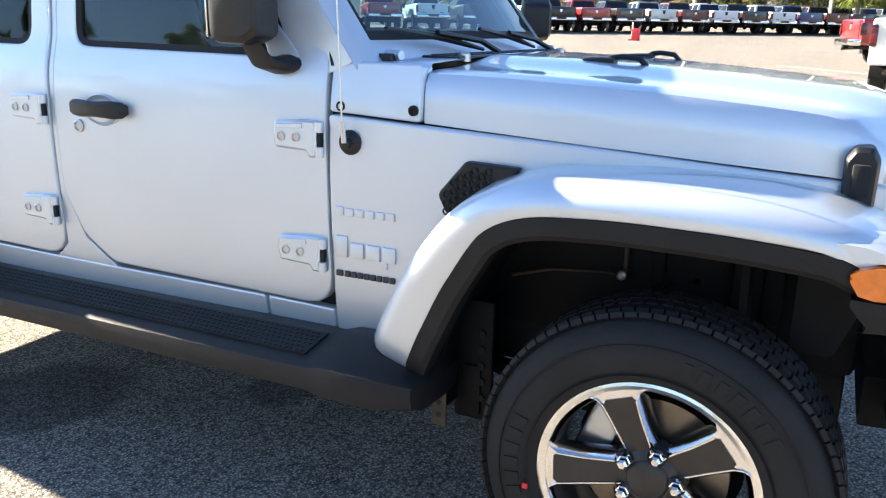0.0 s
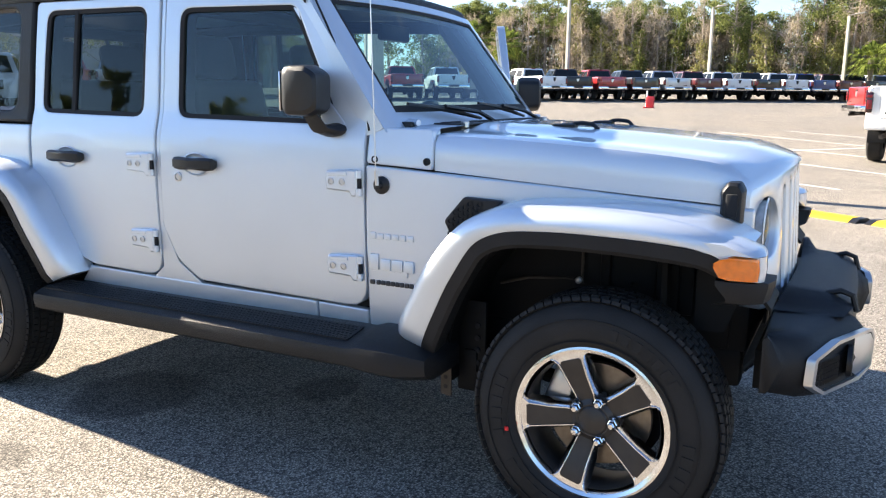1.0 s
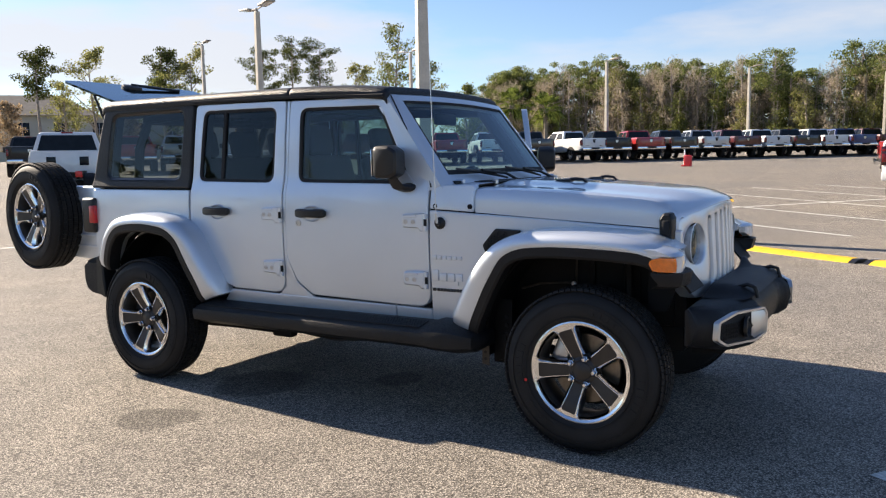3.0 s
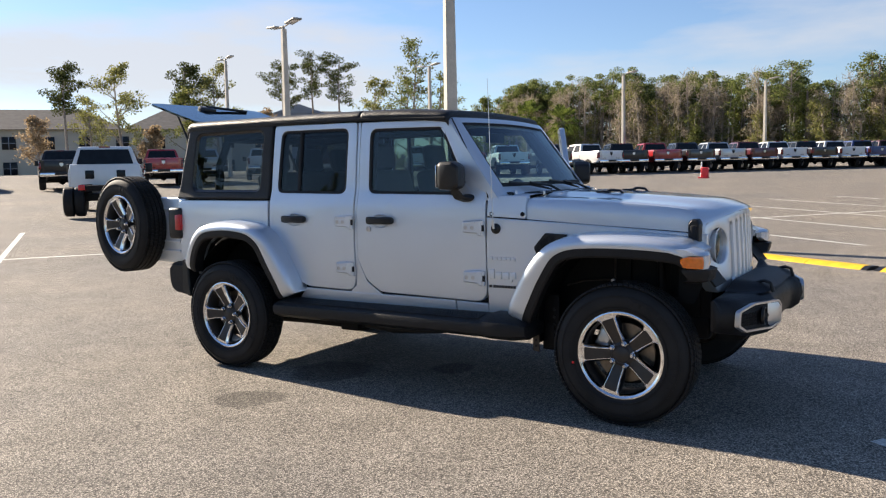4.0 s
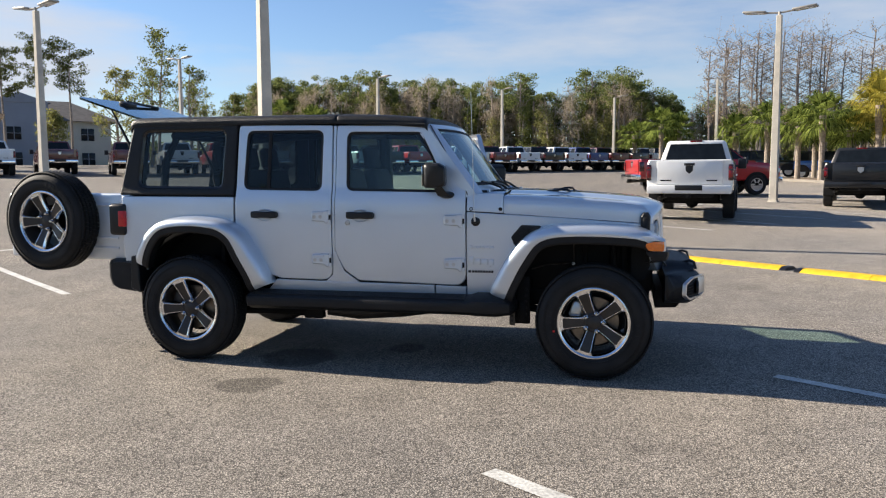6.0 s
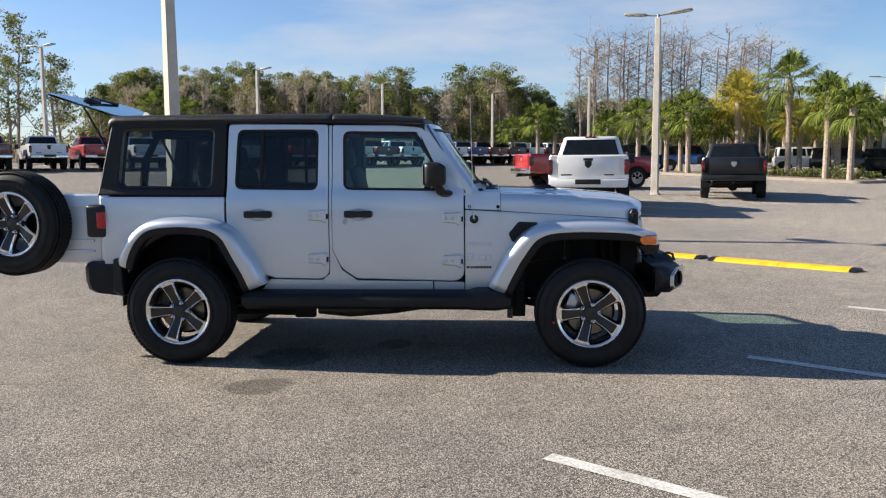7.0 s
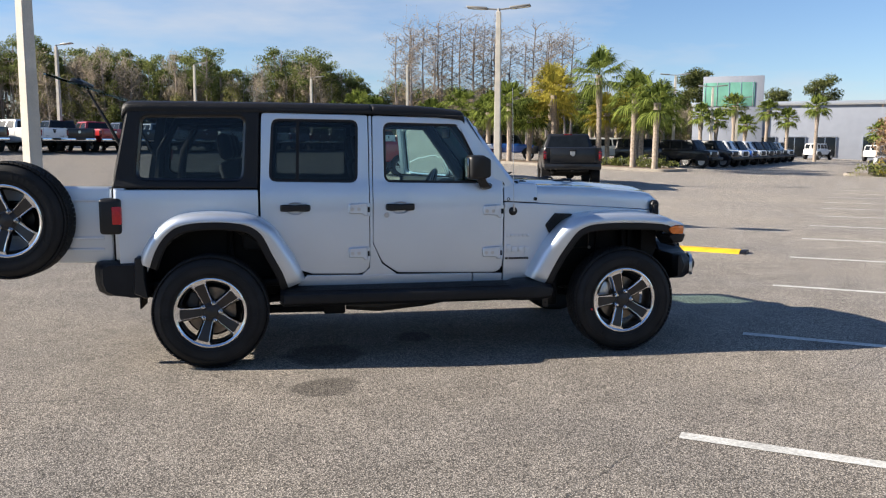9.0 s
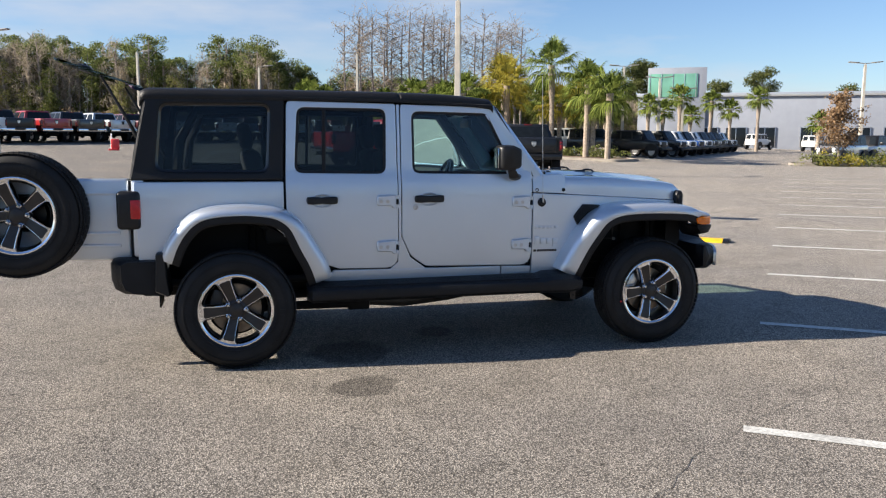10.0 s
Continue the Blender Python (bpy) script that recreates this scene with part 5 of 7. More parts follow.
# underside, wheel wells, axles
for s in (-1, 1):
    bm = B()
    box(bm, (0.86, s * 0.50, 0.37), (0.16, 0.07, 0.17), 0.015)
    part("arm_bracket", bm, UNDER, car)
    bm = B()
    tube(bm, [(0.05, s * 0.52, 0.33), (0.45, s * 0.51, 0.335), (0.86, s * 0.50, 0.33)], 0.032, 8)
    part("control_arm", bm, UNDER, car)
bm = B()
tube(bm, [(0.95, -0.44, 0.335), (1.2, -0.43, 0.325), (1.55, -0.40, 0.35), (1.9, -0.34, 0.38)], [0.035, 0.05, 0.05, 0.035], 10)
part("exhaust_pipe", bm, STEEL_DULL, car)
bm = B()
box(bm, (0.85, 0, 0.56), (2.9, 1.36, 0.05), 0.01)
part("floor_pan", bm, UNDER, car)
bm = B()
for s in (-1, 1):
    box(bm, (1.38, s * 0.42, 0.50), (4.0, 0.09, 0.13), 0.015)
for x in (-0.55, 0.5, 1.2, 2.2, 3.32):
    box(bm, (x, 0, 0.5), (0.09, 0.8, 0.09), 0.01)
part("chassis_frame", bm, UNDER, car)
# muffler box added low across the rear to block sun passing under the floor
bm = B()
box(bm, (-0.20, -0.06, 0.44), (0.25, 1.02, 0.25), 0.08, seg=4)
part("muffler", bm, UNDER, car, "dark transverse exhaust muffler")
for x in (0, 3.008):
    bm = B()
    tube(bm, [(x, -0.75, 0.395), (x, 0.75, 0.395)], 0.045, 12)
    lathe(bm, [(0.02, -0.14), (0.10, -0.1), (0.13, 0), (0.10, 0.1), (0.02, 0.14)], 16, "y", (x, 0.2 if x > 1 else 0, 0.395))
    part("axle", bm, UNDER, car)
    for s in (-1, 1):
        bm = B()
        pts = [(x + 0.055 * math.cos(t) - 0.02, s * (0.54 + 0.055 * math.sin(t)), 0.46 + 0.06 * t / 6.28) for t in np.arange(0, 6.28 * 5, 0.5)]
        tube(bm, pts, 0.009, 5)
        tube(bm, [(x + 0.13, s * 0.56, 0.40), (x + 0.12, s * 0.54, 0.92)], [0.03, 0.022], 8)
        tube(bm, [(x - 0.02, s * 0.52, 0.34), (x + (-0.75 if x > 1 else 0.75), s * 0.48, 0.47)], 0.028, 8)
        part("suspension", bm, UNDER, car)
bm = B()
box(bm, (1.45, 0.05, 0.40), (0.75, 0.34, 0.2), 0.05)
box(bm, (0.55, -0.12, 0.43), (0.9, 0.5, 0.16), 0.05)
tube(bm, [(-0.5, 0.3, 0.5), (0.4, 0.35, 0.5), (0.9, 0.28, 0.42), (2.2, 0.25, 0.42)], 0.04, 8)
tube(bm, [(0.0, 0, 0.4), (1.1, 0.05, 0.45)], 0.04, 8)
part("drivetrain", bm, UNDER, car)
for s in (-1, 1):
    for cx, nm in ((0.02, "rear_well"), (3.008, "front_well")):
        bm = B()
        loops = []
        for k in range(17):
            a = radians(-8 + 194 * k / 16) if nm == "rear_well" else radians(34 + 154 * k / 16)
            r = 0.50 if nm == "rear_well" else 0.56
            px, pz = cx + r * 1.0 * math.cos(a), 0.46 + r * math.sin(a)
            loops.append([(px, s * 0.50, pz), (px, s * 0.74, pz), (px + 0.01 * math.cos(a), s * 0.74, pz + 0.01 * math.sin(a)), (px + 0.01 * math.cos(a), s * 0.50, pz + 0.01 * math.sin(a))])
        rings(bm, loops)
        part(nm, fix(bm), UNDER, car, "black wheel arch liner")
        bm = B()
        box(bm, (cx if nm == "rear_well" else 2.84, s * 0.49, 0.80), (1.05 if nm == "rear_well" else 1.0, 0.02, 0.46), 0.005)
        part("inner_arch", bm, UNDER, car)
bm = B()
box(bm, (2.85, 0, 0.80), (1.1, 0.94, 0.5), 0.03)
part("engine_block", bm, UNDER, car)
for s in (-1, 1):
    bm = B()
    box(bm, (2.5, s * 0.66, 0.42), (0.05, 0.03, 0.14), 0.004)
    part("splash_bracket", bm, UNDER, car)

for s in (-1, 1):
    well = part("well_rib", box(B(), (2.93, s * 0.505, 0.86), (0.035, 0.03, 0.34), 0.008), UNDER, car)
    part("well_rib", box(B(), (3.20, s * 0.505, 0.84), (0.05, 0.03, 0.34), 0.01), UNDER, car)
    bm = B()
    tube(bm, [(2.55, s * 0.53, 0.71), (2.66, s * 0.54, 0.745), (2.80, s * 0.545, 0.76), (2.845, s * 0.545, 0.757)], 0.006, 6)
    part("brake_hose", bm, STEEL_DULL, car, "thin brake hose in the wheel well")
    bm = B()
    lathe(bm, [(0.012, 0), (0.012, s * 0.012), (0.006, s * 0.016), (0.0005, s * 0.016)], 10, "y", (2.848, s * 0.545, 0.757))
    part("hose_bolt", bm, SATIN, car)
    bm = B()
    tube(bm, [(2.85, s * 0.52, 0.74), (2.852, s * 0.522, 0.99)], 0.006, 6)
    part("wiring_tube", bm, STEEL_DULL, car)
    # the drilled body mount behind the front wheel
    bm = B()
    outer = [(2.418, 0.335), (2.418, 0.47), (2.458, 0.48), (2.458, 0.33)]
    rings(bm, [[(x, s * 0.735, z) for x, z in outer], [(x, s * 0.741, z) for x, z in outer]])
    mount = part("body_mount", fix(bm), STEEL_DULL, car, "drilled steel body mount")
    for z in (0.365, 0.40, 0.437):
        bm = B()
        disc(bm, 0.008, s * 0.0025, 12, "y", (2.438, s * 0.741, z))
        part("mount_hole", bm, GAP, mount)
    bm = B()
    box(bm, (2.50, s * 0.655, 0.50), (0.11, 0.02, 0.34), 0.01)
    part("splash_flap", bm, UNDER, car, "black splash flap behind the front wheel")
    for k in range(5):
        bm = B()
        lathe(bm, [(0.011, 0), (0.011, s * 0.006), (0.0005, s * 0.008)], 10, "y", (2.525, s * 0.666, 0.40 + 0.045 * k))
        part("flap_rivet", bm, GAP, car)

# seats, dash, wheel, sport bar
def seat(x, y, w, rows=1):
    bm = B()
    box(bm, (x, y, 0.86), (0.5, w, 0.16), 0.05, seg=3)
    sq = part("seat_cushion", bm, SEAT, car)
    bm = B()
    box(bm, (x - 0.27, y, 1.16), (0.14, w, 0.56), 0.05, Matrix.Rotation(radians(-14), 4, "Y"), seg=3)
    part("seat_back", bm, SEAT, car)
    for k in range(rows):
        yy = y + (k - (rows - 1) / 2) * w / max(rows, 1)
        bm = B()
        box(bm, (x - 0.36, yy, 1.53), (0.09, 0.25, 0.19), 0.04, Matrix.Rotation(radians(-10), 4, "Y"), seg=3)
        tube(bm, [(x - 0.34, yy - 0.06, 1.38), (x - 0.36, yy - 0.06, 1.5)], 0.007, 6)
        tube(bm, [(x - 0.34, yy + 0.06, 1.38), (x - 0.36, yy + 0.06, 1.5)], 0.007, 6)
        part("head_restraint", bm, SEAT, car, "black head restraint")


seat(1.42, -0.36, 0.5)
seat(1.42, 0.36, 0.5)
seat(0.45, 0.0, 1.2, 3)
bm = B()
box(bm, (2.02, 0, 1.12), (0.34, 1.36, 0.26), 0.06, seg=3)
box(bm, (1.86, 0.37, 1.22), (0.16, 0.34, 0.1), 0.04, seg=3)
box(bm, (1.6, 0, 0.86), (0.9, 0.24, 0.3), 0.04)
part("dashboard", bm, BLACK_PLASTIC, car)
bm = B()
m = Matrix.Translation((1.70, 0.37, 1.17)) @ Matrix.Rotation(radians(-65), 4, "Y")
pts = [m @ Vector((0.185 * math.cos(t), 0.185 * math.sin(t), 0)) for t in np.linspace(0, 2 * math.pi, 29)]
tube(bm, pts, 0.016, 8)
for t in (0.0, 2.1, 4.2):
    tube(bm, [m @ Vector((0, 0, -0.02)), m @ Vector((0.18 * math.cos(t), 0.18 * math.sin(t), 0))], 0.018, 6)
tube(bm, [m @ Vector((0, 0, 0.0)), m @ Vector((0, 0, -0.2))], 0.045, 8)
part("steering_wheel", bm, BLACK_PLASTIC, car)
for s in (-1, 1):
    bm = B()
    tube(bm, [(-0.40, s * 0.58, 0.95), (-0.33, s * 0.58, 1.5), (-0.22, s * 0.58, 1.70), (0.4, s * 0.585, 1.735), (1.1, s * 0.585, 1.73), (1.72, s * 0.58, 1.71)], 0.032, 8)
    tube(bm, [(1.08, s * 0.60, 0.9), (1.09, s * 0.59, 1.4), (1.10, s * 0.585, 1.73)], 0.036, 8)
    part("sport_bar", bm, SEAT, car, "padded black sport bar")
bm = B()
tube(bm, [(1.1, -0.585, 1.73), (1.1, 0.585, 1.73)], 0.034, 8)
tube(bm, [(-0.25, -0.58, 1.70), (-0.25, 0.58, 1.70)], 0.03, 8)
part("sport_bar_cross", bm, SEAT, car)
for s in (-1, 1):
    bm = B()
    tube(bm, [(2.10, s * 0.635, 1.20), (1.93, s * 0.625, 1.46), (1.72, s * 0.60, 1.735), (1.60, s * 0.59, 1.75)], [0.05, 0.048, 0.045, 0.03], 8)
    part("pillar_trim", bm, BLACK_PLASTIC, car, "black inner pillar trim")
    bm = B()
    tube(bm, [(1.125, s * 0.66, 0.8), (1.125, s * 0.655, 1.25), (1.125, s * 0.615, 1.74)], 0.04, 8)
    part("pillar_trim", bm, BLACK_PLASTIC, car, "black inner pillar trim")
bm = B()
box(bm, (1.80, -0.02, 1.64), (0.03, 0.24, 0.07), 0.012)
part("cabin_mirror", bm, BLACK_PLASTIC, car)
bm = B()
box(bm, (2.12, -0.15, 1.268), (0.2, 0.42, 0.004), 0, Matrix.Rotation(radians(4), 4, "Z"))
box(bm, (2.10, 0.25, 1.266), (0.16, 0.3, 0.004), 0, Matrix.Rotation(radians(-9), 4, "Z"))
part("dash_papers", bm, WHITE_CARD, car, "white papers on the dash")

# small fittings
def side_dot(name, s, x, z, prof, mat, n=18, label="", w=None):
    bm = B()
    ww = half_width(x, z) if w is None else w
    lathe(bm, [(r, s * o) for r, o in prof], n, "y", (x, s * ww, z))
    return part(name, bm, mat, car, label)


for s in (-1, 1):
    for x in (2.142, 2.350):
        side_dot("cowl_bolt", s, x, 1.1505, [(0.013, -0.004), (0.013, 0.004), (0.009, 0.006), (0.007, 0.001), (0.0005, 0.001)], GAP, w=0.728)
side_dot("antenna_base", -1, 2.176, 1.062, [(0.032, -0.002), (0.032, 0.005), (0.026, 0.010), (0.014, 0.014), (0.012, 0.03), (0.0005, 0.032)], BLACK_PLASTIC, 24, "black rubber antenna base")
bm = B()
tube(bm, [(2.176, -0.77, 1.064), (2.172, -0.772, 1.115)], 0.007, 8)
tube(bm, [(2.172, -0.772, 1.115), (2.150, -0.775, 1.96)], [0.0025, 0.0015], 6)
part("antenna", bm, SATIN, car, "thin whip antenna")


# badge marks as plain bars, cut to the length of each word
def badge(name, x0, z0, bars, h, mat, lift=0.005):
    x = x0
    for wd, gap, hh in bars:
        zc = z0 + hh * h / 2
        ww = half_width(x + wd / 2, zc)
        bm = B()
        box(bm, (x + wd / 2, -(ww + lift / 2), zc), (wd, lift + 0.004, hh * h), min(0.0025, wd * 0.3))
        part(name, bm, mat, car, "raised badge mark")
        x += wd + gap


badge("badge_upper", 2.126, 0.868, [(0.026, 0.006, 1.15), (0.025, 0.006, 1.0), (0.024, 0.006, 1.0), (0.025, 0.006, 1.0), (0.024, 0.006, 1.0), (0.025, 0, 1.0)], 0.021, SILVER, lift=0.003)
badge("badge_main", 2.126, 0.755, [(0.036, 0.008, 1.0), (0.041, 0.008, 0.72), (0.041, 0.008, 0.72), (0.038, 0.0, 0.72)], 0.058, SILVER, lift=0.006)
badge("badge_main_tail", 2.269, 0.736, [(0.012, 0.0, 1.0)], 0.024, SILVER, lift=0.006)
for s in (-1, 1):
    # added black strip draws the dark gap between door frame and windscreen pillar
    bm = B()
    tube(bm, [(x, s * (half_width(x, z) - 0.004), z) for x, z in ((1.832, 1.748), (1.93, 1.585), (2.03, 1.42), (2.09, 1.315), (2.112, 1.25))], 0.004, 6)
    part("pillar_gap_strip", bm, GAP, car, "thin black strip drawn for the door gap")
badge("badge_lower", 2.122, 0.699, [(0.020, 0.007, 1.0)] + [(0.0165, 0.003, 1.0)] * 8, 0.0165, DARK_LETTER, lift=0.004)


# ---- markings, humps and poles ----
def ground_strip(name, p0, p1, w, mat, label, category, lift=0.004, group="parking bay lines"):
    """A painted line on the ground, following its slope."""
    p0, p1 = Vector(p0), Vector(p1)
    d = (p1 - p0).normalized()
    nrm = Vector((-d.y, d.x)) * w / 2
    k = max(2, int((p1 - p0).length / 0.5))
    verts, faces = [], []
    for i in range(k + 1):
        p = p0.lerp(p1, i / k)
        j = 0.006 * math.sin(i * 2.3)
        for q in (p + nrm * (1 + j), p - nrm * (1 - j)):
            verts.append(on_ground(q.x, q.y, lift))
        if i:
            faces.append((2 * i - 2, 2 * i - 1, 2 * i + 1, 2 * i))
    return tagged(raw(name, verts, faces, mat), label, category, group, "structure")


BAY, ALONG = Vector((0.606, 0.796)), Vector((0.82, -0.572))
for k in range(0, 18):
    a = Vector((2.594, -2.66)) + BAY * 2.7 * k
    length = 5.2
    ground_strip("bay_line", a, a + ALONG * length, 0.10, LINE_PAINT, "faded white painted parking bay line", "road marking")

for k in range(-2, 9):
    a = Vector((-7.36, 4.68)) + BAY * 2.7 * k
    ground_strip("bay_line", a - ALONG * 5.2, a - ALONG * 0.06, 0.10, LINE_PAINT, "faded white painted parking bay line", "road marking")
    if k not in (1, 2, 3):
        ground_strip("bay_line", a + ALONG * 0.06, a + ALONG * 5.2, 0.10, LINE_PAINT, "faded white painted parking bay line", "road marking")
ground_strip("bay_spine", Vector((-7.36, 4.68)) - BAY * 5.4, Vector((-7.36, 4.68)) + BAY * 21.6, 0.10, LINE_PAINT, "faded white painted line between bay rows", "road marking")


def light_pole(x, y, h, turn, w=0.25, heads=2):
    """A square tapering concrete pole with flat lamp heads on a cross arm."""
    p = thing("light_pole", "tall square concrete light pole with flat lamp heads", "light pole", "light poles", at=on_ground(x, y), turn=turn)
    bm = B()
    loops = []
    for z, k in ((-0.3, 1.0), (h * 0.5, 0.84), (h - 0.02, 0.66), (h, 0.6)):
        r = w / 2 * k
        c = 0.12 * r
        loops.append([(sx * (r - (c if e else 0)), sy * (r - (0 if e else c)), z) for sx, sy, e in ((-1, -1, 0), (-1, -1, 1), (1, -1, 1), (1, -1, 0), (1, 1, 0), (1, 1, 1), (-1, 1, 1), (-1, 1, 0))])
    rings(bm, loops)
    part("pole", fix(bm), CONCRETE, p, smooth=0)
    bm = B()
    box(bm, (0, 0, 0.0), (w * 1.25, w * 1.25, 0.1), 0.02)
    part("base_plate", bm, CONCRETE, p)
    bm = B()
    tube(bm, [(0, 0, h - 0.12), (0, 0, h + 0.12)], 0.05, 8)
    for s in ((-1, 1) if heads == 2 else (1,)):
        tube(bm, [(0, 0, h + 0.08), (s * 0.45, 0, h + 0.12)], 0.03, 6)
    part("arm", bm, LAMP_GREY, p)
    for s in ((-1, 1) if heads == 2 else (1,)):
        bm = B()
        box(bm, (s * 0.82, 0, h + 0.17), (0.78, 0.36, 0.07), 0.02, Matrix.Rotation(radians(-5 * s), 4, "Y"))
        hd = part("lamp_head", bm, LAMP_GREY, p)
        bm = B()
        box(bm, (s * 0.82, 0, h + 0.128), (0.6, 0.28, 0.012), 0.003, Matrix.Rotation(radians(-5 * s), 4, "Y"))
        part("lamp_lens", bm, CLEAR_LENS, hd)
    return p


for x, y, h, hd in ((-4.13, 9.32, 6.3, 2), (8.25, 24.0, 6.45, 2), (-17.0, 18.55, 6.4, 2), (-38.8, 36.4, 8.2, 2), (-27.5, 45.5, 7.7, 2), (-14.9, 51.5, 6.8, 1), (-7.9, 66.5, 7.0, 1), (2.0, 67.2, 6.3, 1), (10.7, 67.8, 7.9, 2),
                    (31.4, 56.4, 7.0, 2), (36.4, 59.4, 6.4, 2), (40.7, 62.7, 5.7, 2), (46.3, 46.3, 7.2, 2)):
    light_pole(x, y, h, -40 if x == -4.13 else -22, 0.26, hd)

# hairline cracks and a sealed seam in the asphalt
CRACK = material("crack_filler", (0.075, 0.07, 0.063), rough=0.9, var=0.4, scale=12)
crack_rng = random.Random(5)


def crack(p0, p1, w, wander):
    p0, p1 = Vector(p0), Vector(p1)
    d = (p1 - p0).normalized()
    nrm = Vector((-d.y, d.x))
    k = int((p1 - p0).length / 0.12)
    verts, faces, off = [], [], 0.0
    for i in range(k + 1):
        off = off * 0.92 + crack_rng.gauss(0, wander)
        p = p0.lerp(p1, i / k) + nrm * off
        ww = w * crack_rng.uniform(0.3, 1.0)
        verts += [on_ground(p.x + nrm.x * ww, p.y + nrm.y * ww, 0.003), on_ground(p.x - nrm.x * ww, p.y - nrm.y * ww, 0.003)]
        if i:
            faces.append((2 * i - 2, 2 * i - 1, 2 * i + 1, 2 * i))
    tagged(raw("crack", verts, faces, CRACK), "thin dark crack in the asphalt", "crack", "cracks in the asphalt", "structure")


crack((0.2, -4.2), (4.6, -1.5), 0.0026, 0.018)
crack((-4.8, -1.2), (-0.6, -1.5), 0.004, 0.02)
crack((-9.0, 1.4), (-1.6, -0.6), 0.005, 0.02)
crack((4.6, -1.5), (9.0, 2.2), 0.004, 0.02)
crack((1.0, -3.2), (1.5, -5.5), 0.0016, 0.015)


# curved tyre scuffs on the asphalt, where its colour ramps brighter
SCUFF = material("tyre_scuff", (0.16, 0.145, 0.125), rough=0.85, var=0.45, scale=4, fine=0.35, bscale=25)


def scuff(points, w):
    verts, faces = [], []
    ctrl = [Vector(p) for p in points]
    line = []
    for i in range(25):
        t = i / 24
        line.append(ctrl[0] * (1 - t) ** 2 + ctrl[1] * 2 * t * (1 - t) + ctrl[2] * t * t)
    for i, p in enumerate(line):
        d = (line[min(24, i + 1)] - line[max(0, i - 1)]).normalized()
        nrm = Vector((-d.y, d.x)) * w * (0.25 + 0.75 * math.sin(math.pi * i / 24)) * crack_rng.uniform(0.7, 1.0)
        verts += [on_ground(p.x + nrm.x, p.y + nrm.y, 0.0025), on_ground(p.x - nrm.x, p.y - nrm.y, 0.0025)]
        if i:
            faces.append((2 * i - 2, 2 * i - 1, 2 * i + 1, 2 * i))
    tagged(raw("tyre_scuff", verts, faces, SCUFF), "curved dark tyre scuff on the asphalt", "tyre mark", "tyre scuffs", "structure")


scuff([(4.6, 3.7), (5.6, 2.6), (7.4, 2.3)], 0.016)
scuff([(5.1, 4.2), (6.1, 3.1), (7.9, 2.9)], 0.02)
scuff([(6.6, 6.4), (8.6, 6.0), (11.5, 9.5)], 0.018)
scuff([(7.1, 5.9), (9.2, 5.5), (12.2, 9.0)], 0.014)


# ---- other vehicles on the lot ----
def simple_wheel(parent, x, y, r, w, s):
    bm = B()
    lathe(bm, [(r * 0.62, s * w), (r * 0.9, s * w), (r * 0.985, s * (w - 0.03)), (r, s * (w - 0.06)), (r, 0.02), (r * 0.9, 0.0), (r * 0.4, 0.0)], 28)
    wh = part("wheel", bm, RUBBER, parent)
    wh.location = (x, y, r)
    bm = B()
    lathe(bm, [(r * 0.64, s * (w - 0.005)), (r * 0.58, s * (w - 0.01)), (r * 0.55, s * (w - 0.05)), (r * 0.2, s * (w - 0.03)), (0.001, s * (w - 0.02))], 20)
    for k in range(6):
        a = k * math.pi / 3
        box(bm, (r * 0.38 * math.cos(a), s * (w - 0.03), r * 0.38 * math.sin(a)), (r * 0.4, 0.03, r * 0.16), 0.0, Matrix.Rotation(-a, 4, "Y"))
    part("rim", bm, SATIN, wh)


def quad(bm, pts):
    return bm.faces.new([bm.verts.new(p) for p in pts])


def cab_shell(parent, paint, x0, x1, z0, z1, rear_in, front_in, hw0, hw1, split):
    """A cab: pillars and roof in body colour, dark glass set in as slabs. Returns nothing."""
    def pt(u, v, k, out=0.0):
        # u along the length 0..1, v height 0..1, k side -1..1
        xa, xb = x0 + rear_in * v, x1 - front_in * v
        hw = hw0 + (hw1 - hw0) * v + out
        return Vector((xa + (xb - xa) * u, k * hw, z0 + (z1 - z0) * v))
    bm = B()
    loops = []
    for v, kk in ((0, 1.0), (0.5, 1.0), (0.9, 1.0), (0.97, 0.975), (1.0, 0.92)):
        lp = []
        for u, k in ((0.0, -0.9), (0.03, -1), (0.5, -1), (0.97, -1), (1.0, -0.9), (1.03, 0), (1.0, 0.9), (0.97, 1), (0.5, 1), (0.03, 1), (0.0, 0.9), (-0.02, 0)):
            p = pt(0.5 + (u - 0.5) * kk, v, k * kk)
            lp.append(p)
        loops.append(lp)
    rings(bm, loops)
    part("cab", fix(bm), paint, parent)
    for k in (-1, 1):
        for a, b, c, d in split:
            bm = B()
            quad(bm, [pt(a, 0.14, k, 0.006), pt(b, 0.14, k, 0.006), pt(d, 0.84, k, 0.006), pt(c, 0.84, k, 0.006)])
            part("side_window", fix(bm), WINDOW_DARK, parent)
    for u, nm, e in ((0.0, "rear_window", -0.035), (1.0, "windscreen", 0.04)):
        bm = B()
        row = []
        for v in (0.12, 0.86):
            row.append([pt(u, v, k) + Vector((e + (0.012 if e > 0 else -0.012) * (1 - k * k), 0, 0)) for k in (-0.86, -0.4, 0, 0.4, 0.86)])
        vs = [[bm.verts.new(p) for p in r] for r in row]
        for i in range(4):
            bm.faces.new((vs[0][i], vs[0][i + 1], vs[1][i + 1], vs[1][i]))
        part(nm, fix(bm), WINDOW_DARK, parent)


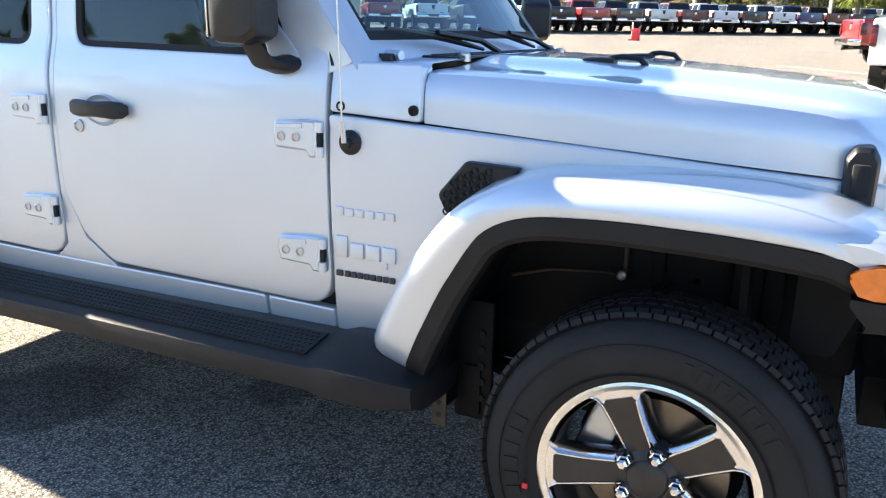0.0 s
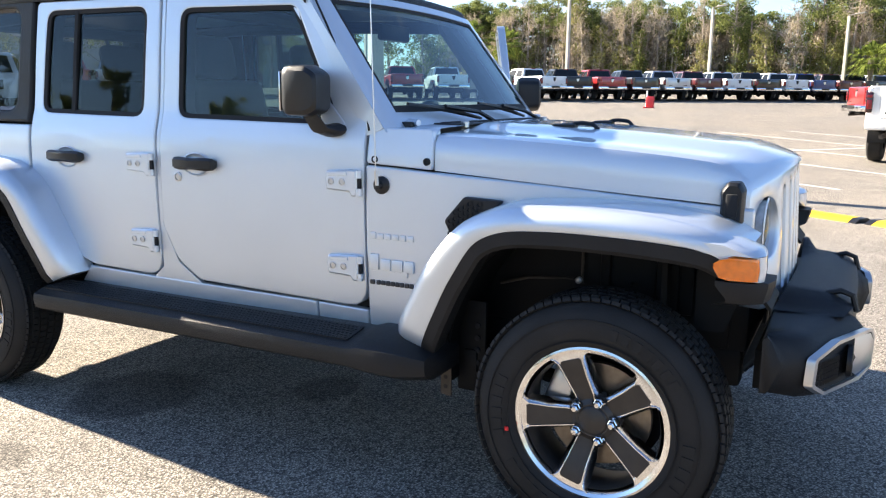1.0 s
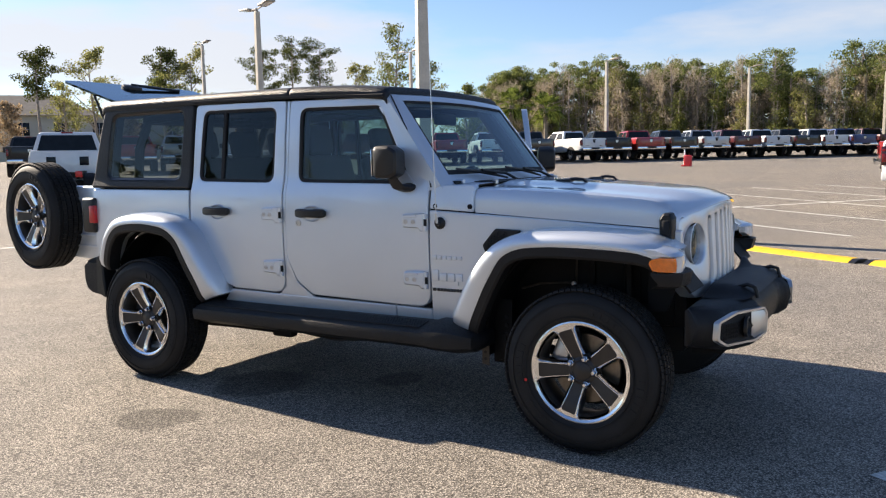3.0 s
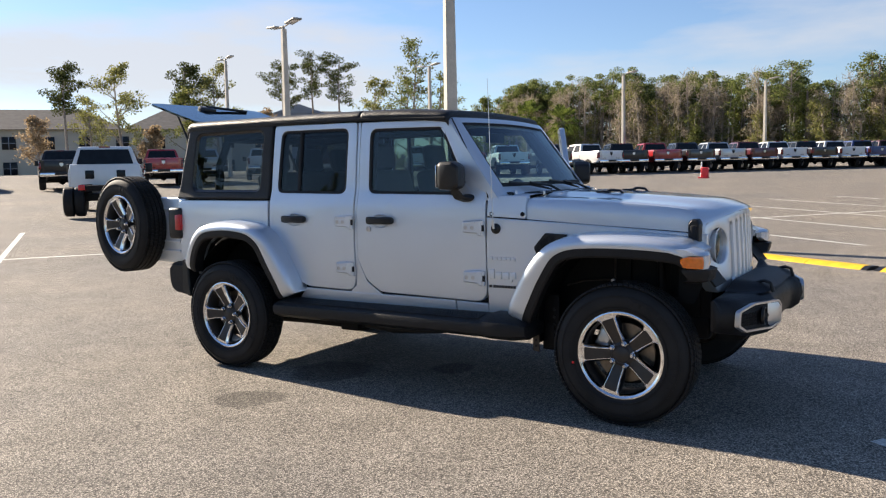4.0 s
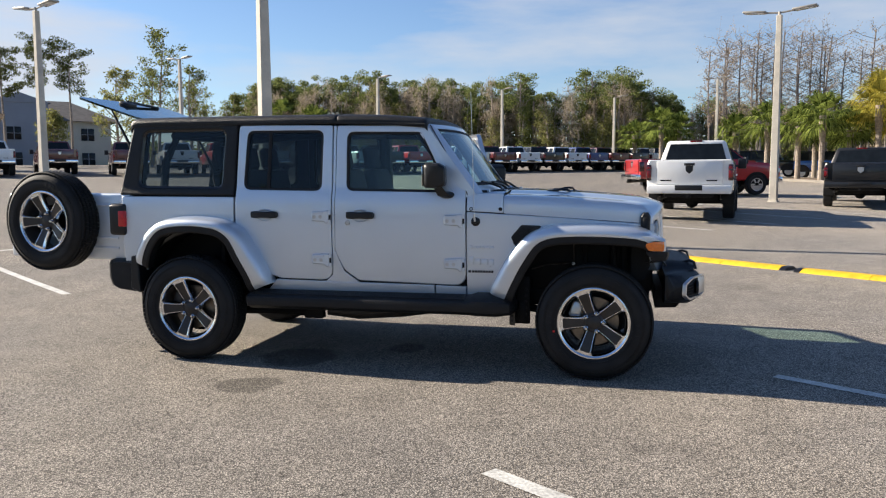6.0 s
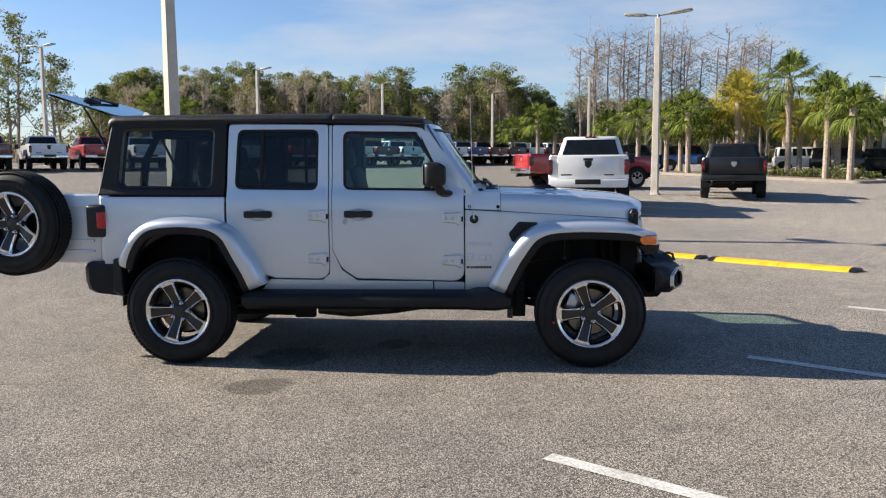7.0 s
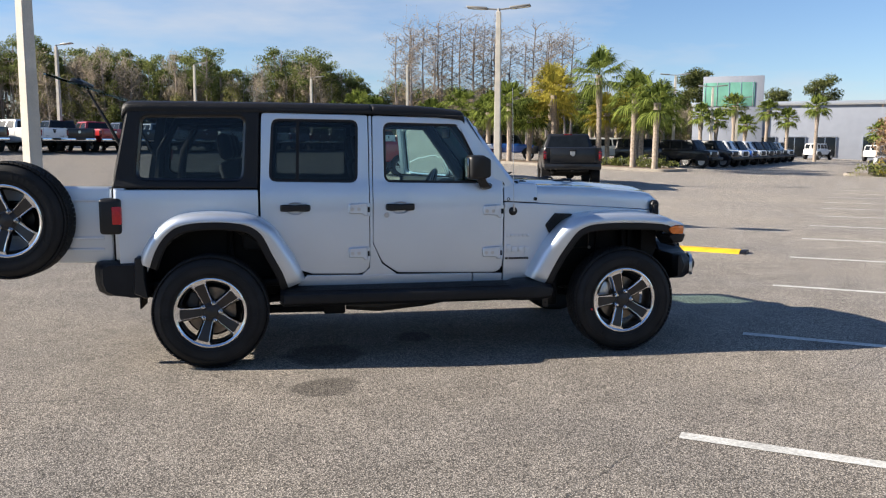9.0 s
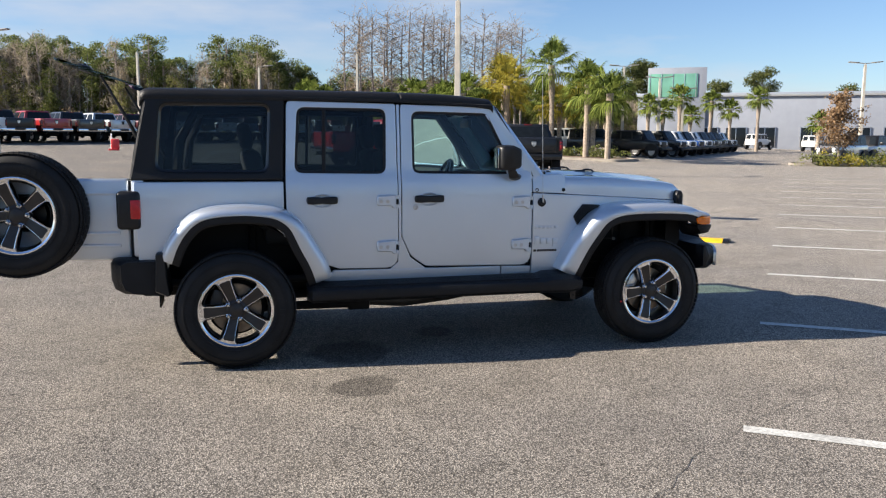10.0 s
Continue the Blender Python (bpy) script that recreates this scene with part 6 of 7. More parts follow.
def truck_body(bm, stations):
    loops = []
    for x, hw, lo, top in stations:
        side = [(0.90 * hw, lo), (0.985 * hw, lo + 0.06), (1.0 * hw, lo + 0.28), (1.0 * hw, top - 0.16), (0.985 * hw, top - 0.05), (0.95 * hw, top)]
        lp = [(x, -a, b) for a, b in side]
        lp += [(x, a, b) for a, b in side[::-1]]
        loops.append(lp)
    rings(bm, loops)
    return fix(bm)


def pickup(colour, label, chrome=True, bed=True):
    """A full-size crew cab pickup, forward along +x, standing on z = 0."""
    paint = PAINTS[colour]
    t = thing("pickup_truck", label, "pickup truck", "parked pickup trucks")
    if bed:
        bm = truck_body(B(), [(-2.93, 0.95, 0.72, 1.42), (-2.90, 0.98, 0.68, 1.44), (-2.4, 1.0, 0.62, 1.44), (-1.0, 1.0, 0.58, 1.43), (-0.80, 1.0, 0.56, 1.42)])
        bd = part("bed", bm, paint, t)
        # added dark plate stands in for the shaded inside of the open bed
        bm = B()
        box(bm, (-1.85, 0, 1.43), (1.9, 1.62, 0.03), 0.004)
        part("bed_dark_plate", bm, BLACK_PLASTIC, bd)
        bm = B()
        box(bm, (-2.935, 0, 1.13), (0.05, 1.50, 0.56), 0.02)
        tg = part("tailgate", bm, paint, t)
        bm = B()
        box(bm, (-2.965, 0, 1.33), (0.02, 0.24, 0.06), 0.006)
        part("tailgate_handle", bm, BLACK_PLASTIC, tg)
        bm = B()
        pts = rounded([Vector(p) for p in ((-0.09, 0.1), (0.09, 0.1), (0.085, -0.02), (0, -0.1), (-0.085, -0.02))], 0.015, 2)
        rings(bm, [[(-2.955, p.x, 1.20 + p.y) for p in pts], [(-2.975, p.x * 0.9, 1.20 + p.y * 0.9) for p in pts]])
        part("emblem", fix(bm), BLACK_PLASTIC if colour in ("white", "silver") else SATIN, tg)
        for y0, wide in ((0.53, 0.26), (-0.51, 0.24)):
            bm = B()
            box(bm, (-2.962, y0, 0.95), (0.01, wide, 0.03), 0)
            part("badge", bm, GREY_PLASTIC, tg)
        for s in (-1, 1):
            bm = B()
            box(bm, (-2.87, s * 0.93, 1.14), (0.2, 0.12, 0.38), 0.03)
            lamp = part("tail_lamp", bm, SMOKED, t, "smoked dark red tail lamp")
            bm = B()
            for dz, hh in ((0.13, 0.05), (-0.02, 0.16)):
                box(bm, (-2.966, s * 0.925, 1.12 + dz), (0.02, 0.085, hh), 0.005)
            part("lamp_centre", bm, DEEP_RED, lamp)
        trim = CHROME if chrome else paint
        bm = B()
        box(bm, (-3.0, 0, 0.74), (0.22, 1.92, 0.2), 0.04)
        bp = part("rear_bumper", bm, trim, t)
        bm = B()
        box(bm, (-3.11, 0, 0.78), (0.02, 0.62, 0.12), 0.01)
        part("bumper_step", bm, BLACK_PLASTIC, bp)
        bm = B()
        box(bm, (-2.92, 0, 0.60), (0.12, 1.1, 0.09), 0.02)
        box(bm, (-3.02, 0, 0.58), (0.2, 0.09, 0.09), 0.01)
        part("tow_bar", bm, UNDER, bp, "black tow bar under the bumper")
        bm = B()
        tube(bm, [(-1.75, -0.8, 0.41), (-1.75, 0.8, 0.41)], 0.05, 10)
        lathe(bm, [(0.03, -0.16), (0.12, -0.1), (0.16, 0), (0.12, 0.1), (0.03, 0.16)], 14, "y", (-1.75, 0, 0.40))
        part("rear_axle", bm, UNDER, t)
        bm = B()
        lathe(bm, [(0.12, -0.1), (0.34, -0.1), (0.39, -0.05), (0.39, 0.05), (0.34, 0.1), (0.12, 0.1)], 24, "z", (-2.42, 0, 0.68))
        part("spare_tyre", bm, RUBBER, t)
        bm = B()
        tube(bm, [(-1.4, 0.55, 0.58), (-2.5, 0.62, 0.55), (-2.95, 0.68, 0.52)], 0.045, 10)
        part("tail_pipe", bm, STEEL_DULL, t)
    else:
        bm = B()
        for s in (-1, 1):
            box(bm, (-1.9, s * 0.42, 0.78), (2.3, 0.1, 0.2), 0.01)
        for x in (-3.0, -2.4, -1.6, -1.0):
            box(bm, (x, 0, 0.78), (0.1, 0.9, 0.14), 0.01)
        box(bm, (-1.5, 0.5, 0.62), (0.8, 0.3, 0.3), 0.05)
        part("bare_chassis", bm, UNDER, t, "bare black chassis rails")
        for s in (-1, 1):
            bm = B()
            box(bm, (-3.06, s * 0.44, 0.8), (0.06, 0.16, 0.14), 0.01)
            part("tail_lamp", bm, RED_LENS, t)
            bm = B()
            box(bm, (-0.86, s * 0.42, 1.15), (0.02, 0.24, 0.24), 0.004)
            part("cab_port", bm, WINDOW_DARK, t)
        bm = B()
        box(bm, (-0.4, 0, 1.0), (0.9, 1.9, 0.9), 0.04)
        part("cab_rear", bm, paint, t)
    bm = truck_body(B(), [(-0.77, 1.0, 0.56, 1.36), (0.4, 1.0, 0.55, 1.34), (1.35, 1.0, 0.56, 1.30), (2.2, 0.99, 0.60, 1.28), (2.65, 0.96, 0.62, 1.22), (2.84, 0.88, 0.66, 1.12), (2.88, 0.8, 0.7, 1.05)])
    part("body", bm, paint, t)
    cab_shell(t, paint, -0.74, 1.55, 1.33, 1.96, 0.16, 0.85, 0.93, 0.72, [(0.06, 0.42, 0.08, 0.45), (0.46, 0.93, 0.49, 0.96)])
    bm = B()
    box(bm, (-0.585, 0, 1.94), (0.05, 0.3, 0.04), 0.006)
    part("high_brake_lamp", bm, DEEP_RED, t)
    bm = B()
    box(bm, (2.87, 0, 0.92), (0.06, 1.0, 0.34), 0.03)
    part("grille", bm, CHROME if chrome else BLACK_PLASTIC, t)
    bm = B()
    box(bm, (2.86, 0, 0.62), (0.2, 1.85, 0.2), 0.05)
    part("front_bumper", bm, CHROME if chrome else paint, t)
    bm = B()
    box(bm, (0.35, 0, 0.52), (4.6, 1.3, 0.2), 0.03)
    part("underside", bm, UNDER, t)
    for s in (-1, 1):
        bm = B()
        box(bm, (2.72, s * 0.8, 0.98), (0.2, 0.24, 0.17), 0.03)
        part("headlight", bm, CLEAR_LENS, t)
        bm = B()
        box(bm, (1.28, s * 1.13, 1.36), (0.12, 0.22, 0.28), 0.03)
        box(bm, (1.30, s * 1.0, 1.30), (0.06, 0.16, 0.06), 0.01)
        part("mirror", bm, BLACK_PLASTIC, t)
        for x in (-1.75, 1.83):
            if bed or x > 0:
                bm = B()
                pts = [(x + 0.5 * math.cos(a), 0.5 * math.sin(a) + 0.42) for a in np.linspace(-0.1, math.pi + 0.1, 15)]
                rings(bm, [[(a, s * 0.7, b) for a, b in pts], [(a, s * 1.004, b) for a, b in pts]])
                part("wheel_arch", fix(bm), UNDER, t)
            simple_wheel(t, x, s * 0.76, 0.41, 0.26, s)
            if not bed and x < 0:
                simple_wheel(t, x, s * 0.48, 0.41, 0.26, s)
        for hx, hz in ((0.3, 1.05), (0.9, 1.05)):
            bm = B()
            box(bm, (hx, s * 1.0, hz), (0.16, 0.03, 0.05), 0.01)
            part("door_handle", bm, paint if not chrome else CHROME, t)
    return t


def boxy(colour, label):
    """A boxy off-road car seen from afar, forward along +x."""
    paint = PAINTS[colour]
    t = thing("parked_suv", label, "car", "parked cars beyond the palms")
    bm = truck_body(B(), [(-2.0, 0.78, 0.6, 1.15), (-1.95, 0.8, 0.56, 1.2), (0.8, 0.8, 0.55, 1.2), (0.9, 0.78, 0.6, 1.16), (1.75, 0.68, 0.65, 1.12), (1.85, 0.62, 0.7, 1.05)])
    part("body", bm, paint, t)
    cab_shell(t, BLACK_PLASTIC if colour != "white" else paint, -1.95, 0.95, 1.18, 1.84, 0.1, 0.42, 0.76, 0.66, [(0.05, 0.30, 0.05, 0.31), (0.35, 0.62, 0.36, 0.66), (0.66, 0.93, 0.70, 0.95)])
    bm = B()
    box(bm, (1.87, 0, 0.9), (0.04, 0.7, 0.34), 0.02)
    part("grille", bm, GREY_PLASTIC, t)
    bm = B()
    box(bm, (2.0, 0, 0.58), (0.26, 1.6, 0.2), 0.05)
    part("front_bumper", bm, GREY_PLASTIC, t)
    for s in (-1, 1):
        bm = B()
        lathe(bm, [(0.11, 0.0), (0.1, 0.03), (0.001, 0.04)], 14, "x", (1.86, s * 0.46, 0.95))
        part("headlight", bm, CLEAR_LENS, t)
        bm = B()
        box(bm, (0.62, s * 0.92, 1.32), (0.12, 0.2, 0.2), 0.03)
        part("mirror", bm, BLACK_PLASTIC, t)
        for x in (-1.5, 1.42):
            bm = B()
            pts = [(x + 0.52 * math.cos(a), 0.48 * math.sin(a) + 0.46) for a in np.linspace(0, math.pi, 13)]
            rings(bm, [[(a, s * 0.6, b) for a, b in pts], [(a, s * 0.9, b) for a, b in pts]])
            part("flare", fix(bm), GREY_PLASTIC, t)
            simple_wheel(t, x, s * 0.64, 0.40, 0.25, s)
    return t


def park(ob, x, y, heading):
    """Stand a vehicle on the ground; heading in degrees from +y towards +x."""
    ob.location = on_ground(x, y)
    ob.rotation_euler = (0, 0, radians(90 - heading))
    return ob


def another(ob, x, y, heading):
    return copy_thing(ob, Matrix.Translation(on_ground(x, y)) @ Matrix.Rotation(radians(90 - heading), 4, "Z"))


white_truck = park(pickup("white", "white crew cab pickup with body-colour bumper parked alone", chrome=False), 5.12, 17.4, 8)
white_truck.scale = (1.04, 1.04, 1.04)
dark_truck = park(pickup("grey", "dark grey crew cab pickup parked alone", chrome=False), 11.06, 23.96, 15)
dark_truck.scale = (1.04, 1.05, 0.98)
red_truck = park(pickup("red", "bright red crew cab pickup with chrome bumper"), 6.2, 28.2, 72)
bare_truck = park(pickup("white", "white chassis cab truck with bare rails and no bed", chrome=False, bed=False), -16.7, 10.3, -50)
fleet = {"white": park(pickup("white", "white crew cab pickup with chrome bumper in a row"), -16.0, 47.0, -55), "red": None}
for c in ("dark red", "black", "silver", "blue"):
    fleet[c] = pickup(c, f"{c} crew cab pickup with chrome bumper in a row")
fleet["red"], fleet["grey"] = red_truck, pickup("grey", "dark grey crew cab pickup with chrome bumper in a row")
used = {"white", "red"}


def place_truck(c, x, y, h):
    if c in used:
        return another(fleet[c], x, y, h)
    used.add(c)
    return park(fleet[c], x, y, h)


row = ["grey", "red", "black", "silver", "dark red", "white", "black", "white", "blue", "dark red", "black", "white", "grey", "white", "red"]
for k, c in enumerate(row):
    p = Vector((-16.0, 47.0)) + Vector((0.66, 0.751)) * 2.55 * (k + 1)
    place_truck(c, p.x, p.y, -38)
for k, c in enumerate(["black", "white", "red", "white", "dark red"]):
    p = Vector((-16.0, 47.0)) - Vector((0.72, 0.69)) * 2.85 * (k + 1)
    place_truck(c, p.x, p.y, -38)
for c, x, y, h in (("grey", -33.6, 19.9, -57), ("red", -32.4, 25.2, -52), ("silver", -32.2, 28.0, -50), ("white", -31.8, 32.5, -46), ("dark red", -30.6, 36.2, -44), ("black", -38.0, 17.2, -60), ("white", -41.5, 14.5, -60)):
    place_truck(c, x, y, h)
far = {c: boxy(c, f"{c} boxy off-road car parked beyond the palms") for c in ("black", "white", "bright blue", "grey", "red", "silver")}
far_used = set()
spots = [("grey", 27.0, 45.0, 146), ("black", 29.6, 46.8, 146), ("white", 31.8, 49.2, 146), ("bright blue", 34.0, 51.6, 146), ("white", 36.2, 54.0, 146), ("black", 38.4, 56.4, 146), ("black", 40.6, 58.8, 146), ("grey", 42.8, 61.2, 146), ("white", 45.0, 63.6, 146),
         ("white", 22.6, 47.8, 100), ("bright blue", 16.2, 52.0, 105), ("black", 12.8, 54.0, 105), ("red", 9.6, 50.0, 100), ("black", 24.6, 47.0, 110), ("silver", 36.2, 36.4, -115), ("silver", 40.6, 38.8, -115), ("white", 60.0, 78.0, 60), ("white", 65.0, 74.5, 60), ("black", 56.5, 80.5, 60), ("white", 47.0, 33.0, -110)]
for c, x, y, h in spots:
    if c in far_used:
        another(far[c], x, y, h)
    else:
        far_used.add(c)
        park(far[c], x, y, h)


# ---- trees, palms, woods and buildings ----
rng = np.random.default_rng(7)


def leaf_mesh(centres, spread, per, size, flat=0.7, slim=0.55, rise=0.0):
    """Small diamond leaves (or slim twigs) scattered about clump centres."""
    c = np.repeat(np.asarray(centres, float), per, axis=0)
    sp = np.repeat(np.asarray(spread, float).reshape(-1, 1) if np.ndim(spread) else np.full((len(centres), 1), spread), per, axis=0)
    n = len(c)
    o = rng.normal(0, 1, c.shape)
    o *= (rng.uniform(0.02, 1, (n, 1)) ** 0.4) / np.linalg.norm(o, axis=1, keepdims=True)
    c = c + o * sp * 1.7 * np.array([1, 1, flat])
    u = rng.normal(0, 1, (n, 3)) + np.array([0, 0, rise])
    u /= np.linalg.norm(u, axis=1, keepdims=True)
    v = np.cross(u, rng.normal(0, 1, (n, 3)))
    v /= np.linalg.norm(v, axis=1, keepdims=True)
    s = size * rng.uniform(0.6, 1.4, (n, 1))
    verts = np.stack([c - u * s, c + v * s * slim, c + u * s, c - v * s * slim], axis=1).reshape(-1, 3)
    faces = np.arange(4 * n).reshape(-1, 4)
    return verts, faces


def limbs(base, h, r, kind):
    """Trunk and limbs as tapered bars; returns the bmesh and the limb ends."""
    bm = B()
    bx, by, bz = base
    lean = rng.normal(0, 0.022, 2)
    taper = {"pine": 0.7, "leafy": 0.85, "cypress": 0.62}[kind]
    pts = [Vector((bx + lean[0] * h * t + 0.08 * math.sin(t * 7 + bx), by + lean[1] * h * t, bz + h * t)) for t in np.linspace(-0.02, 1, 7)]
    tube(bm, pts, [r * (1 - taper * t) for t in np.linspace(0, 1, 7)], 6, tidy=False)
    ends = []
    lo, cnt, wide, lift_up, twigs = {"pine": (0.60, 14, 0.17, 0.4, 1), "leafy": (0.22, 17, 0.30, 0.85, 4), "cypress": (0.36, 36, 0.15, 0.42, 4)}[kind]
    for k in range(cnt):
        t = lo + (0.98 - lo) * (k + rng.uniform(0, 1)) / cnt
        f = t * 6
        p = pts[min(5, int(f))].lerp(pts[min(6, int(f) + 1)], f - int(f))
        a = rng.uniform(0, 2 * math.pi)
        w = (t - lo) / (1 - lo)
        shape = {"pine": 0.55 + 1.3 * w * (1.15 - w), "leafy": 1.1 - 0.8 * w, "cypress": 0.5 + 0.75 * w + 0.2 * math.sin(7 * w + bx * 3)}[kind]
        reach = h * wide * shape * rng.uniform(0.6, 1.15)
        rise = lift_up * reach
        q = p + Vector((math.cos(a) * reach * 0.5, math.sin(a) * reach * 0.5, rise * 0.4))
        e = p + Vector((math.cos(a + 0.25) * reach, math.sin(a + 0.25) * reach, rise))
        thick = 0.34 * r * (1 - 0.8 * t)
        tube(bm, [p, q, e], [thick + 0.02, thick * 0.6 + 0.016, 0.011], 4, tidy=False)
        ends += [q, e]
        for _ in range(twigs):
            g0 = q.lerp(e, rng.uniform(0.0, 0.8))
            g = g0 + Vector(rng.normal(0, 0.28, 3) * reach) + Vector((0, 0, 0.12 * reach))
            tube(bm, [g0, g0.lerp(g, 0.5) + Vector(rng.normal(0, 0.03, 3) * reach), g], [0.016, 0.012, 0.007], 3, tidy=False)
            ends.append(g)
            if kind != "pine":
                ends.append(g0.lerp(g, 0.55))
    return fix(bm), ends + [pts[-1]]


def tree(x, y, h, kind, leaves, per, size, spread, label, name, r=0.14, bark=None):
    t = thing(name, label, "tree", at=on_ground(x, y))
    bm, ends = limbs((0, 0, 0), h, r, kind)
    part("trunk", bm, bark or BARK, t)
    if per:
        v, f = leaf_mesh([tuple(e) for e in ends], spread, per, size, 0.6)
        raw("crown", v, f, leaves, t)
    return t


for x, y, h in ((-53.8, 33.7, 8.3), (-48.2, 40.9, 8.8), (-50.8, 55.3, 10.1), (-48.6, 57.3, 11.4), (-46.7, 58.8, 10.8), (-62.0, 30.0, 10.0), (-66.0, 22.0, 10.5)):
    tree(x, y, h, "pine", LEAF_LONE, 105, 0.08, 0.33, "tall thin pine with tufted sparse crown", "pine_tree", 0.15)
for x, y, h, lf, per in ((-51.4, 37.0, 8.6, LEAF_OLIVE, 24), (-45.1, 41.3, 8.3, LEAF_OLIVE, 22), (-47.2, 40.0, 6.6, LEAF_GREEN, 18), (-33.2, 51.3, 10.4, LEAF_GREEN, 17), (-35.6, 49.6, 7.4, LEAF_OLIVE, 15), (-31.2, 53.0, 8.0, LEAF_GREEN, 10), (-35.4, 54.0, 7.6, LEAF_GREEN, 12), (-36.5, 63.4, 7.2, LEAF_OLIVE, 14), (-31.0, 60.0, 6.2, LEAF_GREEN, 18), (-61.0, 41.0, 6.6, LEAF_OLIVE, 14), (-46.0, 48.0, 5.2, LEAF_BROWN, 16), (-43.0, 52.0, 4.2, LEAF_OLIVE, 18), (-56.5, 33.0, 4.6, LEAF_BROWN, 18), (-49.0, 38.0, 3.6, LEAF_BROWN, 18)):
    tree(x, y, h, "leafy", lf, per, 0.09, 0.26, "open branching tree with thin winter leaves", "broadleaf_tree", 0.15)
for k in range(24):
    x = 10.9 + 17.3 * k / 23 + rng.uniform(-0.35, 0.35)
    y = 77.5 - 0.2 * (x - 11) + rng.uniform(-2, 4)
    tree(x, y, rng.uniform(11.0, 13.4), "cypress", LEAF_BROWN, 2, 0.07, 0.28, "tall bare cypress with thin grey trunk", "cypress_tree", 0.125, TWIG)
for x, y, h in ((35.6, 35.8, 4.3), (34.0, 34.0, 3.4)):
    tree(x, y, h, "leafy", LEAF_RUST, 13, 0.075, 0.24, "small tree with rust-brown winter leaves", "small_tree", 0.07)
for x, y, h in ((75.5, 99.7, 10.6), (70.6, 103.0, 9.0), (55.0, 101.0, 11.0), (59.0, 102.5, 11.3), (86.0, 94.0, 8.6)):
    tree(x, y, h, "pine", LEAF_LONE, 150, 0.12, 0.6, "dark spreading pine behind the building", "pine_tree", 0.2)

# woods: trunks, crowns, undergrowth and the dim depth behind them
trunk_bm = B()
crowns = {"pine": ([], [], LEAF_PINE), "olive": ([], [], LEAF_OLIVE), "green": ([], [], LEAF_GREEN), "brown": ([], [], LEAF_BROWN), "twig": ([], [], LEAF_TWIG)}
edge = [(-52, 99), (-25, 93), (0, 88), (8, 88), (20, 90), (40, 94), (60, 100)]


def wood_scale(x):
    """Trees stand taller where the edge of the wood is farther off."""
    return 1.0 + 0.19 * smoothstep(0, -52, x) - 0.26 * smoothstep(4, 12, x)


def tuft(kind, c, size):
    crowns[kind][0].append(c)
    crowns[kind][1].append(size)


def wood_tree(x, y, h, kind):
    """One trunk with its limbs and tufts."""
    z = ground_height(x, y)
    tx = x + rng.normal(0, 0.35)
    tube(trunk_bm, [(x, y, z - 0.2), (x * 0.5 + tx * 0.5 + rng.normal(0, 0.12), y, z + h * 0.5), (tx, y, z + h * 0.96)], [0.15, 0.12, 0.05], 5, tidy=False)
    lo, cnt, wide = {"pine": (0.58, 15, 0.20), "olive": (0.1, 22, 0.2), "brown": (0.1, 18, 0.18), "green": (0.1, 22, 0.2), "twig": (0.22, 26, 0.19)}[kind]
    for k in range(cnt):
        w = (k + rng.uniform(0, 1)) / cnt
        u = lo + (1 - lo) * w
        a = rng.uniform(0, 2 * math.pi)
        shape = 0.5 + 1.9 * w * (1.05 - w) if kind == "pine" else 1.05 - 0.75 * w
        rr = h * wide * shape * math.sqrt(rng.uniform(0.1, 1))
        c = (tx + rr * math.cos(a) * 1.1, y + rr * math.sin(a), z + h * u)
        tuft(kind, c, rng.uniform(0.36, 0.66) if kind == "pine" else rng.uniform(0.3, 0.55))
        tube(trunk_bm, [(x + (tx - x) * u, y, z + h * (u - 0.1)), c], [0.045, 0.018], 3, tidy=False)


for k in range(390):
    x = -53 + 113 * rng.uniform(0, 1)
    front = k < 190
    y = interp(x, edge) + (rng.uniform(-1.5, 3) if front else rng.uniform(2, 10))
    kind = rng.choice(["olive", "twig", "green", "olive", "twig", "green", "twig"]) if front else rng.choice(["pine", "pine", "pine", "pine", "twig"])
    tall = rng.uniform(8.0, 10.9) if kind == "pine" else rng.uniform(6.0, 9.4) if kind == "twig" else rng.uniform(3.4, 7.0)
    wood_tree(x, y, tall * wood_scale(x), kind)
for x, h, kind in ((-27.5, 9.2, "olive"), (-24, 7.2, "olive"), (-12.5, 9.8, "twig"), (-9.0, 10.6, "pine"), (2.0, 10.6, "pine"), (4.5, 7.4, "olive"), (-20.5, 10.0, "twig")):
    wood_tree(x, interp(x, edge) - 0.5, h * wood_scale(x), kind)
# thin bare saplings in front of the depth
for k in range(430):
    x = rng.uniform(-53, 60)
    y = interp(x, edge) + rng.uniform(-0.8, 7)
    z, h = ground_height(x, y), rng.uniform(3.0, 8.6) * wood_scale(x)
    lx = rng.normal(0, 0.25)
    tube(trunk_bm, [(x, y, z - 0.1), (x + lx * 0.3, y, z + h * 0.5), (x + lx, y, z + h)], [0.085, 0.065, 0.02], 4, tidy=False)
    for _ in range(6):
        u = rng.uniform(0.3, 0.95)
        a, ln = rng.uniform(0, 6.28), rng.uniform(0.3, 0.9)
        tube(trunk_bm, [(x + lx * u, y, z + h * u), (x + lx * u + math.cos(a) * ln, y + math.sin(a) * ln, z + h * u + ln * 0.7)], [0.022, 0.008], 3, tidy=False)
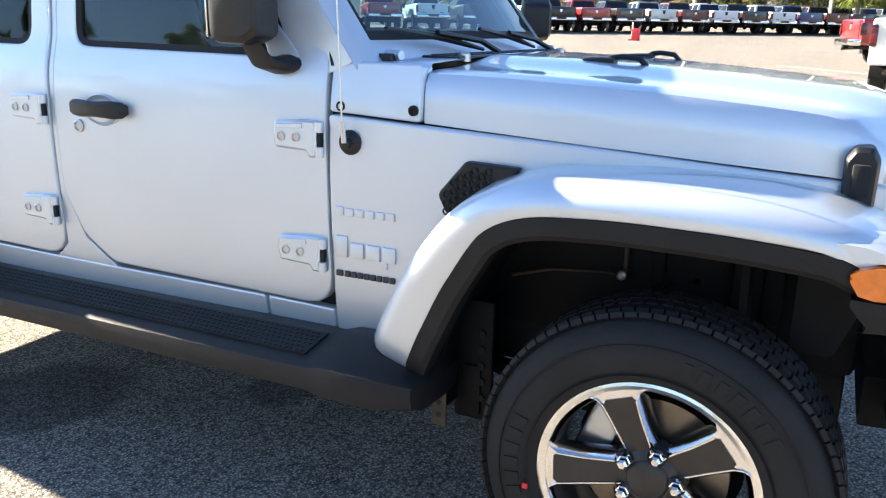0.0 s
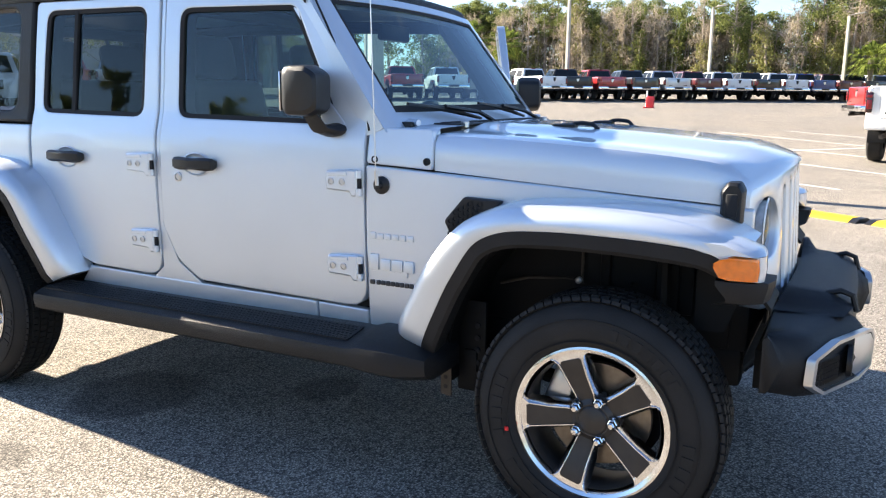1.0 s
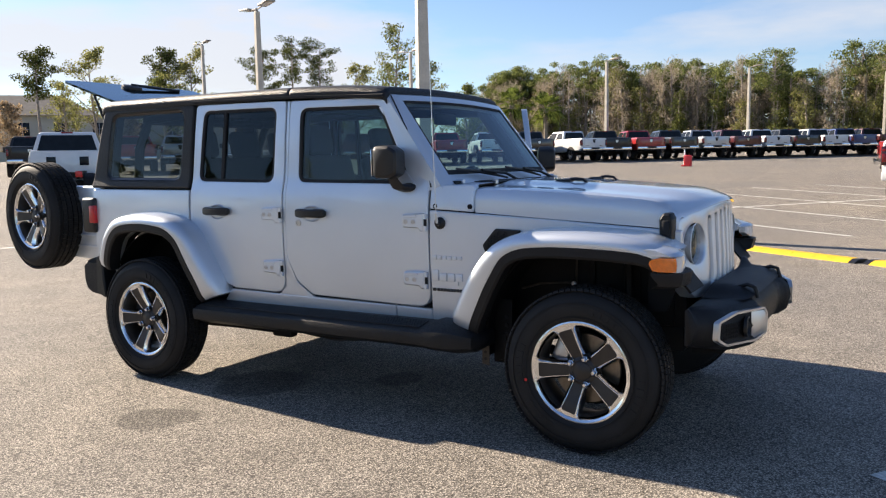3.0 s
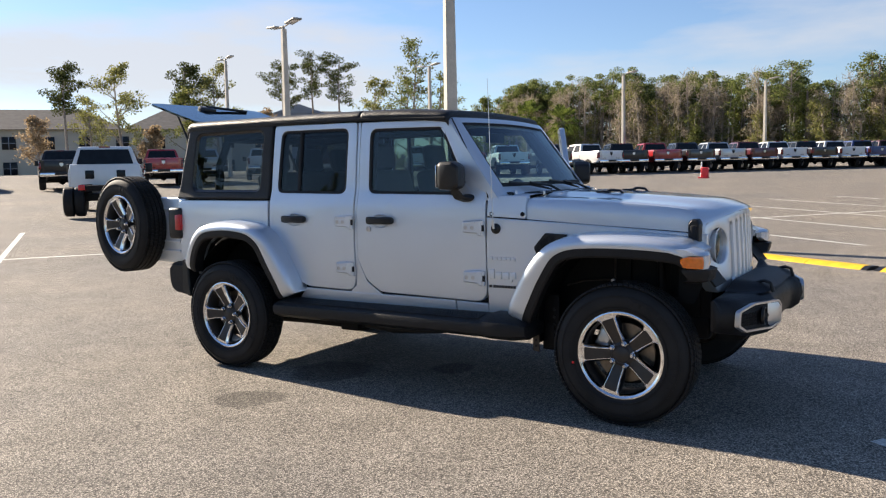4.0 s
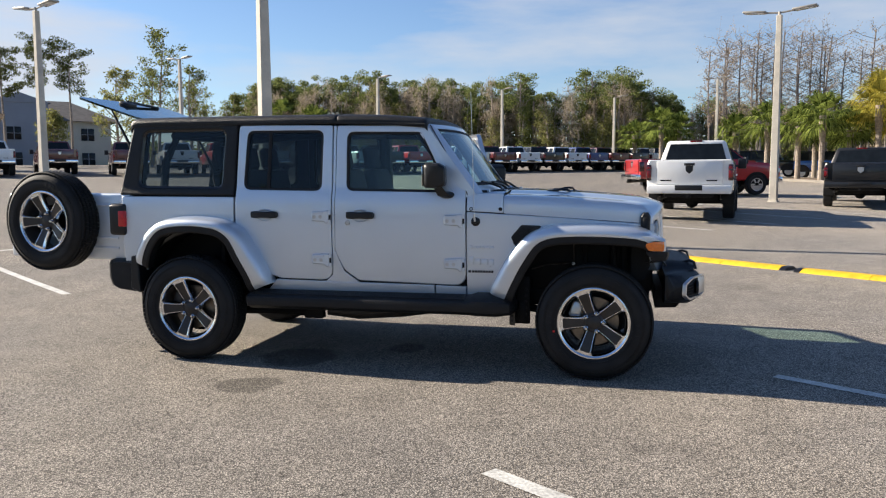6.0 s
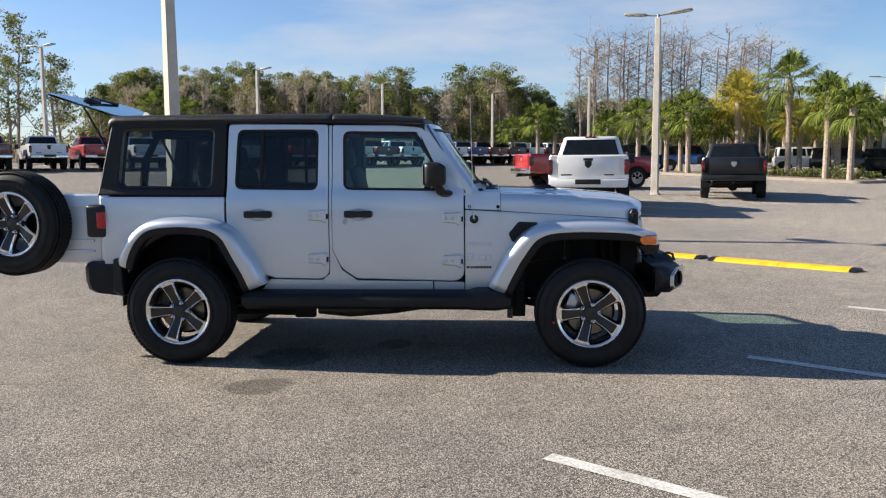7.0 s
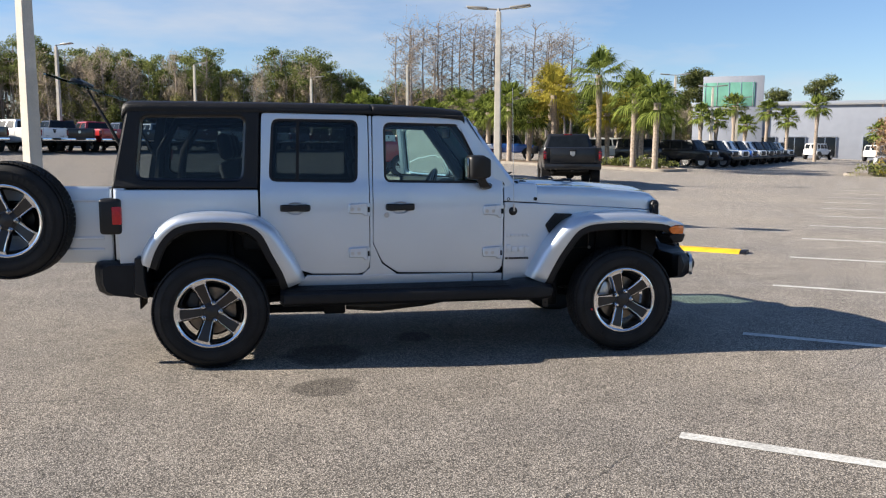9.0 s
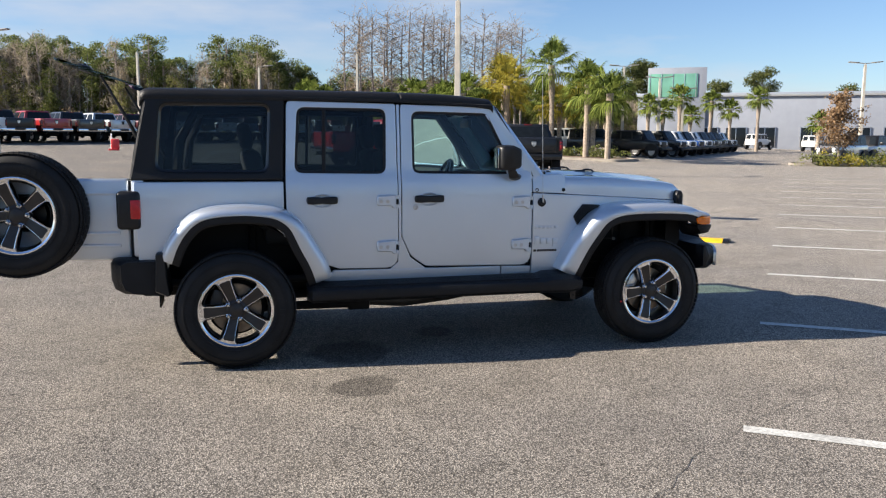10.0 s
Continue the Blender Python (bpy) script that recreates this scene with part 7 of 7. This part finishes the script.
# undergrowth
for k in range(380):
    x = rng.uniform(-66, 62)
    y = (interp(x, edge) if x > -52 else 99 - 1.7 * (-52 - x)) + rng.uniform(-3.0, 3)
    z = ground_height(x, y)
    kind = rng.choice(["olive", "brown", "green", "green", "brown"])
    for _ in range(4):
        tuft(kind, (x + rng.normal(0, 0.6), y + rng.normal(0, 0.6), z + rng.uniform(0.2, 2.2)), rng.uniform(0.3, 0.6))
tagged(part("woods_trunks", fix(trunk_bm), BARK), "grey trunks of a pine and oak wood behind the lot", "woods", kind="stuff")
for nm, (cs, sp, lf) in crowns.items():
    v, f = leaf_mesh(cs, sp, 30, 0.36, 0.9, 0.06, 0.9) if nm == "twig" else leaf_mesh(cs, sp, 200 if nm == "pine" else 84, 0.095, 0.55 if nm == "pine" else 0.72)
    tagged(raw(f"woods_{nm}", v, f, lf), f"{nm} foliage of the wood behind the lot", "woods", kind="stuff")
depth = {"pine": [], "olive": [], "brown": []}
for k in range(1350):
    x = rng.uniform(-74, 66)
    y = (interp(x, edge) if x > -52 else 99 - 1.7 * (-52 - x)) + rng.uniform(4, 13)
    top = 6.2 * wood_scale(x) if x > -55 else 3.0
    u = rng.uniform(0, 1)
    depth["pine" if u > 0.5 else rng.choice(["olive", "olive", "brown"])].append((x, y, ground_height(x, y) + top * u))
for nm, lf in (("pine", LEAF_PINE), ("olive", LEAF_OLIVE), ("brown", LEAF_TWIG)):
    v, f = leaf_mesh(depth[nm], 0.85, 74, 0.2)
    tagged(raw(f"deep_woods_{nm}", v, f, lf), f"{nm} foliage deep in the wood", "woods", kind="stuff")

# the tree belt on the near side of the lot, which the car's glass and paint mirror
for x, y, h in ((-27.0, -35.0, 9.0), (-35.0, -31.0, 9.5), (-20.0, -41.0, 9.0), (-44.0, -30.0, 10.0), (-6.0, -44.0, 8.0)):
    tree(x, y, h, "pine", LEAF_PINE, 46, 0.12, 0.3, "roadside pine on the near edge of the lot", "pine_tree", 0.16)
for k in range(16):
    tree(-34 + 5.2 * k + rng.uniform(-1.5, 1.5), -34 - rng.uniform(0, 9), rng.uniform(3.8, 6.0), "pine" if k % 3 else "leafy", LEAF_PINE if k % 3 else LEAF_GREEN, 36 if k % 3 else 14, 0.13, 0.34, "roadside pine on the near edge of the lot", "pine_tree", 0.16)
for x, y, h in ((-48.0, -38.0, 9.0), (-39.0, -41.0, 8.5), (-31.5, -42.0, 9.5), (-24.0, -37.0, 7.6), (-16.0, -40.0, 8.0), (-11.0, -38.0, 6.8)):
    tree(x, y, h, "pine", LEAF_PINE, 90, 0.1, 0.42, "roadside pine on the near edge of the lot", "pine_tree", 0.16)
for x, y, h in ((-43.0, -35.0, 6.4), (-29.0, -37.0, 5.6), (-21.5, -35.0, 5.2)):
    tree(x, y, h, "leafy", LEAF_GREEN, 30, 0.12, 0.34, "broad green tree on the near edge of the lot", "broadleaf_tree", 0.16)
cs = [(rng.uniform(-60, 60), -42 - rng.uniform(0, 4), rng.uniform(0.2, 2.0)) for _ in range(420)]
v, f = leaf_mesh(cs, 0.8, 22, 0.3)
tagged(raw("near_thicket", v, f, LEAF_GREEN), "green thicket along the near edge of the lot", "woods", kind="stuff")


def palm(x, y, h, label, lf=None, skirt=False):
    """A cabbage palm: booted trunk and fan fronds of many narrow blades."""
    t = thing("palm_tree", label, "palm tree", "palms along the planting strip", at=on_ground(x, y))
    bm = B()
    n = 12
    bend = rng.normal(0, 0.02, 2)
    tube(bm, [(bend[0] * h * u * u, bend[1] * h * u * u, h * u - 0.1) for u in np.linspace(0, 1, n)], [0.17 - 0.03 * u + 0.012 * (i % 2) + (0.06 if u > 0.72 else 0) for i, u in enumerate(np.linspace(0, 1, n))], 10)
    part("trunk", bm, PALM_BARK, t)
    top = Vector((bend[0] * h, bend[1] * h, h - 0.1))
    verts, faces, dead_v, dead_f = [], [], [], []
    size = min(1.2, 0.62 + 0.095 * h) * (0.72 if x > 33 else 1.0)
    for k in range(36):
        a = k * 2.39996 + rng.uniform(-0.2, 0.2)
        el = radians(86 - 126 * (k / 35) ** 0.85 + rng.uniform(-9, 9))
        d = Vector((math.cos(a) * math.cos(el), math.sin(a) * math.cos(el), math.sin(el)))
        side = Vector((-math.sin(a), math.cos(a), 0))
        up = side.cross(d) * -1
        reach = rng.uniform(0.62, 1.1) * size
        hub = top + d * reach + Vector((0, 0, -0.10 * reach))
        V, F = (dead_v, dead_f) if (skirt and k > 33) else (verts, faces)
        i0 = len(V)
        V += [top + side * 0.02, top - side * 0.02, hub - side * 0.015, hub + side * 0.015]
        F.append((i0, i0 + 1, i0 + 2, i0 + 3))
        for j in range(19):
            b = radians(-74 + 148 * j / 18)
            ln = (1.22 - 0.42 * abs(b) / 1.2) * rng.uniform(0.85, 1.1) * size
            bd = (d * math.cos(b) + side * math.sin(b) + up * 0.12).normalized()
            mid = hub + bd * ln * 0.55
            tip = hub + bd * ln + Vector((0, 0, -rng.uniform(0.3, 0.6) * ln))
            ww = (bd.cross(up)).normalized() * 0.036
            i0 = len(V)
            V += [hub, mid + ww, tip, mid - ww]
            F.append((i0, i0 + 1, i0 + 2, i0 + 3))
    raw("crown", verts, faces, lf or FROND, t)
    if dead_v:
        raw("dead_fronds", dead_v, dead_f, LEAF_BROWN, t, "drooping dead fronds")
    return t


for x, y, h, lf in ((14.3, 44.9, 4.0, None), (13.5, 47.5, 3.4, None), (18.9, 50.8, 5.6, LEAF_GOLD), (17.4, 45.2, 4.6, LEAF_GOLD), (19.8, 43.2, 5.9, None), (21.5, 46.0, 3.6, LEAF_GOLD), (20.6, 39.6, 4.6, None), (21.0, 37.4, 4.0, None), (16.2, 46.8, 3.2, None), (22.6, 43.0, 3.4, None), (23.8, 46.5, 4.2, LEAF_GOLD), (12.0, 49.5, 3.8, None), (26.0, 52.5, 4.6, None), (30.5, 56.5, 4.2, None), (25.0, 50.0, 3.6, None), (28.0, 54.0, 3.8, None), (18.0, 53.0, 3.6, None), (20.5, 54.0, 4.2, LEAF_GOLD), (22.8, 51.5, 3.8, None), (24.0, 56.0, 4.4, None), (15.2, 51.0, 3.4, None), (27.0, 58.0, 4.0, None), (32.5, 62.0, 3.8, None), (10.5, 53.0, 3.2, None),
                    (35.6, 59.8, 4.2, None), (38.0, 61.5, 3.8, None), (40.5, 62.8, 5.2, None), (43.5, 66.0, 3.6, None), (48.2, 69.9, 5.2, None), (49.9, 68.8, 4.4, None), (52.1, 67.3, 5.6, None), (45.5, 50.0, 3.0, None), (-27.0, 61.0, 4.6, None), (-24.5, 63.0, 4.2, None), (5.9, 63.3, 4.0, None), (7.4, 64.4, 3.6, None), (3.8, 66.5, 3.2, None)):
    palm(x, y, h, "cabbage palm with rough trunk and fan fronds" if lf is None else "cabbage palm with yellowed fan fronds", lf)


def shrub(x, y, s, lf, label):
    t = thing("shrub", label, "shrub", at=on_ground(x, y))
    cs = [(rng.normal(0, 0.4 * s), rng.normal(0, 0.4 * s), abs(rng.normal(0.28, 0.18)) * s) for _ in range(22)]
    v, f = leaf_mesh(cs, 0.16 * s, 26, 0.07)
    raw("foliage", v, f, lf, t)
    bm = B()
    for c in cs[:8]:
        tube(bm, [(0, 0, -0.05), c], [0.014, 0.005], 3)
    part("stems", bm, TWIG, t)


for x, y, s in ((20.4, 42.0, 1.2), (21.6, 41.0, 1.3), (19.5, 43.5, 1.0), (22.5, 40.0, 1.0)):
    shrub(x, y, s, LEAF_GREEN, "low dark green shrub by the palms")
for k in range(7):
    shrub(33.0 + 1.2 * k, 34.2 - 0.5 * k, 1.3, LEAF_GOLD if k % 2 else LEAF_GREEN, "low yellow-green hedge shrub on an island")


def island(pts, label):
    """A kerbed planting bed."""
    ol = rounded([Vector(p) for p in pts], 0.6, 5)
    ins = inset(ol, 0.15)
    bm = B()
    rings(bm, [[on_ground(p.x, p.y, -0.05) for p in ol], [on_ground(p.x, p.y, 0.13) for p in ol], [on_ground(p.x, p.y, 0.15) for p in inset(ol, 0.03)], [on_ground(p.x, p.y, 0.15) for p in ins], [on_ground(p.x, p.y, 0.10) for p in ins]], cap0=False, cap1=False)
    k = tagged(part("kerb", fix(bm), KERB), label, "kerb", kind="structure")
    bm = B()
    bm.faces.new([bm.verts.new(on_ground(p.x, p.y, 0.11)) for p in ins])
    part("bed_soil", fix(bm), MULCH, k)


MULCH = material("brown_mulch", (0.17, 0.12, 0.08), rough=0.95, var=0.4, scale=3, fine=0.3, bscale=40, bump=0.6)
island([(12.0, 46.5), (21.0, 36.0), (23.2, 37.6), (23.5, 42.0), (19.0, 47.0), (13.5, 49.5)], "weathered concrete kerb round a palm bed")
island([(31.6, 35.2), (40.5, 30.8), (41.5, 32.8), (33.0, 37.0)], "weathered concrete kerb round a hedge bed")


# ---- buildings ----
def wall_box(name, parent, c, s, mat, rot=0.0, bevel=0.03):
    bm = B()
    box(bm, c, s, bevel)
    return part(name, bm, mat, parent)


dealer = thing("showroom_building", "long white flat-roofed showroom building with a raised green-glazed tower", "building", at=on_ground(67.5, 84.0), turn=-31)
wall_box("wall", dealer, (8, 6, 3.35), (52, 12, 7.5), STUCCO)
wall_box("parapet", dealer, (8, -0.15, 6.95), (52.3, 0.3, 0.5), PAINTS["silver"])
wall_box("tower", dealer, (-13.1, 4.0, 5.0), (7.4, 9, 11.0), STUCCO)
for z in (8.05,):
    wall_box("tower_glazing", dealer, (-13.6, -0.56, 8.2), (6.2, 0.1, 3.0), GREEN_GLASS)
for k in range(5):
    wall_box("glazing_bar", dealer, (-16.5 + k * 1.45, -0.62, 8.2), (0.07, 0.06, 3.0), SATIN, bevel=0.01)
for k, x in enumerate((-9, -5.5, -2, 3.5, 9, 13, 18, 24, 29)):
    w = part("window", box(B(), (x, -0.06, 1.5), (2.4, 0.14, 2.4), 0.02), WINDOW_DARK, dealer)
    bm = B()
    for dx in (-1.25, 0, 1.25):
        box(bm, (x + dx, -0.1, 1.5), (0.08, 0.1, 2.5), 0.01)
    box(bm, (x, -0.1, 2.75), (2.6, 0.12, 0.1), 0.01)
    part("window_frame", bm, SATIN, w)

apart = thing("apartment_building", "tan apartment building with hipped shingle roofs behind trees", "building", at=on_ground(-66.5, 55.5, -0.6), turn=50)
apart.scale = (1, 1, 0.86)
wall_box("wall", apart, (0, 4, 2.4), (44, 10, 7.6), TAN_STUCCO)
for cx, w in ((-14, 16), (2, 14), (16, 13)):
    bm = B()
    rings(bm, [[(cx - w / 2 - 0.6, -1.6, 6.2), (cx + w / 2 + 0.6, -1.6, 6.2), (cx + w / 2 + 0.6, 9.6, 6.2), (cx - w / 2 - 0.6, 9.6, 6.2)], [(cx - w / 2 + 3.6, 3.9, 9.0), (cx + w / 2 - 3.6, 3.9, 9.0), (cx + w / 2 - 3.6, 4.1, 9.0), (cx - w / 2 + 3.6, 4.1, 9.0)]])
    part("roof", fix(bm), ROOF_TILE, apart, "grey-brown hipped roof", smooth=0)
gab = part("gable", box(B(), (13, -1.4, 3.9), (5.4, 1.0, 8.6), 0.03), STUCCO, apart, "white gabled bay")
bm = B()
rings(bm, [[(10.0, -2.0, 8.2), (16.0, -2.0, 8.2), (13.0, -2.0, 9.4)], [(10.0, 2.0, 8.2), (16.0, 2.0, 8.2), (13.0, 2.0, 9.4)]])
part("gable_roof", fix(bm), STUCCO, apart, smooth=0)
for k in range(12):
    for z in (1.6, 4.6):
        x = -20 + k * 3.6
        wy = -1.93 if 10.3 < x < 15.7 else -1.03
        w = part("window", box(B(), (x, wy, z), (1.3, 0.1, 1.5), 0.02), WINDOW_DARK, apart)
        bm = B()
        box(bm, (x, wy - 0.04, z), (0.07, 0.06, 1.5), 0.01)
        box(bm, (x, wy - 0.04, z), (1.3, 0.06, 0.06), 0.01)
        part("window_bar", bm, STUCCO, w)


# ---- barrier and humps ----
bar = thing("traffic_barrel", "red plastic traffic marker standing on the lot", "traffic cone", at=on_ground(-6.3, 39.4))
bar.scale = (0.66, 0.66, 0.66)
bm = B()
box(bm, (0, 0, 0.06), (0.75, 0.6, 0.12), 0.03)
part("base", bm, CONE_RED, bar)
bm = B()
box(bm, (0.1, 0, 0.5), (0.6, 0.42, 0.8), 0.08)
part("body", bm, CONE_RED, bar)
bm = B()
tube(bm, [(-0.16, 0, 0.1), (-0.16, 0, 1.35)], [0.09, 0.05], 10)
part("marker_post", bm, WHITE_CARD, bar)


def hump(p0, p1):
    """A yellow rubber speed hump with black end cap and bolts."""
    p0, p1 = Vector(p0), Vector(p1)
    d = (p1 - p0).normalized()
    n = Vector((-d.y, d.x))
    h = thing("speed_hump", "yellow rubber speed hump bolted to the asphalt", "speed hump", "speed humps")

    def loft(a, b, mat, nm, k=8):
        bm = B()
        loops = []
        for i in range(k + 1):
            p = a.lerp(b, i / k)
            loops.append([on_ground(p.x + n.x * w, p.y + n.y * w, z) for w, z in ((-0.17, -0.01), (-0.15, 0.012), (-0.07, 0.05), (0.07, 0.05), (0.15, 0.012), (0.17, -0.01))])
        rings(bm, loops)
        return part(nm, fix(bm), mat, h)
    L = (p1 - p0).length
    m = max(1, round(L / 0.9))
    for k in range(m):
        loft(p0 + d * (L * k / m + 0.004), p0 + d * (L * (k + 1) / m - 0.004), YELLOW, "hump_block", 2)
    for a, b in ((p0 - d * 0.09, p0), (p1, p1 + d * 0.09)):
        loft(a, b, BLACK_PLASTIC, "end_cap", 1)


hump((2.2, 8.0), (3.7, 7.05))
hump((3.95, 6.95), (5.40, 5.75))
hump((5.62, 5.5), (7.05, 4.32))
